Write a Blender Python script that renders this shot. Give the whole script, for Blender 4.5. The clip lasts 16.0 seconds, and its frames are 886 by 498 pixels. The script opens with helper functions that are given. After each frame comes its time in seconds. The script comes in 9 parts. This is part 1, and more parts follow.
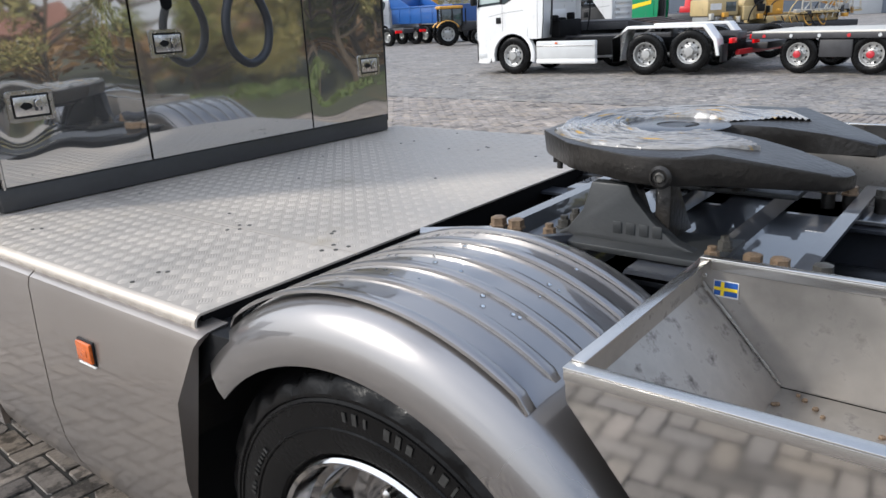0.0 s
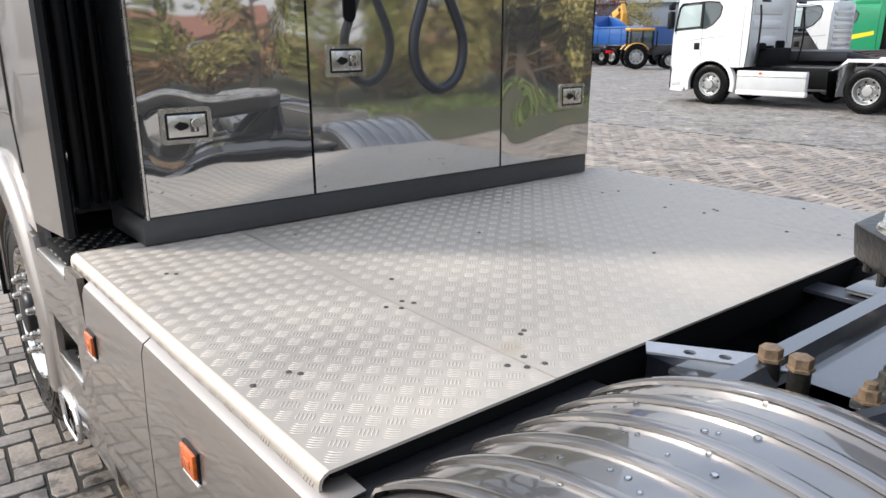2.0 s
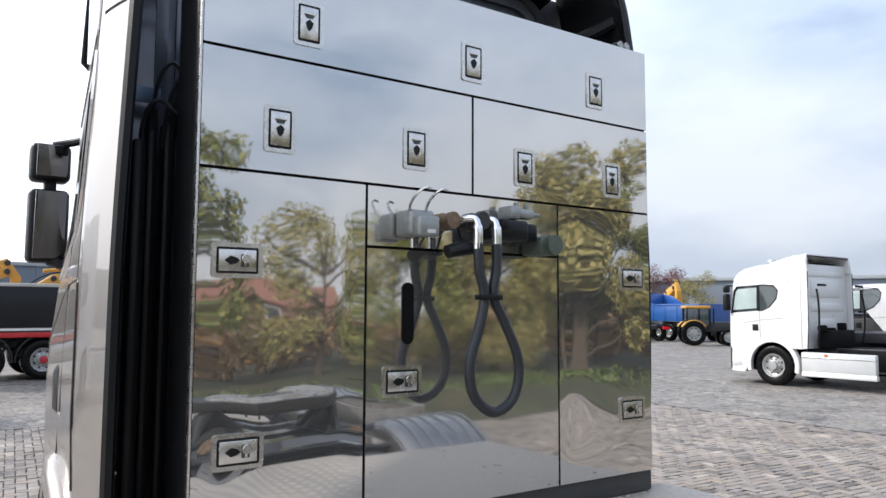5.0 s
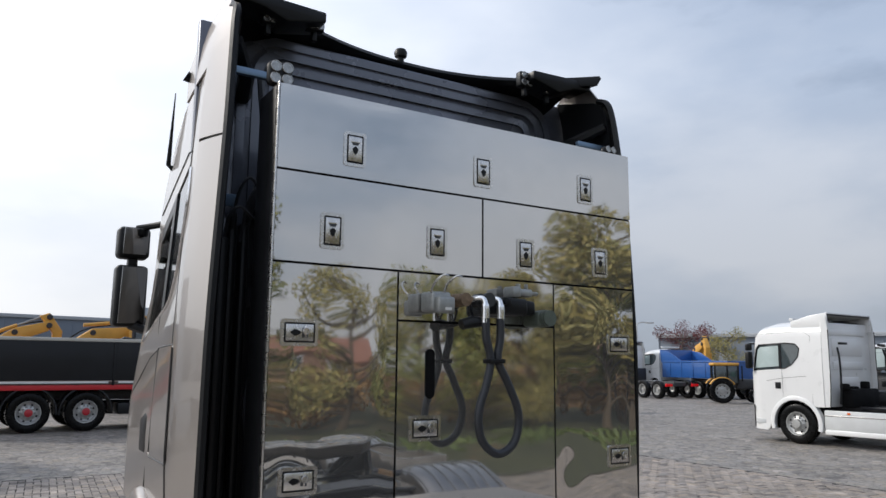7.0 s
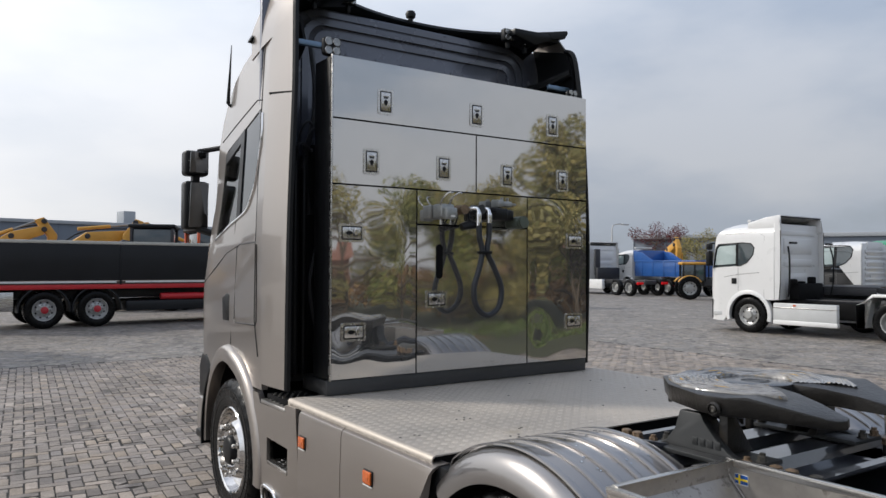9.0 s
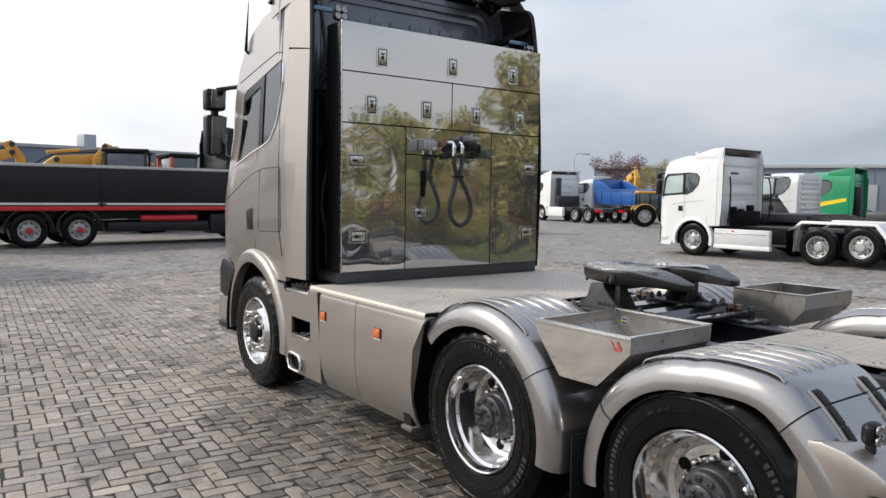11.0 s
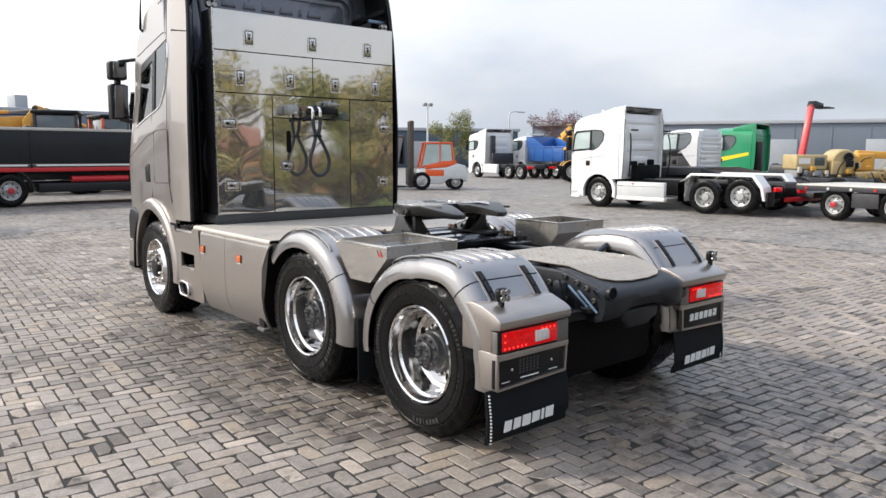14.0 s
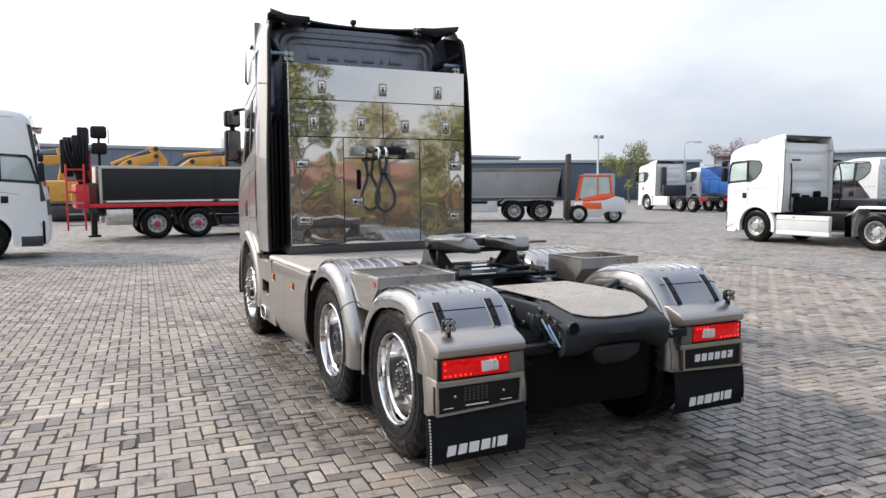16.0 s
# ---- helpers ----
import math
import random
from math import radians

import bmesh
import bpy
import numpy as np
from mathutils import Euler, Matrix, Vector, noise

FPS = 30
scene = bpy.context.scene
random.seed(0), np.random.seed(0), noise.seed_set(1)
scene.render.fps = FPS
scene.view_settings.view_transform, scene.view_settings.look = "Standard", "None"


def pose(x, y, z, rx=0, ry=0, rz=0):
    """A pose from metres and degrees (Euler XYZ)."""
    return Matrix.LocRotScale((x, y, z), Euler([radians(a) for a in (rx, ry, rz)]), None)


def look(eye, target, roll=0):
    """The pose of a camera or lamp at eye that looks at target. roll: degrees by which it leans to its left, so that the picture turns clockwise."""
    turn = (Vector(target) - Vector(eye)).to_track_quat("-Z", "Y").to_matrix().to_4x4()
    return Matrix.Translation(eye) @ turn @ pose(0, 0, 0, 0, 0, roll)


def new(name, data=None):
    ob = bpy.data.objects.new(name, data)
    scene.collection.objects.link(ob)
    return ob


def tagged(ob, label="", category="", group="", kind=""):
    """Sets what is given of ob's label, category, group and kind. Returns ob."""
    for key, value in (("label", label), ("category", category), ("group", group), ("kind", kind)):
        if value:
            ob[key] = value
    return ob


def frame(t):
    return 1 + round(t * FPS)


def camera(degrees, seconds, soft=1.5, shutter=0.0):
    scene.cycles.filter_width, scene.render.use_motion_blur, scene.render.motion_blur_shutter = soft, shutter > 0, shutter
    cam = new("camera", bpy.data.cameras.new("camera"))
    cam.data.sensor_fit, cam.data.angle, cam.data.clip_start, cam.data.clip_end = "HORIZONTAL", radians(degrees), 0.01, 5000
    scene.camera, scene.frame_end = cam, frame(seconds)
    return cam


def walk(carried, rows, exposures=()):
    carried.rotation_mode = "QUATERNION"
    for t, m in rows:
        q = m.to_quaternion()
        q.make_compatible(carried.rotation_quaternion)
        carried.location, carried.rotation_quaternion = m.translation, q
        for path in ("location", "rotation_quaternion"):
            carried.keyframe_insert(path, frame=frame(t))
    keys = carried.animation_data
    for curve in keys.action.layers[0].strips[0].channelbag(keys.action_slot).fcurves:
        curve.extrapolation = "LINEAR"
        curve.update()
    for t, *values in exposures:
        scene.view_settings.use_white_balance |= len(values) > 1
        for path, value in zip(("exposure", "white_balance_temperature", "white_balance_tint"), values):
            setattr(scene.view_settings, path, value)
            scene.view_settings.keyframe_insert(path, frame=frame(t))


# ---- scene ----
cam = camera(61.9, 16.0)
PATH = [
    (0, (-2.081, 0.401, 1.647), (-0.59, 1.589, 1.041), -2.8),
    (0.5, (-2.018, 0.566, 1.646), (-0.6, 1.841, 1.045), -1.6),
    (1, (-1.866, 0.689, 1.627), (-0.532, 2.053, 1.025), -1.2),
    (1.5, (-1.736, 0.79, 1.643), (-0.486, 2.231, 1.043), -0.7),
    (2, (-1.692, 0.918, 1.665), (-0.493, 2.421, 1.112), -0.3),
    (2.5, (-1.681, 1.004, 1.704), (-0.492, 2.557, 1.288), -0.1),
    (3, (-1.655, 1.026, 1.736), (-0.467, 2.616, 1.491), -0.1),
    (3.5, (-1.637, 1.028, 1.737), (-0.461, 2.641, 1.622), -0.3),
    (4, (-1.646, 1.022, 1.77), (-0.485, 2.65, 1.769), -0.2),
    (4.5, (-1.645, 1.003, 1.803), (-0.502, 2.643, 1.89), -0.0),
    (5, (-1.648, 0.962, 1.842), (-0.528, 2.611, 2.003), 0.2),
    (5.2, (-1.652, 0.942, 1.852), (-0.543, 2.596, 2.042), 0.1),
    (7.5, (-2.205, 0.091, 1.871), (-1.166, 1.772, 2.178), 0.5),
    (8, (-2.44, -0.171, 1.838), (-1.397, 1.52, 2.065), 0.6),
    (8.5, (-2.634, -0.437, 1.819), (-1.563, 1.248, 1.937), 0.5),
    (10.8, (-3.683, -1.705, 1.736), (-2.492, -0.103, 1.617), 0.7),
    (11, (-3.748, -1.788, 1.746), (-2.564, -0.184, 1.596), 0.8),
    (11.5, (-3.942, -2.02, 1.748), (-2.759, -0.42, 1.543), 0.8),
    (12, (-4.032, -2.327, 1.744), (-2.835, -0.743, 1.499), 0.6),
    (12.5, (-4.114, -2.629, 1.751), (-2.907, -1.053, 1.506), 0.5),
    (13, (-4.168, -2.948, 1.735), (-2.938, -1.391, 1.487), 0.5),
    (13.5, (-4.129, -3.212, 1.733), (-2.845, -1.699, 1.478), 0.4),
    (14, (-3.914, -3.497, 1.723), (-2.634, -1.983, 1.464), 0.2),
    (14.5, (-3.744, -3.761, 1.712), (-2.476, -2.236, 1.454), 0.1),
    (15, (-3.544, -4.016, 1.733), (-2.359, -2.426, 1.477), -0.2),
    (15.5, (-3.276, -4.216, 1.749), (-2.274, -2.499, 1.533), -0.4),
    (16, (-2.981, -4.449, 1.759), (-2.109, -2.657, 1.587), -0.3),
]
EXPOSURES = [(0.0, 0.06, 6150, 10), (1.0, 0.27, 6150, 10), (2.0, 0.32, 6380, 10), (3.5, 0.34, 6280, 10), (4.3, 0.35, 6280, 10), (5.2, 0.14, 6230, 10), (7.5, -0.49, 6330, 10), (8.5, -0.53, 6380, 10), (11.0, -0.13, 6500, 10), (12.5, 0.14, 6550, 10), (14.0, 0.23, 6550, 10), (16.0, 0.25, 6500, 10)]
walk(cam, [(t, look(eye, target, roll)) for t, eye, target, roll in PATH], EXPOSURES)


# ---- world, sun, exposure ----
SUN_AZ, SUN_EL = 312.0, 36.0          # compass degrees (0 = +y, clockwise), elevation
world = bpy.data.worlds.new("world")
scene.world = world
world.use_nodes = True
wt = world.node_tree
wt.nodes.clear()
w_out = wt.nodes.new("ShaderNodeOutputWorld")
w_bg = wt.nodes.new("ShaderNodeBackground")
w_sky = wt.nodes.new("ShaderNodeTexSky")
w_sky.sky_type = "NISHITA"
w_sky.sun_disc = False
w_sky.sun_elevation = radians(SUN_EL)
w_sky.sun_rotation = radians(SUN_AZ)
w_sky.air_density, w_sky.dust_density, w_sky.ozone_density = 1.0, 2.5, 1.0
w_co = wt.nodes.new("ShaderNodeTexCoord")
w_map = wt.nodes.new("ShaderNodeMapping")
w_map.inputs["Scale"].default_value = (1.0, 1.0, 2.4)
w_map.inputs["Location"].default_value = (0.3, 0.9, 0.0)
w_n1 = wt.nodes.new("ShaderNodeTexNoise")
w_n1.inputs["Scale"].default_value = 2.1
w_n1.inputs["Detail"].default_value = 7.0
w_n1.inputs["Roughness"].default_value = 0.52
w_r1 = wt.nodes.new("ShaderNodeValToRGB")
w_r1.color_ramp.elements[0].position, w_r1.color_ramp.elements[1].position = 0.16, 0.42
w_n2 = wt.nodes.new("ShaderNodeTexNoise")
w_n2.inputs["Scale"].default_value = 2.2
w_n2.inputs["Detail"].default_value = 6.0
w_cl = wt.nodes.new("ShaderNodeMixRGB")          # cloud brightness: grey bellies, white tops
w_cl.inputs["Color1"].default_value = (4.75, 5.2, 5.8, 1)
w_cl.inputs["Color2"].default_value = (6.5, 6.6, 6.75, 1)
w_dot = wt.nodes.new("ShaderNodeVectorMath")     # glow of the thin cloud round the sun
w_dot.operation = "DOT_PRODUCT"
sun_to = Vector((math.sin(radians(SUN_AZ)) * math.cos(radians(SUN_EL)), math.cos(radians(SUN_AZ)) * math.cos(radians(SUN_EL)), math.sin(radians(SUN_EL))))
w_dot.inputs[1].default_value = sun_to
w_rs = wt.nodes.new("ShaderNodeValToRGB")
w_rs.color_ramp.elements[0].position, w_rs.color_ramp.elements[0].color = 0.05, (0, 0, 0, 1)
w_rs.color_ramp.elements[1].position, w_rs.color_ramp.elements[1].color = 1.0, (1, 1, 1, 1)
w_gl = wt.nodes.new("ShaderNodeMixRGB")
w_gl.blend_type = "ADD"
w_gl.inputs["Color2"].default_value = (9.0, 8.6, 8.0, 1)
w_sep = wt.nodes.new("ShaderNodeSeparateXYZ")       # the thin cloud is bluer higher up
w_up = wt.nodes.new("ShaderNodeValToRGB")
w_up.color_ramp.elements[0].position, w_up.color_ramp.elements[0].color = 0.05, (0.92, 0.93, 0.95, 1)
w_up.color_ramp.elements[1].position, w_up.color_ramp.elements[1].color = 0.90, (0.70, 0.83, 1.10, 1)
w_mid = w_up.color_ramp.elements.new(0.35)
w_mid.color = (1.10, 1.18, 1.32, 1)
w_dk = wt.nodes.new("ShaderNodeMixRGB")
w_dk.blend_type = "MULTIPLY"
w_dk.inputs["Fac"].default_value = 1.0
w_mix = wt.nodes.new("ShaderNodeMixRGB")
wt.links.new(w_co.outputs["Generated"], w_map.inputs["Vector"])
wt.links.new(w_map.outputs["Vector"], w_n1.inputs["Vector"])
wt.links.new(w_map.outputs["Vector"], w_n2.inputs["Vector"])
wt.links.new(w_n1.outputs["Fac"], w_r1.inputs["Fac"])
w_r2 = wt.nodes.new("ShaderNodeValToRGB")
w_r2.color_ramp.interpolation = "EASE"
w_r2.color_ramp.elements[0].position, w_r2.color_ramp.elements[1].position = 0.36, 0.62
wt.links.new(w_n2.outputs["Fac"], w_r2.inputs["Fac"])
wt.links.new(w_r2.outputs["Color"], w_cl.inputs["Fac"])
wt.links.new(w_co.outputs["Generated"], w_dot.inputs[0])
wt.links.new(w_dot.outputs["Value"], w_rs.inputs["Fac"])
wt.links.new(w_rs.outputs["Color"], w_gl.inputs["Fac"])
wt.links.new(w_co.outputs["Generated"], w_sep.inputs["Vector"])
wt.links.new(w_sep.outputs["Z"], w_up.inputs["Fac"])
wt.links.new(w_cl.outputs["Color"], w_dk.inputs["Color1"])
wt.links.new(w_up.outputs["Color"], w_dk.inputs["Color2"])
wt.links.new(w_dk.outputs["Color"], w_gl.inputs["Color1"])
wt.links.new(w_r1.outputs["Color"], w_mix.inputs["Fac"])
wt.links.new(w_sky.outputs["Color"], w_mix.inputs["Color1"])
wt.links.new(w_gl.outputs["Color"], w_mix.inputs["Color2"])
wt.links.new(w_mix.outputs["Color"], w_bg.inputs["Color"])
w_bg.inputs["Strength"].default_value = 0.12
wt.links.new(w_bg.outputs["Background"], w_out.inputs["Surface"])

sun = new("sun", bpy.data.lights.new("sun", "SUN"))
sun.data.energy, sun.data.angle, sun.data.color = 3.3, radians(6.0), (1.0, 0.93, 0.83)
sun.matrix_world = look(sun_to * 60, (0, 0, 0))

# ---- materials ----


def mat(name, color, rough=0.5, metal=0.0, var=0.12, scale=6.0, fine=60.0, bump=0.0, bump_scale=40.0, rvar=0.12, coat=0.0, dirt=None, dirt_at=0.62, dirt_scale=3.0, object_var=0.0, emit=None, strength=0.0, stretch=(1, 1, 1), island=False, spec=0.5, coat_ior=1.5):
    """A surface with colour variation at two scales, uneven gloss, fine relief and, where asked, patches of dirt."""
    m = bpy.data.materials.new(name)
    m.use_nodes = True
    nt = m.node_tree
    n, l = nt.nodes, nt.links
    b = n["Principled BSDF"]
    co = n.new("ShaderNodeTexCoord")
    mp = n.new("ShaderNodeMapping")
    mp.inputs["Scale"].default_value = stretch
    l.new(co.outputs["Object"], mp.inputs["Vector"])
    n1 = n.new("ShaderNodeTexNoise")
    n1.inputs["Scale"].default_value, n1.inputs["Detail"].default_value = scale, 5.0
    n2 = n.new("ShaderNodeTexNoise")
    n2.inputs["Scale"].default_value, n2.inputs["Detail"].default_value = fine, 3.0
    l.new(mp.outputs["Vector"], n1.inputs["Vector"])
    l.new(mp.outputs["Vector"], n2.inputs["Vector"])
    add = n.new("ShaderNodeMath")
    add.operation = "MULTIPLY_ADD"
    add.inputs[1].default_value = 0.5
    l.new(n2.outputs["Fac"], add.inputs[0])
    l.new(n1.outputs["Fac"], add.inputs[2])
    mr = n.new("ShaderNodeMapRange")
    mr.inputs["From Min"].default_value, mr.inputs["From Max"].default_value = 0.45, 1.05
    mr.inputs["To Min"].default_value, mr.inputs["To Max"].default_value = 1.0 - var, 1.0 + var
    l.new(add.outputs["Value"], mr.inputs["Value"])
    last = mr.outputs["Result"]
    if object_var or island:
        rnd = n.new("ShaderNodeNewGeometry" if island else "ShaderNodeObjectInfo")
        rr = n.new("ShaderNodeMapRange")
        rr.inputs["To Min"].default_value, rr.inputs["To Max"].default_value = 1.0 - object_var, 1.0 + object_var
        l.new(rnd.outputs["Random Per Island" if island else "Random"], rr.inputs["Value"])
        mu = n.new("ShaderNodeMath")
        mu.operation = "MULTIPLY"
        l.new(last, mu.inputs[0])
        l.new(rr.outputs["Result"], mu.inputs[1])
        last = mu.outputs["Value"]
    sc = n.new("ShaderNodeVectorMath")
    sc.operation = "SCALE"
    sc.inputs[0].default_value = color[:3]
    l.new(last, sc.inputs["Scale"])
    colour = sc.outputs["Vector"]
    if dirt:
        n3 = n.new("ShaderNodeTexNoise")
        n3.inputs["Scale"].default_value, n3.inputs["Detail"].default_value, n3.inputs["Roughness"].default_value = dirt_scale, 8.0, 0.65
        l.new(co.outputs["Object"], n3.inputs["Vector"])
        rp = n.new("ShaderNodeValToRGB")
        rp.color_ramp.elements[0].position, rp.color_ramp.elements[1].position = dirt_at, dirt_at + 0.14
        l.new(n3.outputs["Fac"], rp.inputs["Fac"])
        mx = n.new("ShaderNodeMixRGB")
        mx.inputs["Color2"].default_value = (*dirt[:3], 1)
        l.new(rp.outputs["Color"], mx.inputs["Fac"])
        l.new(colour, mx.inputs["Color1"])
        colour = mx.outputs["Color"]
        if metal:
            mm = n.new("ShaderNodeMapRange")
            mm.inputs["To Min"].default_value, mm.inputs["To Max"].default_value = metal, metal * 0.25
            l.new(rp.outputs["Color"], mm.inputs["Value"])
            l.new(mm.outputs["Result"], b.inputs["Metallic"])
    l.new(colour, b.inputs["Base Color"])
    if not (dirt and metal):
        b.inputs["Metallic"].default_value = metal
    ro = n.new("ShaderNodeMapRange")
    ro.inputs["From Min"].default_value, ro.inputs["From Max"].default_value = 0.3, 0.7
    ro.inputs["To Min"].default_value, ro.inputs["To Max"].default_value = max(0.02, rough * (1 - rvar)), min(1.0, rough * (1 + rvar))
    l.new(n1.outputs["Fac"], ro.inputs["Value"])
    l.new(ro.outputs["Result"], b.inputs["Roughness"])
    b.inputs["Specular IOR Level"].default_value = spec
    b.inputs["Coat Weight"].default_value = coat
    b.inputs["Coat IOR"].default_value = coat_ior
    b.inputs["Coat Roughness"].default_value = 0.025
    if bump:
        n4 = n.new("ShaderNodeTexNoise")
        n4.inputs["Scale"].default_value, n4.inputs["Detail"].default_value = bump_scale, 5.0
        l.new(mp.outputs["Vector"], n4.inputs["Vector"])
        bp = n.new("ShaderNodeBump")
        bp.inputs["Strength"].default_value, bp.inputs["Distance"].default_value = bump, 0.01
        l.new(n4.outputs["Fac"], bp.inputs["Height"])
        l.new(bp.outputs["Normal"], b.inputs["Normal"])
    if emit:
        b.inputs["Emission Color"].default_value = (*emit, 1)
        b.inputs["Emission Strength"].default_value = strength
    return m


def glass(name, tint=(0.8, 0.86, 0.86), rough=0.02, alpha=0.25):
    """Window glass: thin tinted pane, partly see-through, with a sharp reflection."""
    m = bpy.data.materials.new(name)
    m.use_nodes = True
    n, l = m.node_tree.nodes, m.node_tree.links
    n.remove(n["Principled BSDF"])
    tr = n.new("ShaderNodeBsdfTransparent")
    tr.inputs["Color"].default_value = (*tint, 1)
    gl = n.new("ShaderNodeBsdfGlossy")
    gl.inputs["Roughness"].default_value = rough
    fr = n.new("ShaderNodeFresnel")
    fr.inputs["IOR"].default_value = 1.5
    ad = n.new("ShaderNodeMath")
    ad.operation = "ADD"
    ad.inputs[1].default_value = alpha * 0.2
    ad.use_clamp = True
    mx = n.new("ShaderNodeMixShader")
    l.new(fr.outputs["Fac"], ad.inputs[0])
    l.new(ad.outputs["Value"], mx.inputs["Fac"])
    l.new(tr.outputs["BSDF"], mx.inputs[1])
    l.new(gl.outputs["BSDF"], mx.inputs[2])
    l.new(mx.outputs["Shader"], n["Material Output"].inputs["Surface"])
    return m


M_PAINT = mat("silver_metallic_paint", (0.350, 0.316, 0.288), 0.37, 0.84, var=0.03, scale=2, fine=900, coat=0.7, rvar=0.10)
M_GUARD = mat("painted_plastic_mudguard", (0.235, 0.222, 0.214), 0.30, 0.84, var=0.04, scale=2, fine=700, coat=1.0, rvar=0.15, coat_ior=1.95)
M_PAINT_DULL = mat("grey_bumper_plastic", (0.13, 0.125, 0.118), 0.42, 0.3, var=0.05, scale=3, fine=300, coat=0.2)
M_BLACK = mat("black_plastic", (0.008, 0.0085, 0.0095), 0.38, spec=0.24, var=0.25, scale=5, bump=0.08, bump_scale=220)
M_DARK = mat("dark_liner_and_gap_shade", (0.006, 0.006, 0.0065), 0.7, spec=0.1, var=0.3, scale=4)
M_CABREAR = mat("dark_grey_cab_paint", (0.125, 0.133, 0.16), 0.27, 0.3, var=0.12, scale=3, coat=0.3)
M_CHASSIS = mat("chassis_paint", (0.034, 0.038, 0.048), 0.36, 0.1, spec=0.35, var=0.22, scale=4, fine=50, coat=0.1, dirt=(0.03, 0.025, 0.02), dirt_at=0.60, dirt_scale=4, bump=0.05)
M_RUBBER = mat("tyre_rubber", (0.0035, 0.0035, 0.0037), 0.27, spec=0.17, var=0.35, scale=9, fine=120, bump=0.12, bump_scale=90)
M_TYREMARK = mat("dusty_sidewall_print", (0.030, 0.030, 0.029), 0.42, spec=0.3, var=0.5, scale=30)
M_FLAP = mat("mudflap_rubber", (0.009, 0.010, 0.012), 0.62, spec=0.12, var=0.25, scale=6, bump=0.1, bump_scale=120)
M_ALU = mat("polished_aluminium", (0.66, 0.65, 0.64), 0.085, 1.0, var=0.10, scale=9, fine=120, rvar=0.5, bump=0.02, bump_scale=14)
M_HUB = mat("painted_hub", (0.052, 0.053, 0.057), 0.36, 0.3, var=0.3, scale=20, dirt=(0.115, 0.085, 0.055), dirt_at=0.56, dirt_scale=16, bump=0.15, bump_scale=90)
M_GALV = mat("zinc_plated_bracket", (0.40, 0.41, 0.43), 0.32, 0.7, var=0.15, scale=9, fine=80)
M_TREAD = mat("tread_plate_aluminium", (0.50, 0.455, 0.40), 0.60, 0.60, var=0.10, scale=2.2, fine=26, rvar=0.22, dirt=(0.33, 0.285, 0.22), dirt_at=0.60, dirt_scale=2.6)
M_TREADOLD = mat("soiled_tread_plate", (0.40, 0.36, 0.31), 0.52, 0.55, var=0.16, scale=3.0, fine=26, rvar=0.2, dirt=(0.20, 0.165, 0.125), dirt_at=0.56, dirt_scale=3.4)
M_STEEL = mat("brushed_stainless", (0.56, 0.545, 0.52), 0.27, 0.95, var=0.08, scale=2, fine=60, stretch=(1, 1, 8), rvar=0.3)
M_STEELSHEET = mat("bright_stainless_sheet", (0.60, 0.585, 0.56), 0.07, 1.0, var=0.05, scale=2, fine=50, stretch=(1, 1, 6), rvar=0.4, bump=0.010, bump_scale=2.0)
M_BINSIDE = mat("stained_stainless_inside", (0.40, 0.375, 0.345), 0.40, 0.75, var=0.22, scale=4, fine=30, dirt=(0.045, 0.036, 0.028), dirt_at=0.565, dirt_scale=15, rvar=0.3)
M_PLINTH = mat("grey_steel_plinth", (0.075, 0.077, 0.08), 0.38, 0.7, var=0.12, scale=3, fine=40)
M_LATCH = mat("zinc_latch", (0.62, 0.60, 0.57), 0.26, 1.0, var=0.1, scale=30)
M_CAST = mat("cast_iron_coupling", (0.022, 0.020, 0.018), 0.33, 0.2, spec=0.45, var=0.3, scale=8, fine=70, bump=0.25, bump_scale=60, dirt=(0.03, 0.026, 0.022), dirt_at=0.58, dirt_scale=7)
M_CASTWET = mat("worn_greasy_iron", (0.10, 0.10, 0.105), 0.22, 0.7, spec=0.5, var=0.2, scale=10, fine=60, dirt=(0.05, 0.042, 0.03), dirt_at=0.6, dirt_scale=9)
M_PEDESTAL = mat("grey_painted_casting", (0.030, 0.032, 0.033), 0.45, 0.1, var=0.12, scale=7, fine=90, bump=0.05, bump_scale=110, dirt=(0.05, 0.042, 0.03), dirt_at=0.66, dirt_scale=9)


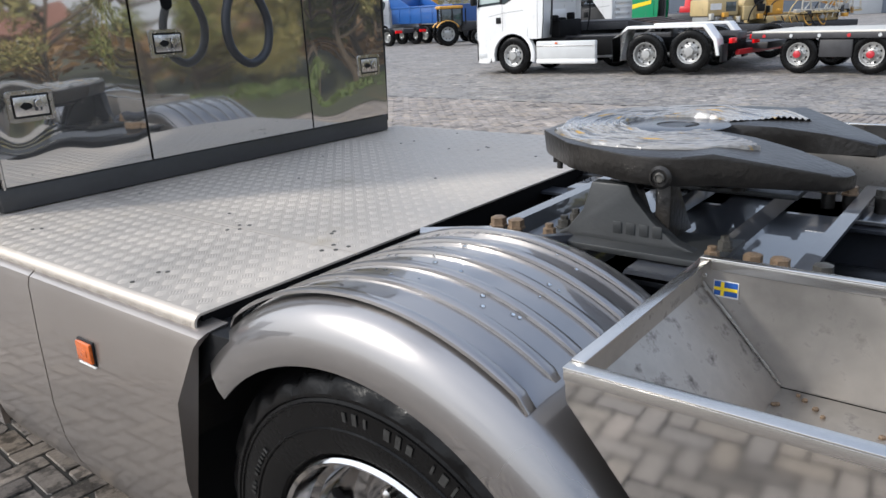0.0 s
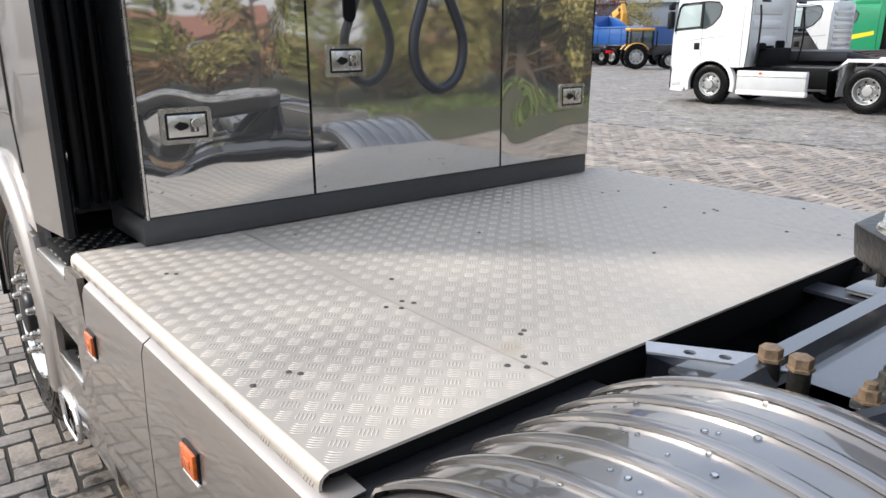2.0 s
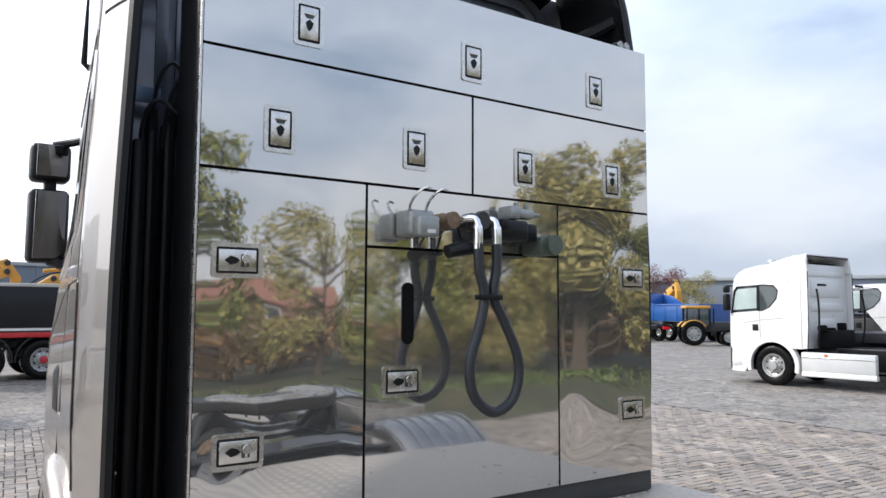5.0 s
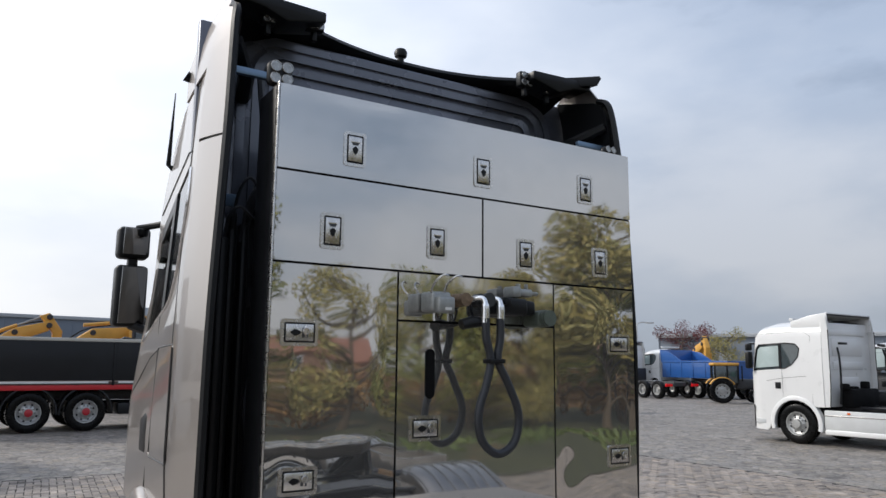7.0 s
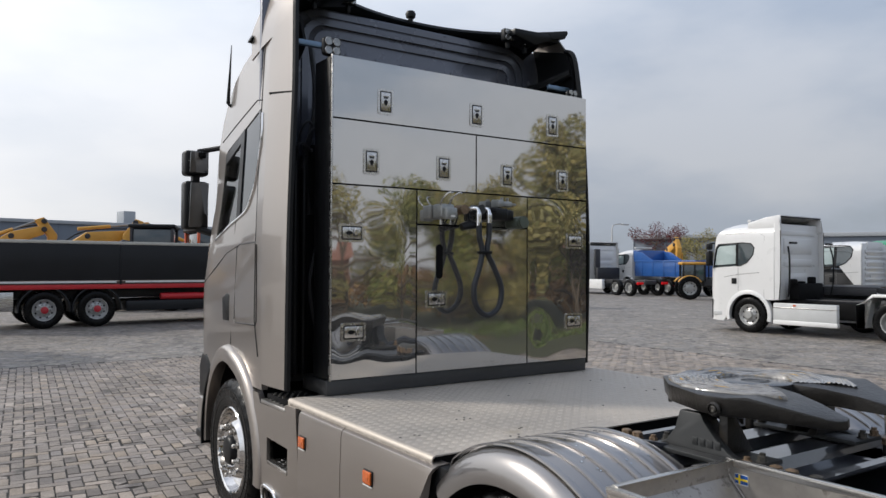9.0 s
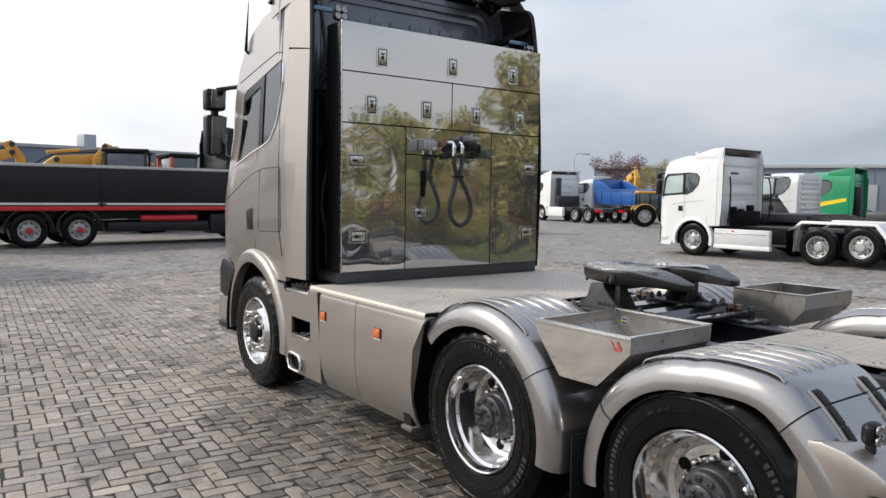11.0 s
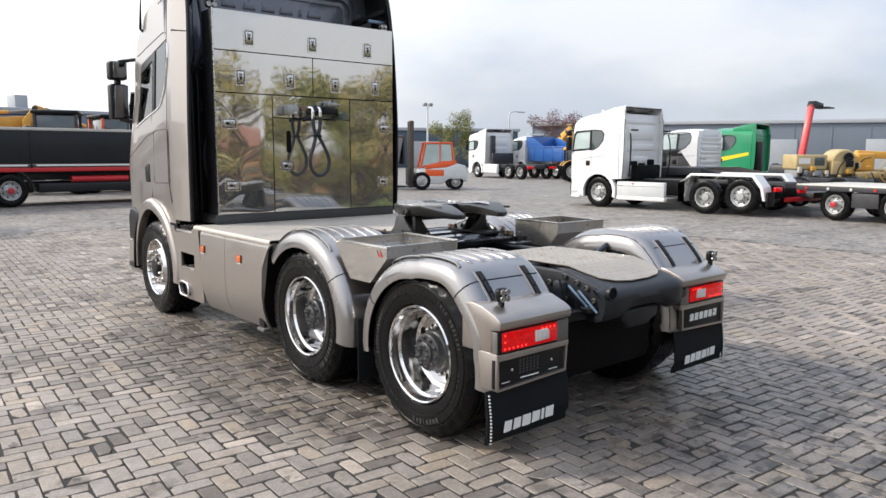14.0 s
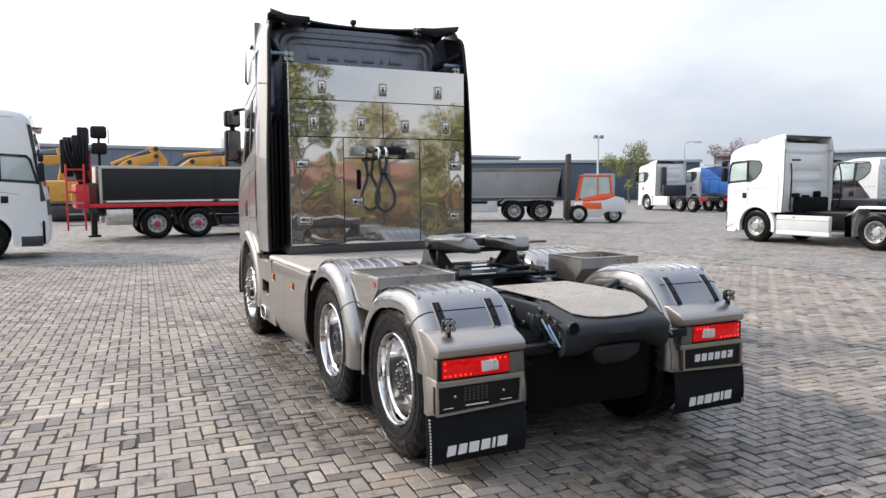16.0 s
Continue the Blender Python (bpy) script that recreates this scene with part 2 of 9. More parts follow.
def grease_material():
    """Grey grease with ochre and dark streaks drawn out in rings about the king-pin hole."""
    m = mat("smeared_grease", (0.2, 0.2, 0.2), 0.24, 0.0, bump=0.35, bump_scale=60, coat=0.6)
    n, l = m.node_tree.nodes, m.node_tree.links
    co = n.new("ShaderNodeTexCoord")
    sub = n.new("ShaderNodeVectorMath")
    sub.operation = "SUBTRACT"
    sub.inputs[1].default_value = (0.0, 0.085, 0.0)
    flat = n.new("ShaderNodeVectorMath")
    flat.operation = "MULTIPLY"
    flat.inputs[1].default_value = (1.0, 1.0, 0.0)
    ln = n.new("ShaderNodeVectorMath")
    ln.operation = "LENGTH"
    ra = n.new("ShaderNodeTexGradient")
    ra.gradient_type = "RADIAL"
    cb = n.new("ShaderNodeCombineXYZ")
    mu = n.new("ShaderNodeVectorMath")
    mu.operation = "MULTIPLY"
    mu.inputs[1].default_value = (62.0, 9.0, 1.0)
    nz = n.new("ShaderNodeTexNoise")
    nz.inputs["Scale"].default_value, nz.inputs["Detail"].default_value, nz.inputs["Roughness"].default_value = 1.0, 5.0, 0.6
    rp = n.new("ShaderNodeValToRGB")
    e = rp.color_ramp.elements
    e[0].position, e[0].color = 0.30, (0.025, 0.024, 0.024, 1)
    e[1].position, e[1].color = 0.72, (0.42, 0.27, 0.07, 1)
    for p_, c in ((0.42, (0.085, 0.083, 0.081)), (0.50, (0.27, 0.262, 0.25)), (0.60, (0.17, 0.162, 0.148)), (0.655, (0.36, 0.22, 0.045))):
        k = e.new(p_)
        k.color = (*c, 1)
    l.new(co.outputs["Object"], sub.inputs[0])
    l.new(sub.outputs["Vector"], flat.inputs[0])
    l.new(flat.outputs["Vector"], ln.inputs[0])
    l.new(flat.outputs["Vector"], ra.inputs["Vector"])
    l.new(ln.outputs["Value"], cb.inputs["X"])
    l.new(ra.outputs["Fac"], cb.inputs["Y"])
    l.new(cb.outputs["Vector"], mu.inputs[0])
    l.new(mu.outputs["Vector"], nz.inputs["Vector"])
    l.new(nz.outputs["Fac"], rp.inputs["Fac"])
    l.new(rp.outputs["Color"], n["Principled BSDF"].inputs["Base Color"])
    return m


M_GREASE = grease_material()
M_MOUNT = mat("glossy_dark_frame_paint", (0.045, 0.049, 0.058), 0.35, 0.1, var=0.2, scale=5, fine=60, coat=0.9, coat_ior=1.9)
M_BOLT = mat("rusty_bolt", (0.22, 0.155, 0.10), 0.55, 0.5, var=0.4, scale=60, fine=200, bump=0.2, bump_scale=150)
M_BOLTDARK = mat("dark_bolt", (0.10, 0.095, 0.085), 0.5, 0.6, var=0.4, scale=60)
M_CHROME = mat("chrome", (0.80, 0.80, 0.80), 0.08, 1.0, var=0.04, scale=10)
M_AMBER = mat("amber_lens", (0.58, 0.115, 0.012), 0.22, var=0.25, scale=90, coat=0.6)
M_DARKMESH = mat("dark_grey_mesh", (0.05, 0.05, 0.05), 0.5, var=0.2, scale=40)
M_RED = mat("lit_red_lens", (0.60, 0.003, 0.005), 0.16, var=0.3, scale=40, coat=0.25, spec=0.25, emit=(1.0, 0.004, 0.008), strength=0.16)
M_REDLED = mat("lit_red_led", (0.8, 0.02, 0.02), 0.2, emit=(1.0, 0.05, 0.04), strength=1.3)
M_CLEAR = mat("clear_lens", (0.75, 0.74, 0.72), 0.15, 0.3, var=0.25, scale=90, coat=0.6)
M_LEDCUP = mat("led_reflector_cup", (0.34, 0.34, 0.33), 0.22, 0.8, var=0.3, scale=70)
M_TAIL = mat("oily_dark_cast_steel", (0.017, 0.0185, 0.022), 0.42, 0.1, spec=0.3, var=0.25, scale=6, fine=60, bump=0.08, bump_scale=90, dirt=(0.03, 0.025, 0.02), dirt_at=0.62, dirt_scale=5)
M_WHITEPLATE = mat("white_print", (0.72, 0.72, 0.70), 0.5, var=0.08)
M_HOSE = mat("black_hose", (0.02, 0.022, 0.026), 0.42, var=0.2, scale=20)
M_GLASS = glass("cab_glass")
M_GLASSDARK = mat("dark_tinted_glass", (0.014, 0.017, 0.020), 0.08, var=0.1, coat=0.15, spec=0.3)
M_MIRROR = mat("mirror_glass", (0.20, 0.21, 0.22), 0.03, 1.0, var=0.02)
M_INSIDE = mat("cab_interior", (0.05, 0.05, 0.052), 0.7, var=0.2)
M_SEAT = mat("seat_fabric", (0.06, 0.06, 0.065), 0.85, var=0.25, bump=0.2, bump_scale=200)
M_WHITE = mat("white_truck_paint", (0.70, 0.70, 0.69), 0.3, var=0.03, scale=2, coat=0.5)
M_GREYW = mat("light_grey_panel", (0.52, 0.53, 0.53), 0.4, var=0.08, scale=3)
M_BLUEFLAG = mat("blue_sticker", (0.02, 0.09, 0.34), 0.4, var=0.05)
M_YELLOWFLAG = mat("yellow_sticker", (0.85, 0.62, 0.02), 0.4, var=0.05)
M_REDPRINT = mat("red_print", (0.40, 0.06, 0.05), 0.5, var=0.1)
M_BLUEGREY = mat("blue_bracket", (0.18, 0.26, 0.36), 0.4, 0.6, var=0.1)


def mirror_steel(name, rough):
    """Polished stainless sheet with faint rolling marks and smears."""
    m = mat(name, (0.61, 0.595, 0.57), rough, 0.91, var=0.035, scale=1.5, fine=12, rvar=0.35)
    return m


M_MIRSTEEL = mirror_steel("polished_stainless", 0.026)
M_SATIN = mirror_steel("satin_stainless", 0.040)

# ---- mesh kit ----


def finish(bm, material, name, angle=38.0):
    me = bpy.data.meshes.new(name)
    bmesh.ops.recalc_face_normals(bm, faces=bm.faces)
    for f in bm.faces:
        f.smooth = True
    bm.to_mesh(me)
    bm.free()
    for k in (material if isinstance(material, (list, tuple)) else [material]):
        me.materials.append(k)
    me.set_sharp_from_angle(angle=radians(angle))
    return me


def part(name, bm, material, parent, label="", angle=38.0):
    """One mesh object under a thing or a part."""
    ob = new(name, finish(bm, material, name, angle))
    ob.parent = parent
    if label:
        ob["label"] = label
    return ob


def thing(name, label, category, at=(0, 0, 0), turn=0.0, group="", kind=""):
    ob = new(name)
    ob.matrix_world = pose(*at, 0, 0, turn)
    return tagged(ob, label, category, group, kind)


def solo(name, bm, material, label, category, group="", kind="", m=None, angle=38.0):
    ob = new(name, finish(bm, material, name, angle))
    if m is not None:
        ob.matrix_world = m
    return tagged(ob, label, category, group, kind)


def box(bm, x0, x1, y0, y1, z0, z1, bevel=0.0, seg=2, mi=0):
    v = [bm.verts.new(p) for p in ((x0, y0, z0), (x1, y0, z0), (x1, y1, z0), (x0, y1, z0), (x0, y0, z1), (x1, y0, z1), (x1, y1, z1), (x0, y1, z1))]
    fs = [bm.faces.new([v[i] for i in q]) for q in ((0, 3, 2, 1), (4, 5, 6, 7), (0, 1, 5, 4), (1, 2, 6, 5), (2, 3, 7, 6), (3, 0, 4, 7))]
    for f in fs:
        f.material_index = mi
    if bevel:
        r = bmesh.ops.bevel(bm, geom=list({e for f in fs for e in f.edges}), offset=bevel, segments=seg, profile=0.5, affect="EDGES", clamp_overlap=True)
        for f in r["faces"]:
            f.material_index = mi
    return bm


def bx(*a, **k):
    return box(bmesh.new(), *a, **k)


def prism(bm, pts, axis, lo, hi, bevel=0.0, seg=2):
    """Extrudes a polygon. axis x: pts are (y, z); axis y: (x, z); axis z: (x, y)."""
    def at(p, d):
        return (d, p[0], p[1]) if axis == "x" else (p[0], d, p[1]) if axis == "y" else (p[0], p[1], d)
    a = [bm.verts.new(at(p, lo)) for p in pts]
    b = [bm.verts.new(at(p, hi)) for p in pts]
    fs = [bm.faces.new(a), bm.faces.new(b[::-1])]
    n = len(pts)
    for i in range(n):
        fs.append(bm.faces.new((a[i], b[i], b[(i + 1) % n], a[(i + 1) % n])))
    if bevel:
        bmesh.ops.recalc_face_normals(bm, faces=fs)
        bmesh.ops.bevel(bm, geom=list({e for f in fs for e in f.edges}), offset=bevel, segments=seg, profile=0.5, affect="EDGES", clamp_overlap=True)
    return bm


def revolve(bm, prof, n=48, axis="x", centre=(0, 0, 0), wob=None, closed=False, caps=True):
    """Turns a profile of (distance along the axis, radius) round the axis."""
    rings = []
    for i in range(n):
        a = 2 * math.pi * i / n
        ring = []
        for j, (d, r) in enumerate(prof):
            rr = r + (wob(i, j) if wob else 0.0)
            p, q = rr * math.cos(a), rr * math.sin(a)
            co = (d, p, q) if axis == "x" else (q, d, p) if axis == "y" else (p, q, d)
            ring.append(bm.verts.new((co[0] + centre[0], co[1] + centre[1], co[2] + centre[2])))
        rings.append(ring)
    m = len(prof)
    for i in range(n):
        a, b = rings[i], rings[(i + 1) % n]
        for j in range(m if closed else m - 1):
            k = (j + 1) % m
            bm.faces.new((a[j], a[k], b[k], b[j]))
    if caps and not closed:
        for j, (d, r) in ((0, prof[0]), (m - 1, prof[-1])):
            if r > 1e-5:
                bm.faces.new([rings[i][j] for i in range(n)])
    bmesh.ops.remove_doubles(bm, verts=[v for r in rings for v in r], dist=1e-6)
    return bm


def disc(bm, p, axis, r, h, n=12, bevel=0.0):
    """A short round bar from p along an axis."""
    b = min(bevel, h * 0.45, r * 0.45)
    prof = [(0, 0), (0, r), (h - b, r), (h, r - b), (h, 0)] if h > 0 else [(0, 0), (0, r), (h + b, r), (h, r - b), (h, 0)]
    return revolve(bm, prof, n, axis, p)


def tube(bm, pts, r, n=8, cap=True):
    """A round bar or hose along a path."""
    pts = [Vector(p) for p in pts]
    up = Vector((0.13, 0.21, 0.97))
    rings = []
    for i, p in enumerate(pts):
        d = (pts[min(i + 1, len(pts) - 1)] - pts[max(i - 1, 0)]).normalized()
        u = up - d * up.dot(d)
        if u.length < 0.05:
            u = Vector((1, 0, 0)) - d * d.x
        u.normalize()
        up = u
        w = d.cross(u)
        rr = r[i] if isinstance(r, (list, tuple)) else r
        rings.append([bm.verts.new(p + rr * (u * math.cos(2 * math.pi * k / n) + w * math.sin(2 * math.pi * k / n))) for k in range(n)])
    for a, b in zip(rings, rings[1:]):
        for k in range(n):
            bm.faces.new((a[k], a[(k + 1) % n], b[(k + 1) % n], b[k]))
    if cap:
        bm.faces.new(rings[0][::-1])
        bm.faces.new(rings[-1])
    return bm


def spline(ctrl, n=8):
    """Catmull-Rom points through the control points."""
    c = [Vector(p) for p in ctrl]
    c = [2 * c[0] - c[1]] + c + [2 * c[-1] - c[-2]]
    out = []
    for i in range(1, len(c) - 2):
        for k in range(n):
            t = k / n
            a, b, d, e = c[i - 1], c[i], c[i + 1], c[i + 2]
            out.append(0.5 * ((2 * b) + (d - a) * t + (2 * a - 5 * b + 4 * d - e) * t * t + (3 * b - a - 3 * d + e) * t ** 3))
    out.append(c[-2])
    return out


def sweep(bm, section, frames, closed=True, cap=True):
    """Sweeps a section of (a, b) through frames of (origin, axis a, axis b)."""
    rings = [[bm.verts.new(o + u * p + w * q) for p, q in section] for o, u, w in frames]
    n = len(section)
    for a, b in zip(rings, rings[1:]):
        for k in range(n if closed else n - 1):
            bm.faces.new((a[k], a[(k + 1) % n], b[(k + 1) % n], b[k]))
    if cap and closed:
        bm.faces.new(rings[0][::-1])
        bm.faces.new(rings[-1])
    return bm


def arc_frames(cy, cz, r, a0, a1, n, x=0.0):
    """Frames along an arc in the y-z plane: axis a is x, axis b points outward."""
    out = []
    for i in range(n + 1):
        a = radians(a0 + (a1 - a0) * i / n)
        d = Vector((0, math.cos(a), math.sin(a)))
        rr = r(math.degrees(a)) if callable(r) else r
        out.append((Vector((x, cy, cz)) + d * rr, Vector((1, 0, 0)), d))
    return out


def plate(bm, outer, holes, depth, cuts=(), warp=None):
    """A sheet in the (a, b) plane with holes, given thickness; warp(a, b, d) gives the place."""
    edges = []
    for loop in [outer] + list(holes):
        vs = [bm.verts.new((p[0], p[1], 0)) for p in loop]
        edges += [bm.edges.new((vs[i], vs[(i + 1) % len(vs)])) for i in range(len(vs))]
    bmesh.ops.triangle_fill(bm, edges=edges, use_beauty=True)
    for axis, values in cuts:
        for v in values:
            co = (v, 0, 0) if axis == 0 else (0, v, 0)
            no = (1, 0, 0) if axis == 0 else (0, 1, 0)
            bmesh.ops.bisect_plane(bm, geom=bm.verts[:] + bm.edges[:] + bm.faces[:], plane_co=co, plane_no=no, dist=1e-5)
    front = bm.faces[:]
    r = bmesh.ops.duplicate(bm, geom=front)
    back = [g for g in r["geom"] if isinstance(g, bmesh.types.BMFace)]
    vmap = r["vert_map"]
    border = [e for f in front for e in f.edges if len(e.link_faces) == 1]
    for e in set(border):
        a, b = e.verts
        bm.faces.new((a, b, vmap[b], vmap[a]))
    for v in {v for f in back for v in f.verts}:
        v.co.z = depth
    if warp:
        for v in bm.verts:
            v.co = warp(*v.co)
    return bm

# ---- the silver tractor unit ----
truck = thing("tractor_truck", "silver three-axle tractor truck parked on brick paving, empty rear frame", "truck")
WY = (4.46, 1.31, -0.06)          # axles along the truck
WR = 0.505


def tyre_mesh(r, half, n=90, tread=0.006):
    """Tyre with rounded shoulders, ring grooves and notched shoulder blocks, round the x axis; the outer face is at -half."""
    prof = []
    ri = r * 0.585
    for d, q in ((-half + 0.035, ri), (-half + 0.012, ri + 0.02), (-half + 0.002, r * 0.70), (-half + 0.001, r * 0.735), (-half - 0.003, r * 0.740), (-half - 0.003, r * 0.746), (-half + 0.001, r * 0.751), (-half, r * 0.80), (-half + 0.001, r * 0.845), (-half - 0.002, r * 0.848), (-half - 0.002, r * 0.856), (-half + 0.002, r * 0.859), (-half + 0.005, r * 0.872), (-half + 0.001, r * 0.880), (-half + 0.001, r * 0.893),
                 (-half + 0.008, r * 0.93), (-half + 0.022, r * 0.975), (-half + 0.042, r)):
        prof.append((d, q))
    x = -half + 0.042
    while x < half - 0.06:
        w = (2 * half - 0.084) / 4.5
        prof += [(x + w - 0.012, r), (x + w - 0.010, r - 0.014), (x + w - 0.002, r - 0.014), (x + w, r)]
        x += w
    prof += [(half - 0.042, r), (half - 0.015, r * 0.97), (half, r * 0.8), (half - 0.02, ri), (half - 0.06, ri - 0.02)]
    bm = bmesh.new()
    revolve(bm, prof, n, "x", wob=lambda i, j: (-0.016 if (i % 3 == 0 and j in (15, 16)) else 0.0), closed=True)
    return finish(bm, M_RUBBER, "tyre", 30)


def side_marks(r, half, seed):
    """Raised rows of bars on the sidewall, in place of the maker's print."""
    rnd = random.Random(seed)
    bm = bmesh.new()
    for a0, step, n, at, big in ((35, 3.9, 12, 0.81, 1.0), (150, 4.6, 9, 0.81, 1.25), (265, 3.6, 13, 0.81, 0.9), (100, 2.2, 14, 0.772, 0.45), (215, 2.2, 16, 0.772, 0.45), (330, 2.2, 12, 0.772, 0.45)):
        a = a0
        for k in range(n):
            a += step
            if rnd.random() < 0.18:
                continue
            c, s = math.cos(radians(a)), math.sin(radians(a))
            t = Vector((0, -s, c))
            d = Vector((0, c, s))
            o = Vector((-half - 0.0005, 0, 0)) + d * r * at
            h, w = big * rnd.choice((0.010, 0.012, 0.014)), big * 0.009 * rnd.uniform(0.3, 1.1)
            v = [bm.verts.new(o + Vector((-e, 0, 0)) + t * p + d * q) for e in (0, 0.0022) for p, q in ((-w, -h), (w, -h), (w, h), (-w, h))]
            for q in ((4, 5, 6, 7), (0, 1, 5, 4), (1, 2, 6, 5), (2, 3, 7, 6), (3, 0, 4, 7)):
                bm.faces.new([v[i] for i in q])
    return finish(bm, M_TYREMARK, "sidewall_mark")


def rim_rear():
    """Deep-dish polished rim, outer lip at x = 0, disc set in towards +x."""
    bm = bmesh.new()
    prof = [(0.030, 0.300), (0.004, 0.303), (-0.004, 0.296), (0.002, 0.287), (0.020, 0.282), (0.055, 0.276), (0.070, 0.262), (0.150, 0.257), (0.178, 0.245), (0.190, 0.222), (0.178, 0.205), (0.178, 0.165), (0.190, 0.155), (0.190, 0.10), (0.20, 0.10)]
    revolve(bm, prof, 64, "x", caps=False)
    return finish(bm, M_ALU, "rim", 30)


def rim_front():
    bm = bmesh.new()
    prof = [(0.03, 0.300), (0.004, 0.303), (-0.004, 0.295), (0.004, 0.285), (0.030, 0.278), (0.060, 0.262), (0.062, 0.235), (0.030, 0.205), (0.006, 0.185), (0.0, 0.165), (0.006, 0.11), (0.02, 0.10)]
    revolve(bm, prof, 64, "x", caps=False)
    return finish(bm, M_ALU, "rim", 30)


TYRE_REAR, TYRE_FRONT = tyre_mesh(WR, 0.145), tyre_mesh(WR - 0.01, 0.185)
RIM_REAR, RIM_FRONT = rim_rear(), rim_front()


def hub_rear():
    """Planet hub: stepped drum with a ring of bolts, a bolted cover and a dark centre."""
    bm = bmesh.new()
    revolve(bm, [(0.205, 0.0), (0.205, 0.135), (0.13, 0.133), (0.118, 0.126), (0.112, 0.118), (0.072, 0.116), (0.064, 0.108), (0.060, 0.070), (0.045, 0.066), (0.040, 0.058), (0.040, 0.030), (0.052, 0.026), (0.052, 0.0)][::-1], 48, "x")
    for k in range(10):
        a = 2 * math.pi * k / 10
        disc(bm, (0.064, 0.092 * math.cos(a), 0.092 * math.sin(a)), "x", 0.010, -0.011, 6, 0.002)
    for k in range(8):
        a = 2 * math.pi * (k + 0.5) / 8
        disc(bm, (0.040, 0.045 * math.cos(a), 0.045 * math.sin(a)), "x", 0.0065, -0.008, 6, 0.0015)
    return finish(bm, M_HUB, "hub", 35)


def nut(r=0.017, h=0.035):
    bm = bmesh.new()
    revolve(bm, [(0.0, 0.0), (0.0, r * 1.35), (-0.007, r * 1.3), (-0.009, r), (-h, r * 0.9), (-h - 0.006, r * 0.5), (-h - 0.007, 0)], 10, "x")
    return finish(bm, M_LATCH, "wheel_nut")


def hole_mesh():
    bm = bmesh.new()
    revolve(bm, [(0.0, 0.0), (0.0, 0.026), (-0.003, 0.028), (-0.003, 0.0)], 16, "x")
    return finish(bm, M_DARK, "hand_hole")


HUB, NUT, HOLE = hub_rear(), nut(), hole_mesh()


def front_hub():
    bm = bmesh.new()
    revolve(bm, [(0.03, 0.0), (0.03, 0.105), (-0.005, 0.102), (-0.022, 0.092), (-0.028, 0.08), (-0.030, 0.0)], 36, "x")
    return finish(bm, M_BLACK, "hub")


FHUB = front_hub()


def wheel(parent, at, mirrored=False, front=False, seed=0, tyre=None, rim=None):
    """rim > tyre, hub, nuts; the outer face looks to -x unless mirrored."""
    w = new("wheel", rim or (RIM_FRONT if front else RIM_REAR))
    w.parent = parent
    half = 0.185 if front else 0.145
    w.matrix_basis = pose(*at, 0, 0, 180 if mirrored else 0) @ pose(0, 0, 0, seed * 41.0, 0, 0)
    t = new("tyre", tyre or (TYRE_FRONT if front else TYRE_REAR))
    t.parent = w
    t.location = (half - 0.012, 0, 0)
    s = new("sidewall_relief", side_marks(WR, half, seed))
    s.parent = w
    tagged(s, kind="stuff")
    s.location = (half - 0.012, 0, 0)
    h = new("hub", FHUB if front else HUB)
    h.parent = w
    for k in range(10):
        a = 2 * math.pi * k / 10
        o = new("wheel_nut", NUT)
        o.parent = w
        o.location = (0.0 if front else 0.188, 0.1675 * math.cos(a), 0.1675 * math.sin(a)) if front else (0.188, 0.152 * math.cos(a), 0.152 * math.sin(a))
        if not front and k % 2 == 0:
            b = new("hand_hole", HOLE)
            b.parent = w
            b.location = (0.1765, 0.185 * math.cos(a + 0.3), 0.185 * math.sin(a + 0.3))
    return w


for k, y in enumerate(WY[1:]):
    wheel(truck, (-1.205, y, 0.505), seed=k + 1)
    wheel(truck, (1.205, y + 0.10, 0.505), True, seed=k + 4)
    for s in (-1, 1):          # inner tyre of each pair, and the axle
        t = new("tyre", TYRE_REAR)
        t.parent = truck
        t.location = (s * 0.73, y, 0.505)
    bm = bmesh.new()
    tube(bm, [(-0.95, y, 0.5), (-0.3, y, 0.5), (0.3, y, 0.5), (0.95, y, 0.5)], 0.075, 14)
    part("axle", bm, M_CHASSIS, truck)
wheel(truck, (-1.205, WY[0], 0.495), front=True, seed=3)
wheel(truck, (1.205, WY[0], 0.495), True, front=True, seed=8)


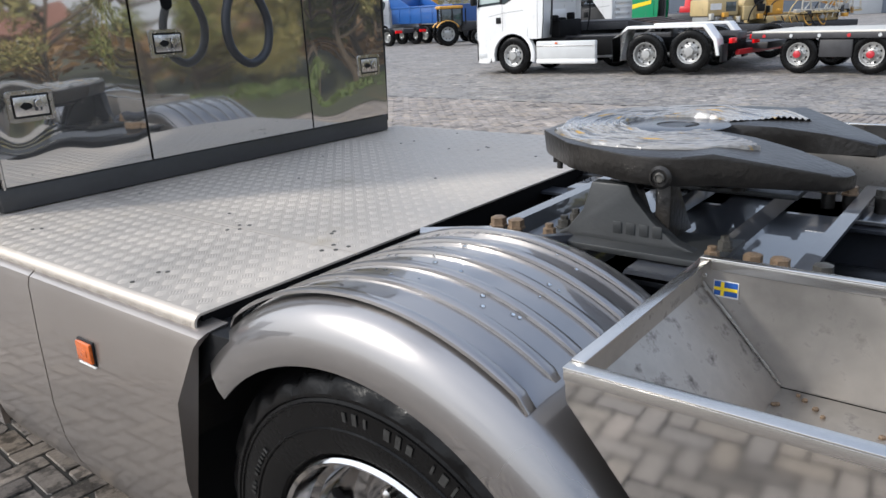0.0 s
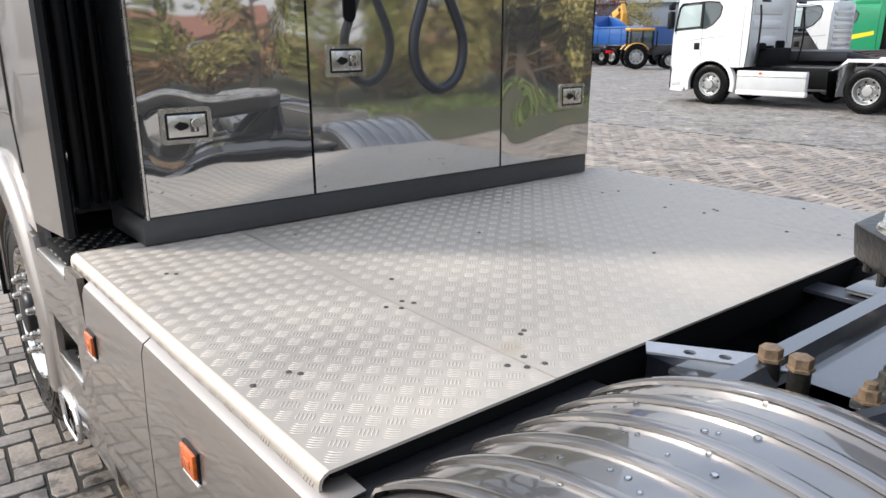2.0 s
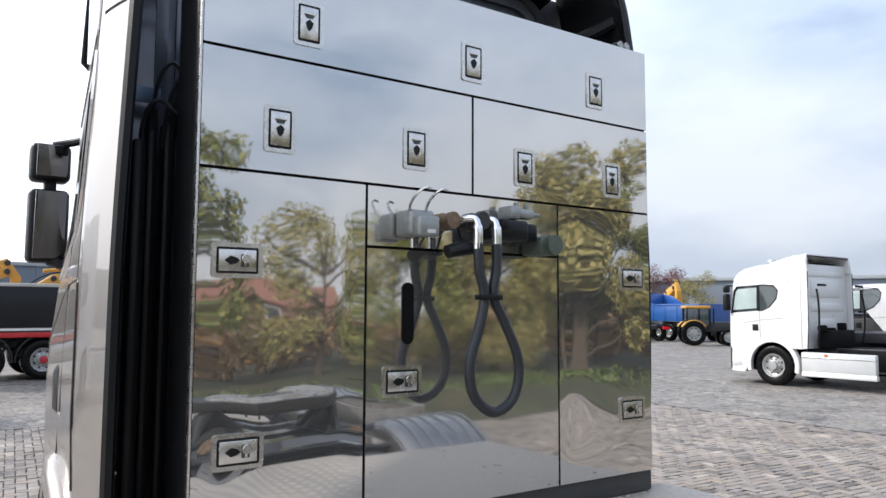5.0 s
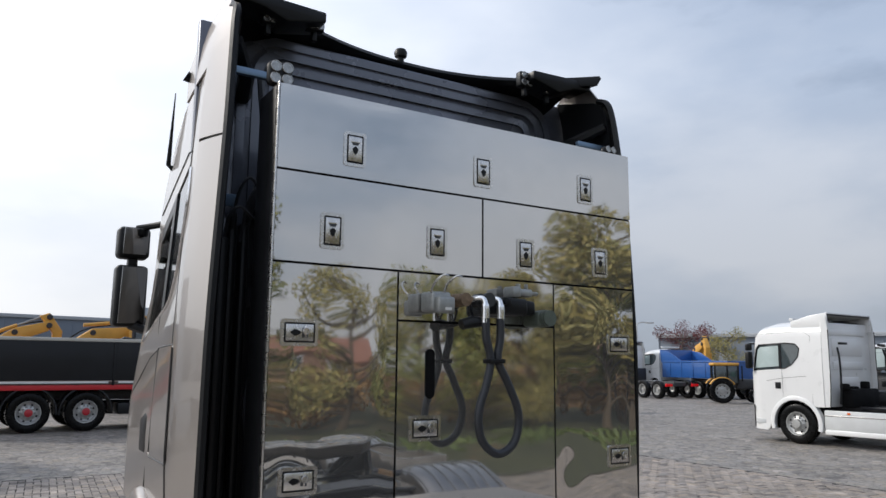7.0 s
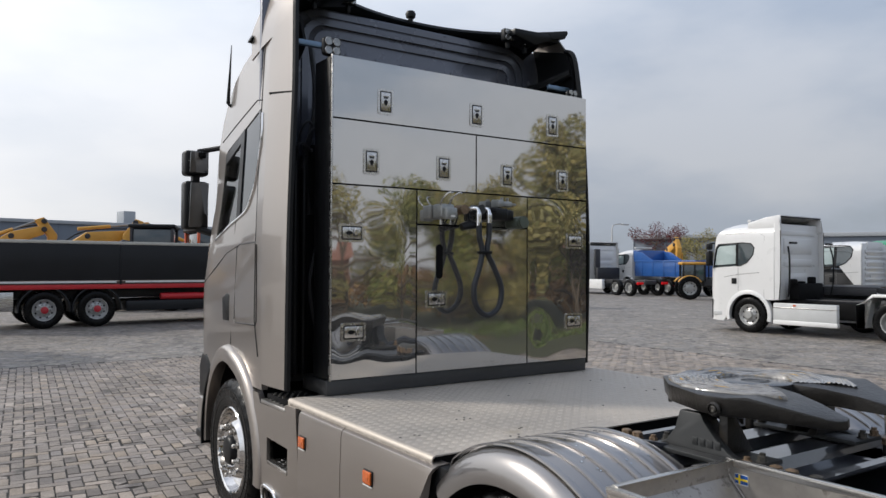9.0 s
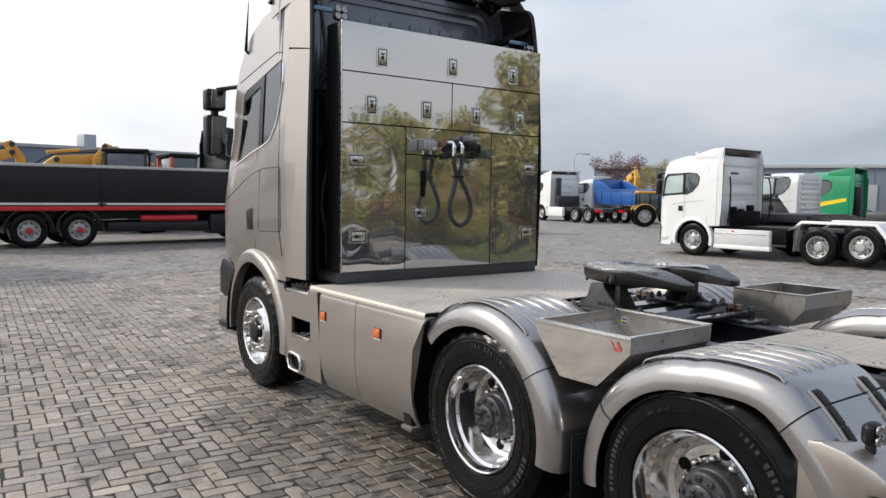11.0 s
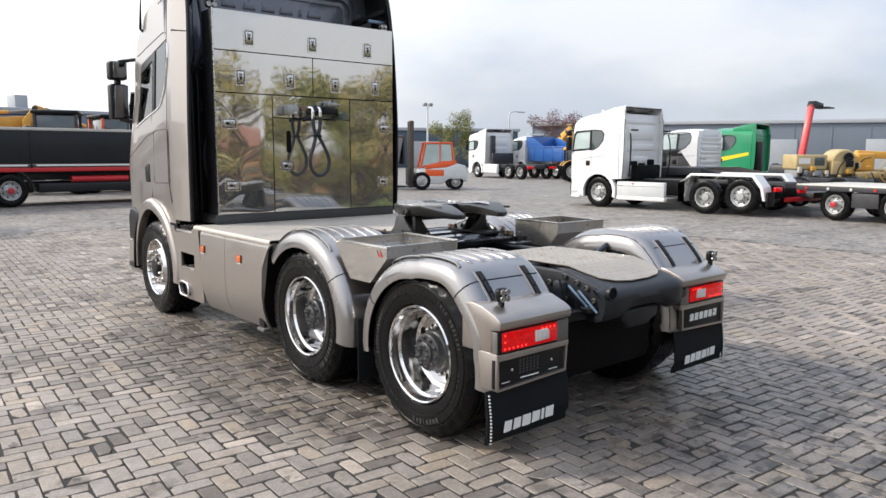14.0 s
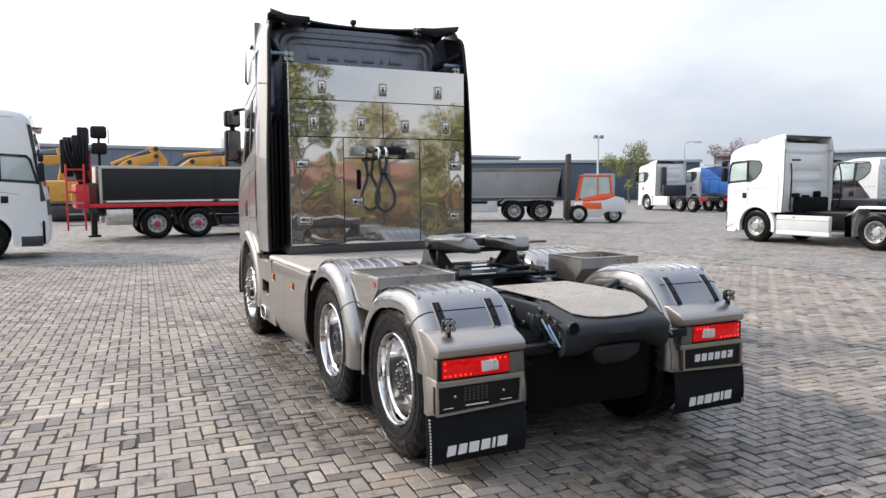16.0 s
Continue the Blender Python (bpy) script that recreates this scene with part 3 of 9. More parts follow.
def fender(side, cy, cz, r, a0, a1, ribs, rib_a, name="mudguard"):
    """Arched mudguard with a rolled outer lip and raised ribs running along it."""
    sec = [(-0.570, -0.15), (-0.573, -0.10), (-0.584, -0.06), (-0.605, -0.028), (-0.635, -0.007), (-0.67, 0.003), (-1.10, 0.004), (-1.16, 0.001), (-1.195, -0.010), (-1.222, -0.032), (-1.240, -0.068), (-1.247, -0.105), (-1.245, -0.128),
           (-1.238, -0.128), (-1.239, -0.105), (-1.232, -0.072), (-1.215, -0.040), (-1.190, -0.019), (-1.16, -0.008), (-1.10, -0.004), (-0.67, -0.005), (-0.640, -0.015), (-0.613, -0.034), (-0.593, -0.063), (-0.582, -0.10), (-0.579, -0.15)]
    sec = [(p * -side + (0.04 if side > 0 else 0.0), q) for p, q in sec]
    f = part(name, sweep(bmesh.new(), sec, arc_frames(cy, cz, r, a0, a1, 44)), M_GUARD, truck, "silver plastic mudguard with raised ribs", 50)
    rs = [(-0.0135, 0.002), (-0.0122, 0.0080), (-0.0092, 0.0098), (0.0092, 0.0098), (0.0122, 0.0080), (0.0135, 0.002)]
    for k in range(ribs):
        x = side * (1.177 - k * 0.476 / (ribs - 1)) + (0.04 if side > 0 else 0.0)
        part("rib", sweep(bmesh.new(), rs, [(o + Vector((x, 0, 0)) + w * (0.002 - (0.012 if i in (0, 26) else 0)), u, w) for i, (o, u, w) in enumerate(arc_frames(cy, cz, r, rib_a[0], rib_a[1], 26))]), M_GUARD, f)
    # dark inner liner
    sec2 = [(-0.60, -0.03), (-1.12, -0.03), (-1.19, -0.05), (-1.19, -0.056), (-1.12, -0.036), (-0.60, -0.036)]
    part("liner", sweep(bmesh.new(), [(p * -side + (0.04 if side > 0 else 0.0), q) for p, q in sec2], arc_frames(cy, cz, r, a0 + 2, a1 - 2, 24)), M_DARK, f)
    return f


MID_R = 0.650
M_DROP = glass("rain_water", (0.92, 0.94, 0.95), 0.02, 0.2)


def rear_r(a):
    """Radius of the rear mudguard: round in front, flat on top, then a straight slope, softly joined."""
    c, q = math.cos(radians(a)), math.sin(radians(a))
    flat = 0.622 / q if 90.0 < a < 160.0 else (0.605 if a <= 90.0 else 2.0)
    slope = 0.690 / max(0.2, -0.7526 * c + 0.6585 * q) if a > 60 else 2.0
    k = 22.0
    cap = 0.78 - 0.094 * min(1.0, max(0.0, (a - 140.0) / 28.0))
    soft = -math.log(math.exp(-k * flat) + math.exp(-k * slope) + math.exp(-k * cap)) / k
    t = min(1.0, max(0.0, (a - 75.0) / 25.0))
    return 0.605 + (soft - 0.605) * t


def guard_seam(s, cy, cz, r, a, par):
    part("seam", sweep(bmesh.new(), [(q * s + (0.04 if s > 0 else 0.0), w) for q, w in ((0.66, 0.0048), (1.10, 0.0058), (1.16, 0.003), (1.197, -0.008), (1.225, -0.031), (1.243, -0.068), (1.2495, -0.105), (1.2475, -0.128), (1.24, -0.128), (1.2, -0.05), (1.12, -0.005), (0.66, 0.0))], arc_frames(cy, cz, r, a, a + 0.5, 1)), M_DARK, par)


for s, dy in ((-1, 0.0), (1, 0.10)):
    fm = fender(s, 1.325 + dy, 0.500, MID_R, 43, 190, 6, (51.5, 125))
    guard_seam(s, 1.325 + dy, 0.500, MID_R, 143, fm)
    if s < 0:          # beads of rain left on the mudguard
        rnd = random.Random(8)
        for _ in range(46):
            a, x, q = rnd.uniform(66, 112), rnd.uniform(-1.10, -0.68), rnd.uniform(0.0025, 0.0065)
            o, u, w = arc_frames(1.325, 0.500, MID_R, a, a + 1, 1)[0]
            bm = bmesh.new()
            revolve(bm, [(0.0, q), (q * 0.30, q * 0.82), (q * 0.5, q * 0.4), (q * 0.55, 0.0)], 8, "z")
            d = part("water_drop", bm, M_DROP, fm)
            d.matrix_basis = Matrix.Translation(o + Vector((x, 0, 0)) + w * 0.0042) @ Vector((0, 0, 1)).rotation_difference(w).to_matrix().to_4x4()
    cy, cz = -0.06 + dy, (0.495 if s < 0 else 0.525)
    fr = fender(s, cy, cz, rear_r, -8, 186, 6, (62, 121))
    guard_seam(s, cy, cz, rear_r, 131.5, fr)
    guard_seam(s, cy, cz, rear_r, 33, fr)
    # recessed rubber clips over the cover seam, each with a bright edge on one side
    for x in (0.745, 1.10):
        xs = x * s + (0.04 if s > 0 else 0.0)
        c = part("clip", sweep(bmesh.new(), [(xs - 0.024, 0.003), (xs - 0.022, 0.010), (xs + 0.022, 0.010), (xs + 0.024, 0.003)], arc_frames(cy, cz, rear_r, 126.5, 146, 10)), M_BLACK, fr, "black rubber clip")
        part("clip_edge", sweep(bmesh.new(), [(xs - 0.037, 0.003), (xs - 0.036, 0.007), (xs - 0.026, 0.009), (xs - 0.025, 0.003)], arc_frames(cy, cz, rear_r, 126, 147, 10)), M_PAINT, c)
        for a0, a1 in ((127.5, 132), (133, 138.5), (139.5, 145)):
            part("clip_bar", sweep(bmesh.new(), [(xs - 0.012, 0.010), (xs - 0.009, 0.020), (xs + 0.009, 0.020), (xs + 0.012, 0.010)], arc_frames(cy, cz, rear_r, a0, a1, 3)), M_BLACK, c)

# ---- frame, cross members, tanks ----
for s in (-1, 1):
    bm = bmesh.new()
    prism(bm, [(s * 0.40, 0.70), (s * 0.40, 0.985), (s * 0.31, 0.985), (s * 0.31, 0.975), (s * 0.39, 0.975), (s * 0.39, 0.71), (s * 0.31, 0.71), (s * 0.31, 0.70)], "y", 0.32, 5.4)
    part("frame_rail", bm, M_CHASSIS, truck)
for y, z in ((-0.45, 0.84), (0.42, 0.88), (1.95, 0.84), (2.6, 0.84)):
    part("cross_member", bx(-0.39, 0.39, y - 0.045, y + 0.045, z - 0.08, z + 0.08, bevel=0.015), M_CHASSIS, truck)
for x, y0, y1, z, r in ((-0.12, 0.12, 0.95, 0.80, 0.135), (0.2, 0.15, 0.9, 0.78, 0.12), (-0.62, 1.9, 3.0, 0.55, 0.22), (0.75, 1.9, 3.0, 0.55, 0.25)):
    bm = bmesh.new()
    L = y1 - y0
    revolve(bm, [(0, 0), (0.005, r * 0.6), (0.03, r * 0.9), (0.07, r), (L - 0.07, r), (L - 0.03, r * 0.9), (L - 0.005, r * 0.6), (L, 0)], 24, "y", (x, y0, z))
    part("air_tank", bm, M_BLACK, truck, "black cylindrical air tank")
for s in (-1, 1):          # air springs and brackets by the axles
    for y in WY[1:]:
        bm = bmesh.new()
        revolve(bm, [(0.42, 0.0), (0.42, 0.10), (0.47, 0.135), (0.53, 0.14), (0.56, 0.12), (0.60, 0.14), (0.66, 0.135), (0.70, 0.10), (0.70, 0)], 20, "z", (s * 0.47, y - 0.34, 0))
        part("air_spring", bm, M_RUBBER, truck)
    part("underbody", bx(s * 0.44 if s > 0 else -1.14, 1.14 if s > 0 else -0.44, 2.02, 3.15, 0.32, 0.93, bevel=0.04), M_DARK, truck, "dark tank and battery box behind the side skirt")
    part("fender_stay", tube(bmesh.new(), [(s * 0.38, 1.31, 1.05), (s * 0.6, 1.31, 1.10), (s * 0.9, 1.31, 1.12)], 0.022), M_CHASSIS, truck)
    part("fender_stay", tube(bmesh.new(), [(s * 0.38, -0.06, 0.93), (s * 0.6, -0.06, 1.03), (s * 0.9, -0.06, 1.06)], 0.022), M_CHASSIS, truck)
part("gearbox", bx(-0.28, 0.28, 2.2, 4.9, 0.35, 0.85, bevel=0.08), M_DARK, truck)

# ---- tread plate deck ----
DZ = 1.03


def tread(bm, x0, x1, y0, y1, z, keep=None, pitch=0.040, seed=1, material=None):
    """Groups of five short raised bars, turned by a quarter from group to group."""
    rnd = random.Random(seed)
    vs, fs = [], []
    mx0, my0 = (x0 + x1) / 2, (y0 + y1) / 2
    n = int(((x1 - x0) + (y1 - y0)) / 1.4142 / pitch / 2) + 2
    rt = math.sqrt(0.5)
    for i in range(-n, n + 1):
        for j in range(-n, n + 1):
            cx, cy = mx0 + (i - j) * pitch * rt, my0 + (i + j) * pitch * rt
            if not (x0 + 0.012 < cx < x1 - 0.012 and y0 + 0.012 < cy < y1 - 0.012) or (keep and not keep(cx, cy)):
                continue
            a = radians(45 if (i + j) % 2 else -45)
            ux, uy = math.cos(a), math.sin(a)
            for k in range(5):
                o = (k - 2) * 0.0074
                L = 0.0150 * (1.0 if 0 < k < 4 else 0.88)
                mx, my = cx - uy * o, cy + ux * o
                b = len(vs)
                for p, q, h in ((-L, 0, 0.0), (0, -0.0029, 0.0), (L, 0, 0.0), (0, 0.0029, 0.0), (-L * 0.6, 0, 0.0008), (L * 0.6, 0, 0.0008)):
                    vs.append((mx + ux * p - uy * q, my + uy * p + ux * q, z + h))
                fs += [(b, b + 1, b + 4), (b + 1, b + 5, b + 4), (b + 1, b + 2, b + 5), (b + 2, b + 3, b + 5), (b + 3, b + 4, b + 5), (b + 3, b, b + 4)]
    me = bpy.data.meshes.new("tread_relief")
    me.from_pydata(vs, [], fs)
    me.materials.append(material or M_TREAD)
    return me


def deck_piece(x0, x1, y0, y1, lip_l=False, lip_r=False, seed=1):
    bm = bmesh.new()
    box(bm, x0, x1, y0, y1, DZ - 0.006, DZ)
    for s, on in ((-1, lip_l), (1, lip_r)):
        if on:
            x = x0 if s < 0 else x1
            sec = [(x, DZ), (x + s * 0.010, DZ - 0.003), (x + s * 0.017, DZ - 0.010), (x + s * 0.020, DZ - 0.020), (x + s * 0.020, DZ - 0.037), (x + s * 0.014, DZ - 0.037), (x + s * 0.014, DZ - 0.02), (x + s * 0.010, DZ - 0.011), (x, DZ - 0.006)]
            prism(bm, sec, "y", y0, y1)
    p = part("deck_plate", bm, M_TREAD, truck, "aluminium tread plate with raised bars, lightly soiled")
    for s, on in ((-1, lip_l), (1, lip_r)):
        if on:          # the pattern runs on down the folded edge
            xe = (x0 if s < 0 else x1) + s * 0.0201
            vs, fs = [], []
            for k in range(int((y1 - y0 - 0.03) / 0.0095)):
                yc, up = y0 + 0.018 + k * 0.0095, 1 if (k // 4) % 2 else -1
                b0 = len(vs)
                for dy, dz, e in ((-0.006, -0.010, 0.0), (0.0, 0.0018, 0.0), (0.006, 0.010, 0.0), (0.0, -0.0018, 0.0), (0.0, 0.0, 0.0012)):
                    vs.append((xe + s * e, yc + dy, DZ - 0.026 + up * dz))
                fs += [(b0, b0 + 1, b0 + 4), (b0 + 1, b0 + 2, b0 + 4), (b0 + 2, b0 + 3, b0 + 4), (b0 + 3, b0, b0 + 4)]
            me = bpy.data.meshes.new("edge_relief")
            me.from_pydata(vs, [], fs)
            me.materials.append(M_TREADOLD)
            o = new("edge_relief", me)
            o.parent = p
            tagged(o, kind="stuff")
    b = new("tread_relief", tread(None, x0 + 0.004, x1 - 0.004, y0 + 0.004, y1 - 0.004, DZ, seed=seed))
    b.parent = p
    tagged(b, kind="stuff")
    return p


DX = 1.212
deck_piece(-DX, -0.7118, 1.800, 3.33, True, False, 1)
deck_piece(-0.7082, 0.7682, 1.800, 3.33, False, False, 2)
deck_piece(0.7718, DX, 1.800, 3.33, False, True, 3)
for s in (-1, 1):
    bm = bmesh.new()
    for y in (2.0, 2.55, 3.1):
        box(bm, s * 1.19 - 0.02, s * 1.19 + 0.02, y - 0.1, y + 0.1, 0.98, DZ - 0.0075, bevel=0.004)
    part("deck_support", bm, M_BINSIDE, truck)
# near-black strips added under the deck seams, standing in for shade in the gaps
for x in (-0.71, 0.77):
    part("joint_strip", bx(x - 0.03, x + 0.03, 1.81, 3.32, DZ - 0.012, DZ - 0.0065), M_DARK, truck)
part("deck_frame", bx(-1.2, 1.2, 1.815, 1.85, 0.93, DZ - 0.0075, bevel=0.005), M_DARK, truck)
part("deck_frame", bx(-1.2, 1.2, 3.1, 3.14, 0.93, DZ - 0.0075, bevel=0.005), M_DARK, truck)


def screw_mesh(r=0.007, h=0.0035):
    bm = bmesh.new()
    revolve(bm, [(0, r), (h * 0.6, r * 0.9), (h, r * 0.5), (h, 0)], 8, "z")
    return finish(bm, M_BOLTDARK, "deck_screw")


SCREW = screw_mesh()
for x, y in ((-1.07, 2.94), (-1.05, 2.92), (-1.18, 2.14), (-1.10, 2.15), (-1.085, 2.13), (-0.61, 2.00), (-0.59, 2.01), (-0.61, 2.50), (-0.59, 3.09), (-0.745, 2.33), (-0.72, 2.30), (-0.69, 2.34), (-0.675, 2.31), (-0.745, 1.90), (-0.72, 1.87), (-0.69, 1.91), (-0.68, 1.86), (0.70, 2.55), (0.73, 2.40), (0.80, 2.39),
             (0.81, 2.41), (0.70, 2.07), (0.79, 1.94), (0.81, 2.86), (0.73, 2.88), (-0.1, 2.72), (0.15, 2.2), (0.3, 3.0), (1.1, 2.8), (1.08, 2.2)):
    o = new("deck_screw", SCREW)
    o.parent = truck
    o.location = (x, y, DZ)

# small step plate by the cab corner
part("corner_step", bx(-1.235, -1.02, 3.34, 3.66, 0.985, 1.012, bevel=0.004), M_DARK, truck, "dark perforated step plate")
for i in range(5):
    for j in range(8):
        part("step_stud", disc(bmesh.new(), (-1.215 + i * 0.042 + (j % 2) * 0.02, 3.36 + j * 0.038, 1.012), "z", 0.009, 0.003, 8), M_STEEL, truck)

# ---- side skirts ----
SK = [(1.175, 1.004), (1.232, 1.000), (1.250, 0.988), (1.257, 0.965), (1.262, 0.80), (1.262, 0.58), (1.250, 0.46), (1.222, 0.36), (1.185, 0.285), (1.17, 0.285), (1.205, 0.36), (1.235, 0.47), (1.247, 0.58), (1.247, 0.80), (1.243, 0.955), (1.23, 0.985), (1.175, 0.99)]


def skirt(side, y0, y1, rear_curve=False):
    n = 14 if rear_curve else 4
    fr = []
    for i in range(n + 1):
        t = i / n
        y = y0 + (y1 - y0) * t
        fr.append((Vector((0, y, 0)), Vector((side, 0, 0)), Vector((0, 0, 1))))
    bm = sweep(bmesh.new(), SK, fr)
    if rear_curve:          # rear edge leans: the top reaches furthest back
        for v in bm.verts:
            t = (y1 - v.co.y) / (y1 - y0)
            k = max(0.0, min(1.0, (1.0 - v.co.z) / 0.30))
            v.co.y += 0.14 * t * t * (math.sin(k * math.pi / 2))
    return bm


for s in (-1, 1):
    a = part("side_skirt", skirt(s, 2.584, 3.110), M_PAINT, truck, "silver painted side skirt panel")
    b = part("side_skirt", skirt(s, 1.755, 2.577, True), M_PAINT, truck, "silver painted side skirt panel")
    for p, (y, z) in ((b, (2.285, 0.832)), (a, (3.045, 0.838))):
        m1 = part("marker_lamp", bx(s * 1.2625 - 0.004, s * 1.2625 + 0.004, y - 0.042, y + 0.042, z - 0.036, z + 0.035, bevel=0.003), M_BLACK, p, "amber side marker lamp")
        part("white_edge", bx(s * 1.2665 - 0.0035, s * 1.2665 + 0.0035, y - 0.043, y + 0.043, z - 0.0395, z - 0.0345, bevel=0.001), M_WHITEPLATE, m1)
        part("lens", bx(s * 1.269 - 0.006, s * 1.269 + 0.006, y - 0.037, y + 0.037, z - 0.027, z + 0.030, bevel=0.004), M_AMBER, m1)
        part("lens_core", bx(s * 1.2745 - 0.002, s * 1.2745 + 0.002, y - 0.018, y + 0.010, z - 0.009, z + 0.010, bevel=0.001), M_AMBER, m1)
    # dark arch behind the skirt
    prof = [(1.66, 1.0), (1.80, 0.995), (1.93, 0.90), (2.02, 0.70), (2.04, 0.42), (2.02, 0.29), (1.93, 0.29), (1.955, 0.42), (1.93, 0.66), (1.84, 0.84), (1.70, 0.95)]
    part("arch_panel", prism(bmesh.new(), prof, "x", s * 0.6, s * 1.225, bevel=0.006), M_BLACK, truck)
    part("skirt_foot", bx(min(s * 1.16, s * 1.25), max(s * 1.16, s * 1.25), 1.90, 2.02, 0.27, 0.30, bevel=0.008), M_PAINT_DULL, truck)

# ---- step panel and front wheel surround ----
for s in (-1, 1):
    outer = [(3.157, 0.30), (3.157, 1.0), (3.30, 1.0), (3.33, 0.96), (3.72, 0.945), (3.76, 1.0), (3.86, 1.0), (3.79, 0.80), (3.745, 0.55), (3.735, 0.36), (3.62, 0.30)]
    hole = [(3.27, 0.60), (3.27, 0.755), (3.60, 0.76), (3.60, 0.615)]
    hole2 = [(3.46, 0.335), (3.43, 0.37), (3.46, 0.45), (3.62, 0.465), (3.66, 0.44), (3.64, 0.36), (3.60, 0.335)]
    bm = plate(bmesh.new(), outer, [hole, hole2], -0.02, warp=lambda a, b, d: Vector((s * (1.258 + d - max(0, 0.5 - b) ** 2 * 0.9), a, b)))
    sp = part("step_panel", bm, M_PAINT, truck, "silver step panel below the cab with a foot recess")
    part("recess", bx(min(s * 1.0, s * 1.235), max(s * 1.0, s * 1.235), 3.25, 3.62, 0.58, 0.60, bevel=0.002), M_BLACK, sp)
    part("recess", bx(min(s * 1.0, s * 1.02), max(s * 1.0, s * 1.02), 3.25, 3.62, 0.60, 0.77, bevel=0.002), M_BLACK, sp)
    part("step_tread", bx(min(s * 1.12, s * 1.262), max(s * 1.12, s * 1.262), 3.28, 3.585, 0.602, 0.628, bevel=0.006), M_STEEL, sp, "punched aluminium step tread")
    part("step_tread", bx(min(s * 1.1, s * 1.262), max(s * 1.1, s * 1.262), 3.31, 3.70, 0.952, 0.975, bevel=0.006), M_STEEL, sp, "punched aluminium step tread")
    for y0, y1, x0, z in ((3.29, 3.575, 1.135, 0.628), (3.325, 3.69, 1.115, 0.975)):
        nx_ = int((1.25 - x0) / 0.03)
        for i in range(nx_):
            for j in range(int((y1 - y0) / 0.032)):
                part("tread_stud", disc(bmesh.new(), (s * (x0 + 0.018 + i * 0.03), y0 + 0.016 + j * 0.032, z), "z", 0.008, 0.003, 8), M_DARK if (i + j) % 2 else M_STEEL, sp)
    ring = spline([(s * 1.262, y, z) for y, z in hole2 + hole2[:1]], 4)
    part("outlet_trim", tube(bmesh.new(), ring, 0.011, 8, cap=False), M_CHROME, sp, "chrome outlet frame")
    part("outlet_duct", bx(min(s * 1.05, s * 1.225), max(s * 1.05, s * 1.225), 3.42, 3.67, 0.325, 0.475, bevel=0.01), M_DARK, sp)
    # front wheel surround
    sec = [(1.18, 0.0), (1.235, 0.0), (1.262, -0.012), (1.275, -0.04), (1.277, -0.10), (1.268, -0.118), (1.235, -0.118), (1.18, -0.10)]
    bm = sweep(bmesh.new(), [(p * s, q) for p, q in sec], arc_frames(4.455, 0.50, lambda a: 0.735 + 0.035 * abs(math.cos(radians(a))) ** 3, -6, 186, 48))
    for v in bm.verts:
        v.co.x -= s * 0.09 * max(0.0, v.co.y - 4.3)
    part("wheel_surround", bm, M_PAINT, truck, "silver front wheel arch surround", 50)
    bm = sweep(bmesh.new(), [(p * s, q) for p, q in ((0.7, -0.04), (1.22, -0.04), (1.22, -0.06), (0.7, -0.06))], arc_frames(4.455, 0.50, 0.74, -8, 188, 24))
    part("arch_liner", bm, M_DARK, truck)
    # bumper corner with its small step and side reflector
    prof = [(5.19, 0.42), (5.20, 0.66), (5.74, 0.68), (5.78, 0.45), (5.70, 0.28), (5.25, 0.30)]
    bc = part("bumper_corner", prism(bmesh.new(), prof, "x", s * 0.9, s * 1.085, bevel=0.03), M_PAINT, truck)
    prof = [(5.20, 0.66), (5.20, 0.90), (5.26, 1.00), (5.68, 1.06), (5.75, 0.95), (5.75, 0.68)]
    part("headlamp_corner", prism(bmesh.new(), prof, "x", s * 0.9, s * 1.075, bevel=0.03), M_BLACK, bc, "black corner beside the headlamp")
    part("side_reflector", bx(min(s * 1.082, s * 1.097), max(s * 1.082, s * 1.097), 5.235, 5.285, 0.66, 0.78, bevel=0.005), M_AMBER, bc)
    part("corner_step", bx(min(s * 1.0, s * 1.12), max(s * 1.0, s * 1.12), 5.24, 5.66, 0.36, 0.42, bevel=0.012), M_BLACK, bc)

# ---- cab ----


def cab_x(y, z):
    """Half width of the cab at a place on its side."""
    w = 1.250 - (0.045 + 0.055 * min(1.0, max(0.0, (z - 1.6) / 0.7))) * max(0.0, y - 3.80) - 0.012 * max(0.0, 1.45 - z) - 0.075 * max(0.0, (z - 1.95) / 1.6) ** 1.3
    if y > 5.15:
        w -= 0.62 * ((y - 5.15) / 0.75) ** 2.4
    return w


CAB = [(3.735, 1.02), (3.735, 3.27), (3.90, 3.28), (4.2, 3.275), (4.50, 3.24), (4.75, 3.17), (4.95, 3.06), (5.10, 2.92), (5.20, 2.74), (5.30, 2.48), (5.42, 2.20), (5.55, 2.10), (5.68, 1.70), (5.76, 1.35), (5.78, 1.06), (5.22, 1.08), (5.12, 1.10)]
CAB += [(4.455 + 0.715 * math.cos(radians(a)), 0.50 + 0.715 * math.sin(radians(a))) for a in range(45, 136, 10)]
CAB += [(3.90, 1.02)]
WINDOW = [(5.02, 1.99), (4.93, 2.63), (4.86, 2.665), (4.35, 2.74), (3.90, 2.81), (3.845, 2.76), (3.84, 2.60), (3.93, 2.36), (4.03, 2.25), (4.17, 2.165)]
ZC, YC = [1.2 + 0.15 * k for k in range(15)], [5.0, 5.15, 5.25, 5.35, 5.45, 5.55, 5.65, 5.72]
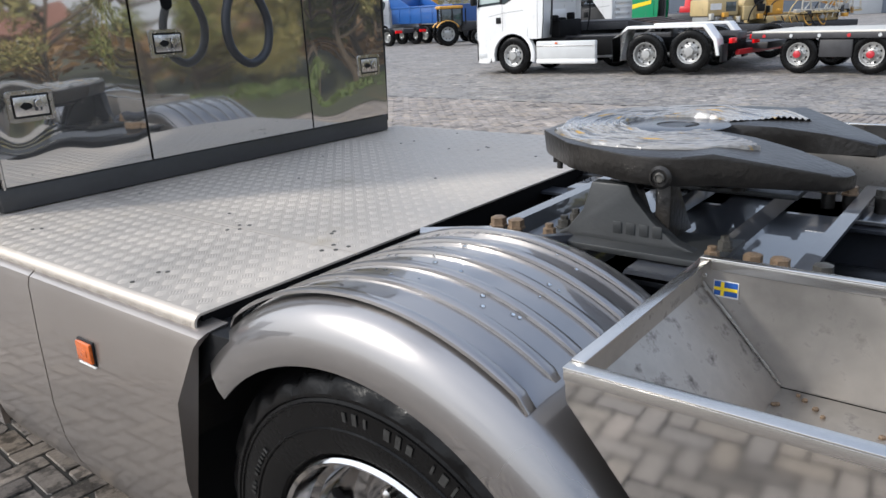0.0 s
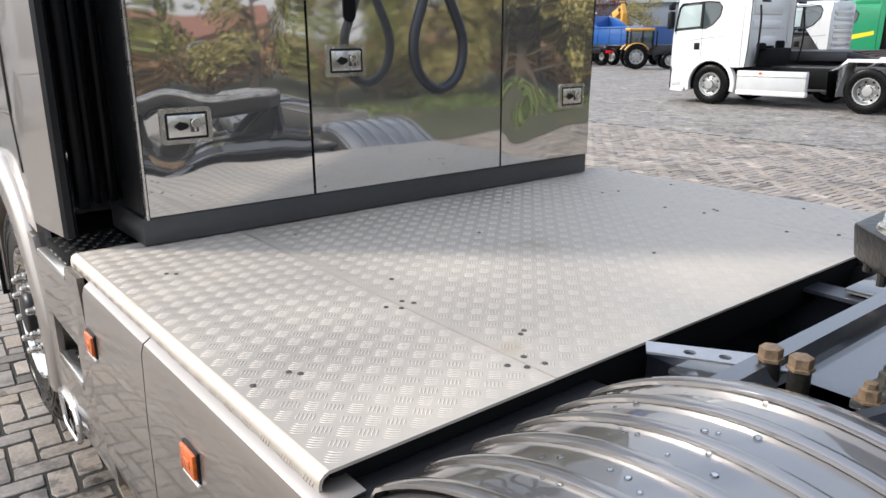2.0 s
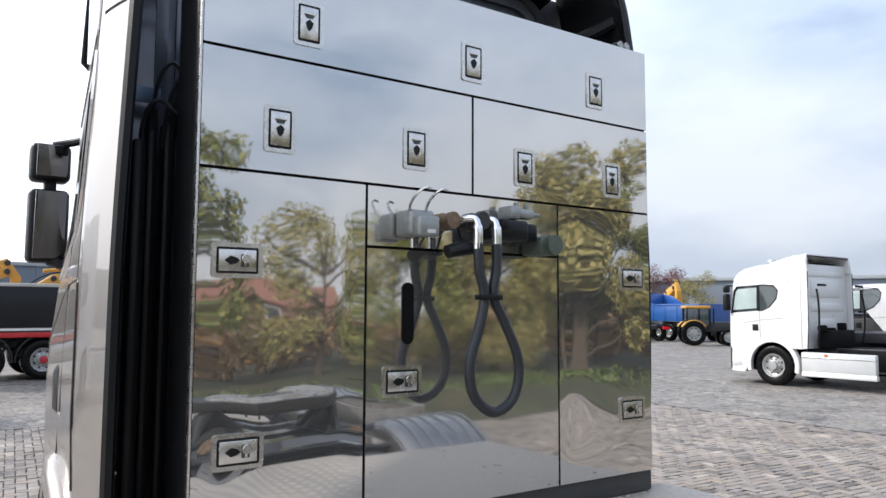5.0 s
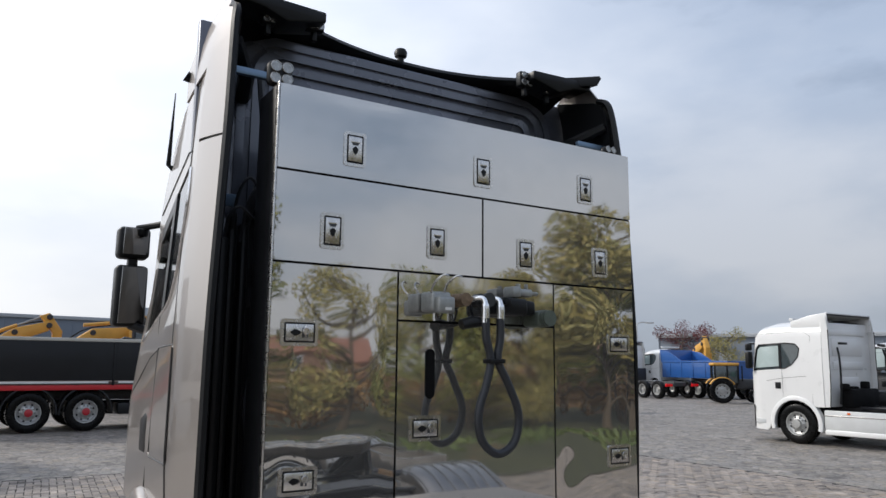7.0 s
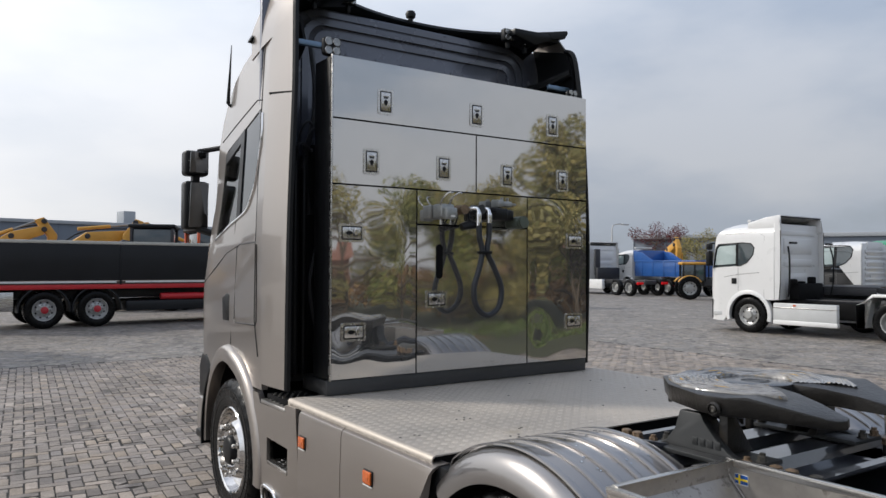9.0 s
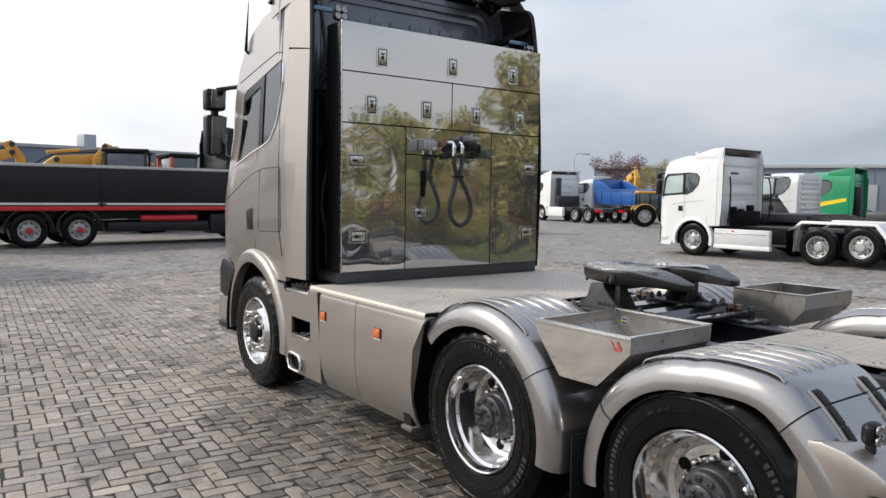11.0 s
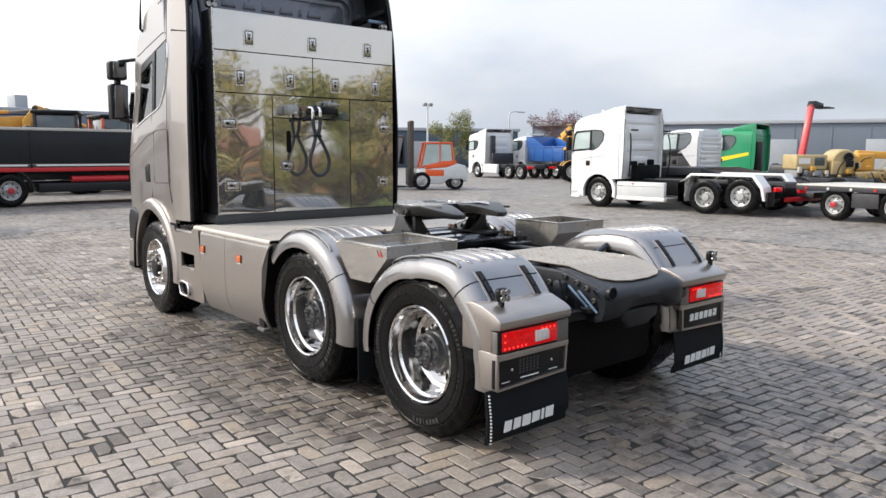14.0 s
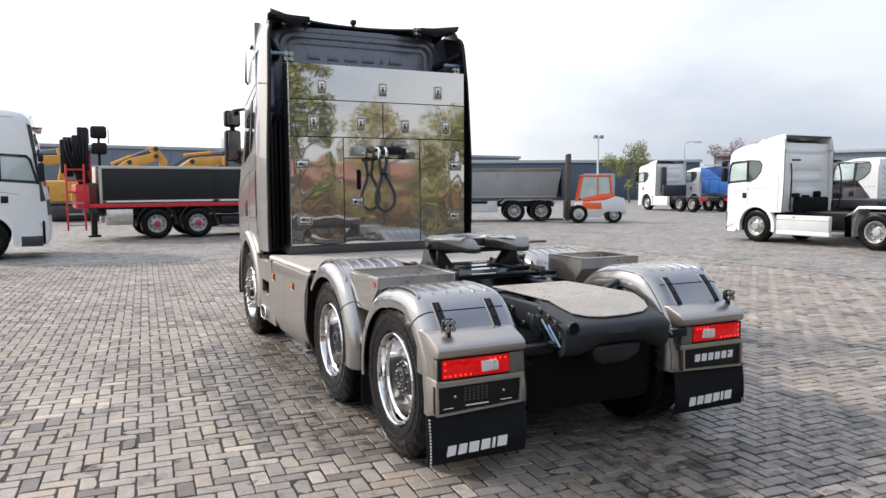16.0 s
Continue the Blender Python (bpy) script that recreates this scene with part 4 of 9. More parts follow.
for s in (-1, 1):
    bm = plate(bmesh.new(), CAB, [WINDOW], -0.04, cuts=((1, ZC), (0, YC)), warp=lambda a, b, d: Vector((s * (cab_x(a, b) + d), a, b)))
    side = part("cab_side", bm, M_PAINT, truck, "silver cab side with door and quarter window", 30)
    # dark quarter window, light door glass and bright trim
    q = [(4.33, 2.735), (3.905, 2.80), (3.852, 2.755), (3.847, 2.60), (3.936, 2.363), (4.035, 2.256), (4.172, 2.172), (4.33, 2.135)]
    part("quarter_glass", plate(bmesh.new(), q, [], -0.006, warp=lambda a, b, d: Vector((s * (cab_x(a, b) - 0.006 + d), a, b))), M_GLASSDARK, side)
    g = [(5.01, 2.0), (4.925, 2.62), (4.855, 2.655), (4.40, 2.72), (4.40, 2.12)]
    part("door_glass", plate(bmesh.new(), g, [], -0.005, warp=lambda a, b, d: Vector((s * (cab_x(a, b) - 0.008 + d), a, b))), M_GLASS, side).visible_shadow = False
    part("window_post", plate(bmesh.new(), [(4.42, 2.10), (4.42, 2.73), (4.32, 2.745), (4.32, 2.13)], [], -0.03, warp=lambda a, b, d: Vector((s * (cab_x(a, b) + 0.002 + d), a, b))), M_BLACK, side)
    part("top_seal", plate(bmesh.new(), [(4.92, 2.56), (4.925, 2.64), (4.40, 2.735), (4.40, 2.665)], [], -0.03, warp=lambda a, b, d: Vector((s * (cab_x(a, b) + 0.001 + d), a, b))), M_BLACK, side)
    trim = [(5.03, 1.985), (4.60, 2.08), (4.16, 2.158), (4.02, 2.243), (3.92, 2.352), (3.83, 2.60), (3.832, 2.77)]
    part("window_trim", tube(bmesh.new(), spline([(s * (cab_x(a, b) + 0.002), a, b) for a, b in trim], 6), 0.010, 6), M_CHROME, side, "bright window trim")
    # panel seams: door, locker and rear pillar
    for seam in ([(4.43, 1.24), (4.43, 2.12)], [(4.34, 1.42), (4.33, 1.91), (4.30, 1.935), (3.86, 1.945), (3.835, 1.93), (3.83, 1.44), (3.85, 1.415), (4.31, 1.40), (4.34, 1.42)], [(5.24, 1.66), (4.85, 1.80), (4.60, 1.885), (4.30, 1.93)], [(5.08, 2.76), (4.6, 2.82), (4.0, 2.885), (3.87, 2.86)], [(3.885, 3.25), (3.875, 2.6), (3.865, 1.9), (3.87, 1.45), (3.80, 1.22)]):
        part("panel_seam", tube(bmesh.new(), [(s * (cab_x(a, b) + 0.0005), a, b) for a, b in seam], 0.0045, 4), M_BLACK, side)
    part("door_handle", prism(bmesh.new(), [(4.62, 1.40), (4.64, 1.56), (4.52, 1.60), (4.475, 1.585), (4.475, 1.40)], "x", s * (cab_x(4.5, 1.5) - 0.02), s * (cab_x(4.5, 1.5) + 0.004), bevel=0.008), M_BLACK, side, "black door handle recess")
    part("handle_bar", bx(min(s * 1.168, s * 1.184), max(s * 1.168, s * 1.184), 4.535, 4.575, 1.42, 1.575, bevel=0.006), M_PAINT_DULL, side)

# roof, front and rear wall
ROOF = [(3.93, 3.28), (4.2, 3.275), (4.50, 3.24), (4.75, 3.17), (4.95, 3.06), (5.10, 2.92), (5.20, 2.74)]
bm = bmesh.new()
rows = []
for y, z in ROOF:
    w = cab_x(y, z)
    row = []
    for k in range(17):
        u = -1 + 2 * k / 16
        row.append(bm.verts.new((w * u, y + 0.10 * (1 - abs(u) ** 2.5) * max(0.0, (y - 4.5) / 0.7), z + 0.17 * (1 - abs(u) ** 3.0))))
    rows.append(row)
for a, b in zip(rows, rows[1:]):
    for k in range(16):
        bm.faces.new((a[k], a[k + 1], b[k + 1], b[k]))
part("roof", bm, M_PAINT, truck, "silver high roof", 60)
FRONT = [(5.20, 2.74), (5.30, 2.48), (5.42, 2.20), (5.55, 2.10), (5.68, 1.70), (5.76, 1.35), (5.78, 1.06)]
bm = bmesh.new()
rows = []
for y, z in FRONT:
    w = cab_x(y, z)
    rows.append([bm.verts.new((w * (-1 + 2 * k / 12), y + (0.10 if z > 2.6 else 0.14) * (1 - abs(-1 + 2 * k / 12) ** 2.5), z + (0.17 * (1 - abs(-1 + 2 * k / 12) ** 3.0) if z > 2.6 else 0))) for k in range(13)])
for i, (a, b) in enumerate(zip(rows, rows[1:])):
    for k in range(12):
        f = bm.faces.new((a[k], a[k + 1], b[k + 1], b[k]))
        f.material_index = 1 if 0 < i < 3 and 0 < k < 11 else 0
part("cab_front", bm, [M_PAINT, M_GLASS], truck)
part("cab_floor", bx(-1.04, 1.04, 3.98, 5.5, 1.25, 1.30), M_INSIDE, truck)
for x in (-0.72, 0.72):
    bm = bx(x - 0.24, x + 0.24, 4.35, 4.85, 1.45, 1.62, bevel=0.05)
    box(bm, x - 0.23, x + 0.23, 4.25, 4.40, 1.6, 2.18, bevel=0.05)
    box(bm, x - 0.13, x + 0.13, 4.24, 4.34, 2.2, 2.42, bevel=0.04)
    box(bm, x - 0.1, x + 0.1, 4.4, 4.7, 1.29, 1.46)
    part("seat", bm, M_SEAT, truck)
part("dashboard", bx(-1.0, 1.0, 5.15, 5.45, 1.7, 2.0, bevel=0.06), M_INSIDE, truck)
bm = bx(-1.20, 1.20, 3.925, 3.97, 1.02, 3.56, bevel=0.015)
rear = part("cab_rear_wall", bm, M_CABREAR, truck, "dark grey pressed cab rear wall")


def rounded(x0, x1, z0, z1, r, n=5):
    pts = []
    for cx, cz, a in ((x1 - r, z1 - r, 0), (x0 + r, z1 - r, 90), (x0 + r, z0 + r, 180), (x1 - r, z0 + r, 270)):
        pts += [(cx + r * math.cos(radians(a + 90 * k / n)), cz + r * math.sin(radians(a + 90 * k / n))) for k in range(n + 1)]
    return pts


for inset, rad, dep in ((0.0, 0.20, 0.010), (0.075, 0.15, 0.020), (0.16, 0.10, 0.014)):
    o = rounded(-1.0 + inset, 1.04 - inset, 2.30 + inset, 3.54 - inset * 0.85, rad)
    i = rounded(-1.0 + inset + 0.045, 1.04 - inset - 0.045, 2.30 + inset + 0.045, 3.54 - inset * 0.85 - 0.04, rad - 0.03)
    part("pressed_rib", plate(bmesh.new(), o, [i], dep, warp=lambda a, b, d: Vector((a, 3.924 - d, b))), M_CABREAR, rear)
for x0, x1, h in ((-0.62, -0.46, 0.07), (-0.38, -0.24, 0.07), (-0.17, -0.02, 0.07), (0.04, 0.2, 0.07), (0.27, 0.31, 0.07), (0.38, 0.55, 0.07)):          # plain pressed blocks where the maker's name is
    part("pressed_block", prism(bmesh.new(), [(x0, 3.20), (x1, 3.20), (x1 - 0.02, 3.20 + h), (x0 + 0.02, 3.20 + h)], "y", 3.912, 3.923, bevel=0.004), M_CABREAR, rear)
for x, z in ((-0.95, 2.62), (-0.9, 1.9), (-0.86, 1.5)):
    part("conduit", tube(bmesh.new(), spline([(x, 3.70, z + 0.6), (x + 0.02, 3.66, z + 0.2), (x - 0.05, 3.68, z - 0.2), (x, 3.7, z - 0.5)], 5), 0.018, 6), M_HOSE, rear)
for x0, x1, y0, z1 in ((-1.13, -1.085, 3.60, 2.42), (-1.07, -1.035, 3.66, 2.55), (-1.02, -0.985, 3.64, 2.50), (-0.975, -0.90, 3.70, 2.58)):
    part("vertical_duct", bx(x0, x1, y0, y0 + 0.09, 1.10, z1, bevel=0.014), M_BLACK, rear)
for k, (x, z) in enumerate(((-1.10, 2.50), (-1.06, 2.62), (-1.02, 2.56))):
    part("cable_loop", tube(bmesh.new(), spline([(x, 3.66, z - 0.15), (x + 0.005, 3.61, z), (x + 0.05, 3.59, z + 0.06 + 0.02 * k), (x + 0.12, 3.62, z + 0.02), (x + 0.17, 3.72, z + 0.05)], 5), 0.008, 6), M_HOSE, rear)
part("bracket_plate", bx(-1.16, -1.00, 3.80, 3.81, 2.60, 2.66, bevel=0.003), M_BLUEGREY, rear)
part("grab_handle", tube(bmesh.new(), spline([(-1.17, 3.52, 1.12), (-1.175, 3.50, 1.28), (-1.175, 3.51, 1.36), (-1.17, 3.58, 1.40)], 6), 0.013, 8), M_CHROME, truck, "bright grab handle")

# side air deflectors
for s in (-1, 1):
    def defl_x(y, z):
        return cab_x(3.74, z) + 0.004 - 0.05 * max(0.0, (3.73 - y) / 0.45) ** 1.5
    low = [(3.42, 1.06), (3.40, 2.10), (3.415, 2.825), (3.725, 2.865), (3.725, 1.43), (3.725, 1.06)]
    d = part("side_deflector", plate(bmesh.new(), low, [], -0.012, cuts=((1, ZC), (0, [3.45, 3.55, 3.65])), warp=lambda a, b, dd: Vector((s * (defl_x(a, b) + dd), a, b))), M_PAINT, truck, "silver side air deflector with a black rear edge")
    up = [(3.415, 2.835), (3.44, 3.12), (3.47, 3.36), (3.50, 3.455), (3.56, 3.49), (3.62, 3.585), (3.80, 3.64), (4.05, 3.50), (4.15, 3.36), (4.1, 3.17), (3.90, 3.215), (3.74, 3.235), (3.725, 2.88)]
    u = part("roof_deflector_side", plate(bmesh.new(), up, [], -0.012, cuts=((1, ZC + [3.4, 3.5, 3.6]), (0, [3.45, 3.55, 3.65])), warp=lambda a, b, dd: Vector((s * (defl_x(min(a, 3.73), b) - 0.09 * max(0, (b - 3.3) / 0.4) ** 2 + dd), a, b))), M_PAINT, truck)
    part("inner_skin", plate(bmesh.new(), [(3.44, 1.06), (3.42, 2.10), (3.435, 2.85), (3.46, 3.12), (3.49, 3.36), (3.52, 3.445), (3.58, 3.475), (3.9, 3.56), (3.9, 3.2), (3.9, 1.06)], [], -0.03, cuts=((1, ZC + [3.4, 3.5, 3.6]), (0, [3.45, 3.55, 3.65])), warp=lambda a, b, dd: Vector((s * (defl_x(a, b) - 0.016 - 0.09 * max(0, (b - 3.3) / 0.4) ** 2 + dd), a, b))), M_BLACK, d)
    edge = [(3.42, 1.06), (3.405, 1.6), (3.40, 2.10), (3.415, 2.83), (3.44, 3.12), (3.47, 3.36), (3.50, 3.45), (3.57, 3.485)]
    part("rubber_edge", tube(bmesh.new(), spline([(s * (defl_x(a, b) - 0.016 - 0.09 * max(0, (b - 3.3) / 0.4) ** 2), a - 0.006, b) for a, b in edge], 6), 0.020, 6), M_BLACK, d)
    part("inner_brace", tube(bmesh.new(), [(s * 1.13, 3.50, 3.30), (s * 1.02, 3.70, 3.22), (s * 0.98, 3.90, 3.19)], [0.03, 0.04, 0.045], 8), M_BLACK, d)
    part("bracket", bx(min(s * 0.93, s * 1.17), max(s * 0.93, s * 1.17), 3.52, 3.55, 3.155, 3.19, bevel=0.004), M_BLUEGREY, d, "blue-grey stay bracket")

# roof air deflector: a blade hollowed along its rear edge
bm = bmesh.new()
rows = []
for k in range(25):
    u = -1 + 2 * k / 24
    z = 3.597 + 0.015 * abs(u) ** 2.2
    y = 3.95 - 0.44 * abs(u) ** 2.2
    rows.append([bm.verts.new(p) for p in ((1.115 * u, y, z), (1.115 * u, y + 0.012, z + 0.022), (1.05 * u, y + 0.26, z + 0.06), (0.98 * u, 4.30, 3.55 - 0.14 * abs(u) ** 2), (0.92 * u, 4.62, 3.40 - 0.16 * abs(u) ** 2), (0.93 * u, 4.30, 3.44 - 0.14 * abs(u)), (1.04 * u, y + 0.22, z - 0.045), (1.10 * u, y + 0.02, z - 0.022 - 0.02 * abs(u) ** 4))])
for a, b in zip(rows, rows[1:]):
    for k in range(8):
        f = bm.faces.new((a[k], a[(k + 1) % 8], b[(k + 1) % 8], b[k]))
        f.material_index = 0 if 1 <= k <= 3 else 1
bm.faces.new(rows[0])
bm.faces.new(rows[-1][::-1])
rd = part("roof_deflector", bm, [M_PAINT, M_BLACK], truck, "roof air deflector with a black underside", 50)
for s in (-1, 1):
    part("wing", prism(bmesh.new(), [(s * 0.66, 3.60), (s * 1.11, 3.615), (s * 1.125, 3.585), (s * 1.09, 3.555), (s * 0.98, 3.545), (s * 0.86, 3.50), (s * 0.66, 3.545)], "y", 3.60, 3.78, bevel=0.012), M_BLACK, rd)
part("roof_ball", revolve(bmesh.new(), [(0, 0.02), (0.03, 0.02), (0.04, 0.035), (0.065, 0.04), (0.085, 0.03), (0.095, 0)], 14, "z", (-0.04, 3.97, 3.605)), M_BLACK, rd)


def work_lamp(parent, at, size=0.055, round_=False, tilt=0.0):
    """Square work lamp: housing, four round LED cups, bracket."""
    x, y, z = at
    h = part("work_lamp", bx(x - size, x + size, y - 0.012, y + 0.04, z - size, z + size, bevel=size * (0.6 if round_ else 0.25), seg=3), M_BLACK, parent, "black LED work lamp with four lenses")
    for i in (-1, 1):
        for j in (-1, 1):
            c = bmesh.new()
            disc(c, (x + i * size * 0.45, y - 0.013, z + j * size * 0.45), "y", size * 0.4, -0.006, 14, 0.003)
            part("led", c, M_LEDCUP, h)
    part("bracket", bx(x - 0.012, x + 0.012, y + 0.0, y + 0.03, z - size - 0.05, z - size + 0.005, bevel=0.003), M_BLACK, h)
    return h


work_lamp(rd, (-0.69, 3.68, 3.572), 0.048)
work_lamp(rd, (-0.93, 3.68, 3.535), 0.034)
work_lamp(rd, (0.66, 3.68, 3.562), 0.048)
work_lamp(rd, (0.83, 3.68, 3.535), 0.034)
work_lamp(truck, (-0.985, 3.31, 3.105), 0.058, True)
work_lamp(truck, (0.985, 3.33, 3.07), 0.045, True)

# horns, aerial, door mirrors
for x, y, z in ((-1.14, 4.12, 3.30),):
    part("camera_stalk", tube(bmesh.new(), [(x + 0.04, y, z - 0.03), (x - 0.03, y, z), (x - 0.07, y, z + 0.02)], [0.018, 0.016, 0.03], 8), M_BLACK, truck)
part("aerial", tube(bmesh.new(), [(-1.08, 4.86, 3.00), (-1.12, 4.87, 3.03), (-1.12, 4.80, 3.46)], [0.022, 0.016, 0.003], 6), M_BLACK, truck)
for s in (-1, 1):
    arm = part("mirror_arm", tube(bmesh.new(), spline([(s * 0.93, 5.28, 2.76), (s * 1.0, 5.36, 2.765), (s * 1.08, 5.48, 2.755), (s * 1.16, 5.54, 2.74)], 4), 0.022, 8), M_BLACK, truck)
    part("arm_root", bx(s * 0.96 - 0.05, s * 0.96 + 0.05, 5.16, 5.34, 2.68, 2.80, bevel=0.02), M_BLACK, arm)
    part("mirror_arm", tube(bmesh.new(), spline([(s * 0.95, 5.36, 2.02), (s * 1.04, 5.44, 2.05), (s * 1.16, 5.55, 2.10)], 4), 0.03, 8), M_BLACK, truck)
    for z0, z1, nm in ((2.535, 2.745, "wide_angle_mirror"), (2.085, 2.49, "main_mirror")):
        h = part(nm, bx(min(s * 1.075, s * 1.275), max(s * 1.075, s * 1.275), 5.50, 5.64, z0, z1, bevel=0.03, seg=3), M_BLACK, truck, "black mirror housing with glass")
        bm = bx(min(s * 1.095, s * 1.255), max(s * 1.095, s * 1.255), 5.440, 5.448, z0 + 0.02, z1 - 0.02, bevel=0.002)
        bmesh.ops.rotate(bm, cent=(s * 1.175, 5.444, 0), matrix=Matrix.Rotation(radians(-15.0 * s), 3, "Z"), verts=bm.verts)
        bmesh.ops.rotate(bm, cent=(s * 1.175, 5.444, (z0 + z1) / 2), matrix=Matrix.Rotation(radians(9.0), 3, "X"), verts=bm.verts)
        part("mirror_glass", bm, M_MIRROR, h)
    part("mirror_post", bx(min(s * 1.14, s * 1.20), max(s * 1.14, s * 1.20), 5.54, 5.62, 2.47, 2.55, bevel=0.01), M_BLACK, arm)

# ---- polished steel storage cabinet behind the cab ----
CX, CY = 0.015, 3.23
cab_box = thing("storage_cabinet", "polished stainless steel storage cabinet with many lockable doors", "cabinet", (CX, CY, 1.031))


def loc(x0, x1, y0, y1, z0, z1, **k):
    """A box given in world metres, for a part of the cabinet."""
    return bx(x0 - CX, x1 - CX, y0 - CY, y1 - CY, z0 - 1.031, z1 - 1.031, **k)


part("body", loc(-1.012, 1.035, 3.243, 3.47, 1.125, 3.036, bevel=0.004), M_DARK, cab_box, "black cabinet sides and gaps")
part("side_cover", loc(-1.022, -1.0125, 3.25, 3.46, 1.13, 3.03, bevel=0.003), M_BLACK, cab_box)
part("edge_strip", loc(-1.020, -1.012, 3.226, 3.249, 1.12, 3.04, bevel=0.002), M_STEEL, cab_box)
part("plinth", loc(-1.03, 1.05, 3.25, 3.60, 1.034, 1.122, bevel=0.006), M_PLINTH, cab_box, "grey steel plinth")
part("plinth_foot", loc(-0.9, 0.95, 3.27, 3.55, 1.031, 1.0345), M_DARK, cab_box)


def door(x0, x1, z0, z1, bend, seed, material=None, name="cabinet_door"):
    """A thin bent sheet: a fine grid, smoothly buckled, with folded edges."""
    rnd = random.Random(seed)
    off = Vector((rnd.uniform(0, 50), rnd.uniform(0, 50), rnd.uniform(0, 50)))
    nx, nz = max(8, int((x1 - x0) / 0.022)), max(8, int((z1 - z0) / 0.022))
    bm = bmesh.new()
    rows = []
    for j in range(nz + 1):
        row = []
        for i in range(nx + 1):
            u, w = i / nx, j / nz
            x, z = x0 + (x1 - x0) * u, z0 + (z1 - z0) * w
            edge = min(1.0, 10 * min(u, 1 - u)) * min(1.0, 10 * min(w, 1 - w))
            q = Vector((x * 2.3, 0, z * 1.5)) + off
            d = bend * (noise.noise(q) * 1.0 + 0.35 * noise.noise(q * 2.3 + Vector((3, 1, 7))))
            d += bend * 0.9 * math.exp(-((u - 0.15) / 0.16) ** 2 - ((w - 0.22) / 0.10) ** 2) if bend > 0.002 else 0
            row.append(bm.verts.new((x - CX, 3.2305 + d * (0.35 + 0.65 * edge) - CY, z - 1.031)))
        rows.append(row)
    for a, b in zip(rows, rows[1:]):
        for i in range(nx):
            bm.faces.new((a[i], a[i + 1], b[i + 1], b[i]))
    rim = [rows[0][i] for i in range(nx + 1)] + [rows[j][nx] for j in range(1, nz + 1)] + [rows[nz][i] for i in range(nx - 1, -1, -1)] + [rows[j][0] for j in range(nz - 1, 0, -1)]
    back = [bm.verts.new((v.co.x, 3.242 - CY, v.co.z)) for v in rim]
    n = len(rim)
    for i in range(n):
        bm.faces.new((rim[i], rim[(i + 1) % n], back[(i + 1) % n], back[i]))
    return part(name, bm, material or M_MIRSTEEL, cab_box, "polished stainless steel door, slightly buckled", 50)


def latch(parent, x, z, upright):
    """Sunk paddle latch: frame, dark tray, paddle, keyhole, finger cup."""
    w, h = (0.054, 0.078) if upright else (0.081, 0.055)

    def lb(x0, x1, y0, y1, z0, z1, b=0.003):
        return loc(x0, x1, y0, y1, z0, z1, bevel=b)
    y = 3.2295
    bm = plate(bmesh.new(), rounded(x - w, x + w, z - h, z + h, 0.012, 3), [rounded(x - w + 0.014, x + w - 0.014, z - h + 0.014, z + h - 0.014, 0.006, 3)], 0.006, warp=lambda a, b, d: Vector((a - CX, y - d - CY + 0.002, b - 1.031)))
    f = part("latch", bm, M_LATCH, parent, "zinc paddle latch in a sunk frame")
    part("tray", lb(x - w + 0.014, x + w - 0.014, y - 0.0015, y + 0.0, z - h + 0.014, z + h - 0.014, 0.0005), M_BLACK, f)
    if upright:
        part("paddle", lb(x - w + 0.021, x + w - 0.021, y - 0.006, y - 0.002, z - h + 0.022, z + h - 0.021), M_LATCH, f)
        part("grip", lb(x - 0.021, x + 0.021, y - 0.0095, y - 0.0055, z + 0.029, z + 0.039, 0.0015), M_LATCH, f)
        part("cup", prism(bmesh.new(), [(x - CX - 0.021, z - 1.031 + 0.036), (x - CX + 0.021, z - 1.031 + 0.036), (x - CX + 0.012, z - 1.031 + 0.018), (x - CX - 0.012, z - 1.031 + 0.018)], "y", y - 0.0075 - CY, y - 0.0055 - CY), M_PLINTH, f)
        part("key_plug", prism(bmesh.new(), [(x - CX + p, z - 1.031 + q) for p, q in ((0, 0.014), (0.014, 0.002), (0.009, -0.016), (0, -0.026), (-0.009, -0.016), (-0.014, 0.002))], "y", y - 0.0085 - CY, y - 0.0055 - CY), M_BLACK, f)
    else:
        part("paddle", lb(x - w + 0.021, x + w - 0.021, y - 0.006, y - 0.002, z - h + 0.021, z + h - 0.021), M_LATCH, f)
        part("cup", lb(x + 0.010, x + 0.036, y - 0.0072, y - 0.0055, z - 0.020, z + 0.020, 0.001), M_PLINTH, f)
        part("grip", disc(bmesh.new(), (x - CX + 0.026, y - 0.0065 - CY, z - 1.031 + 0.006), "y", 0.013, -0.004, 14, 0.0015), M_LATCH, f)
        part("grip_stem", lb(x + 0.020, x + 0.028, y - 0.0095, y - 0.0065, z - 0.018, z + 0.002, 0.001), M_LATCH, f)
        part("key_plug", prism(bmesh.new(), [(x - CX - 0.014 + p, z - 1.031 + q) for p, q in ((-0.028, 0), (-0.010, 0.014), (0.010, 0.009), (0.02, 0), (0.010, -0.009), (-0.010, -0.014))], "y", y - 0.0085 - CY, y - 0.0055 - CY), M_BLACK, f)


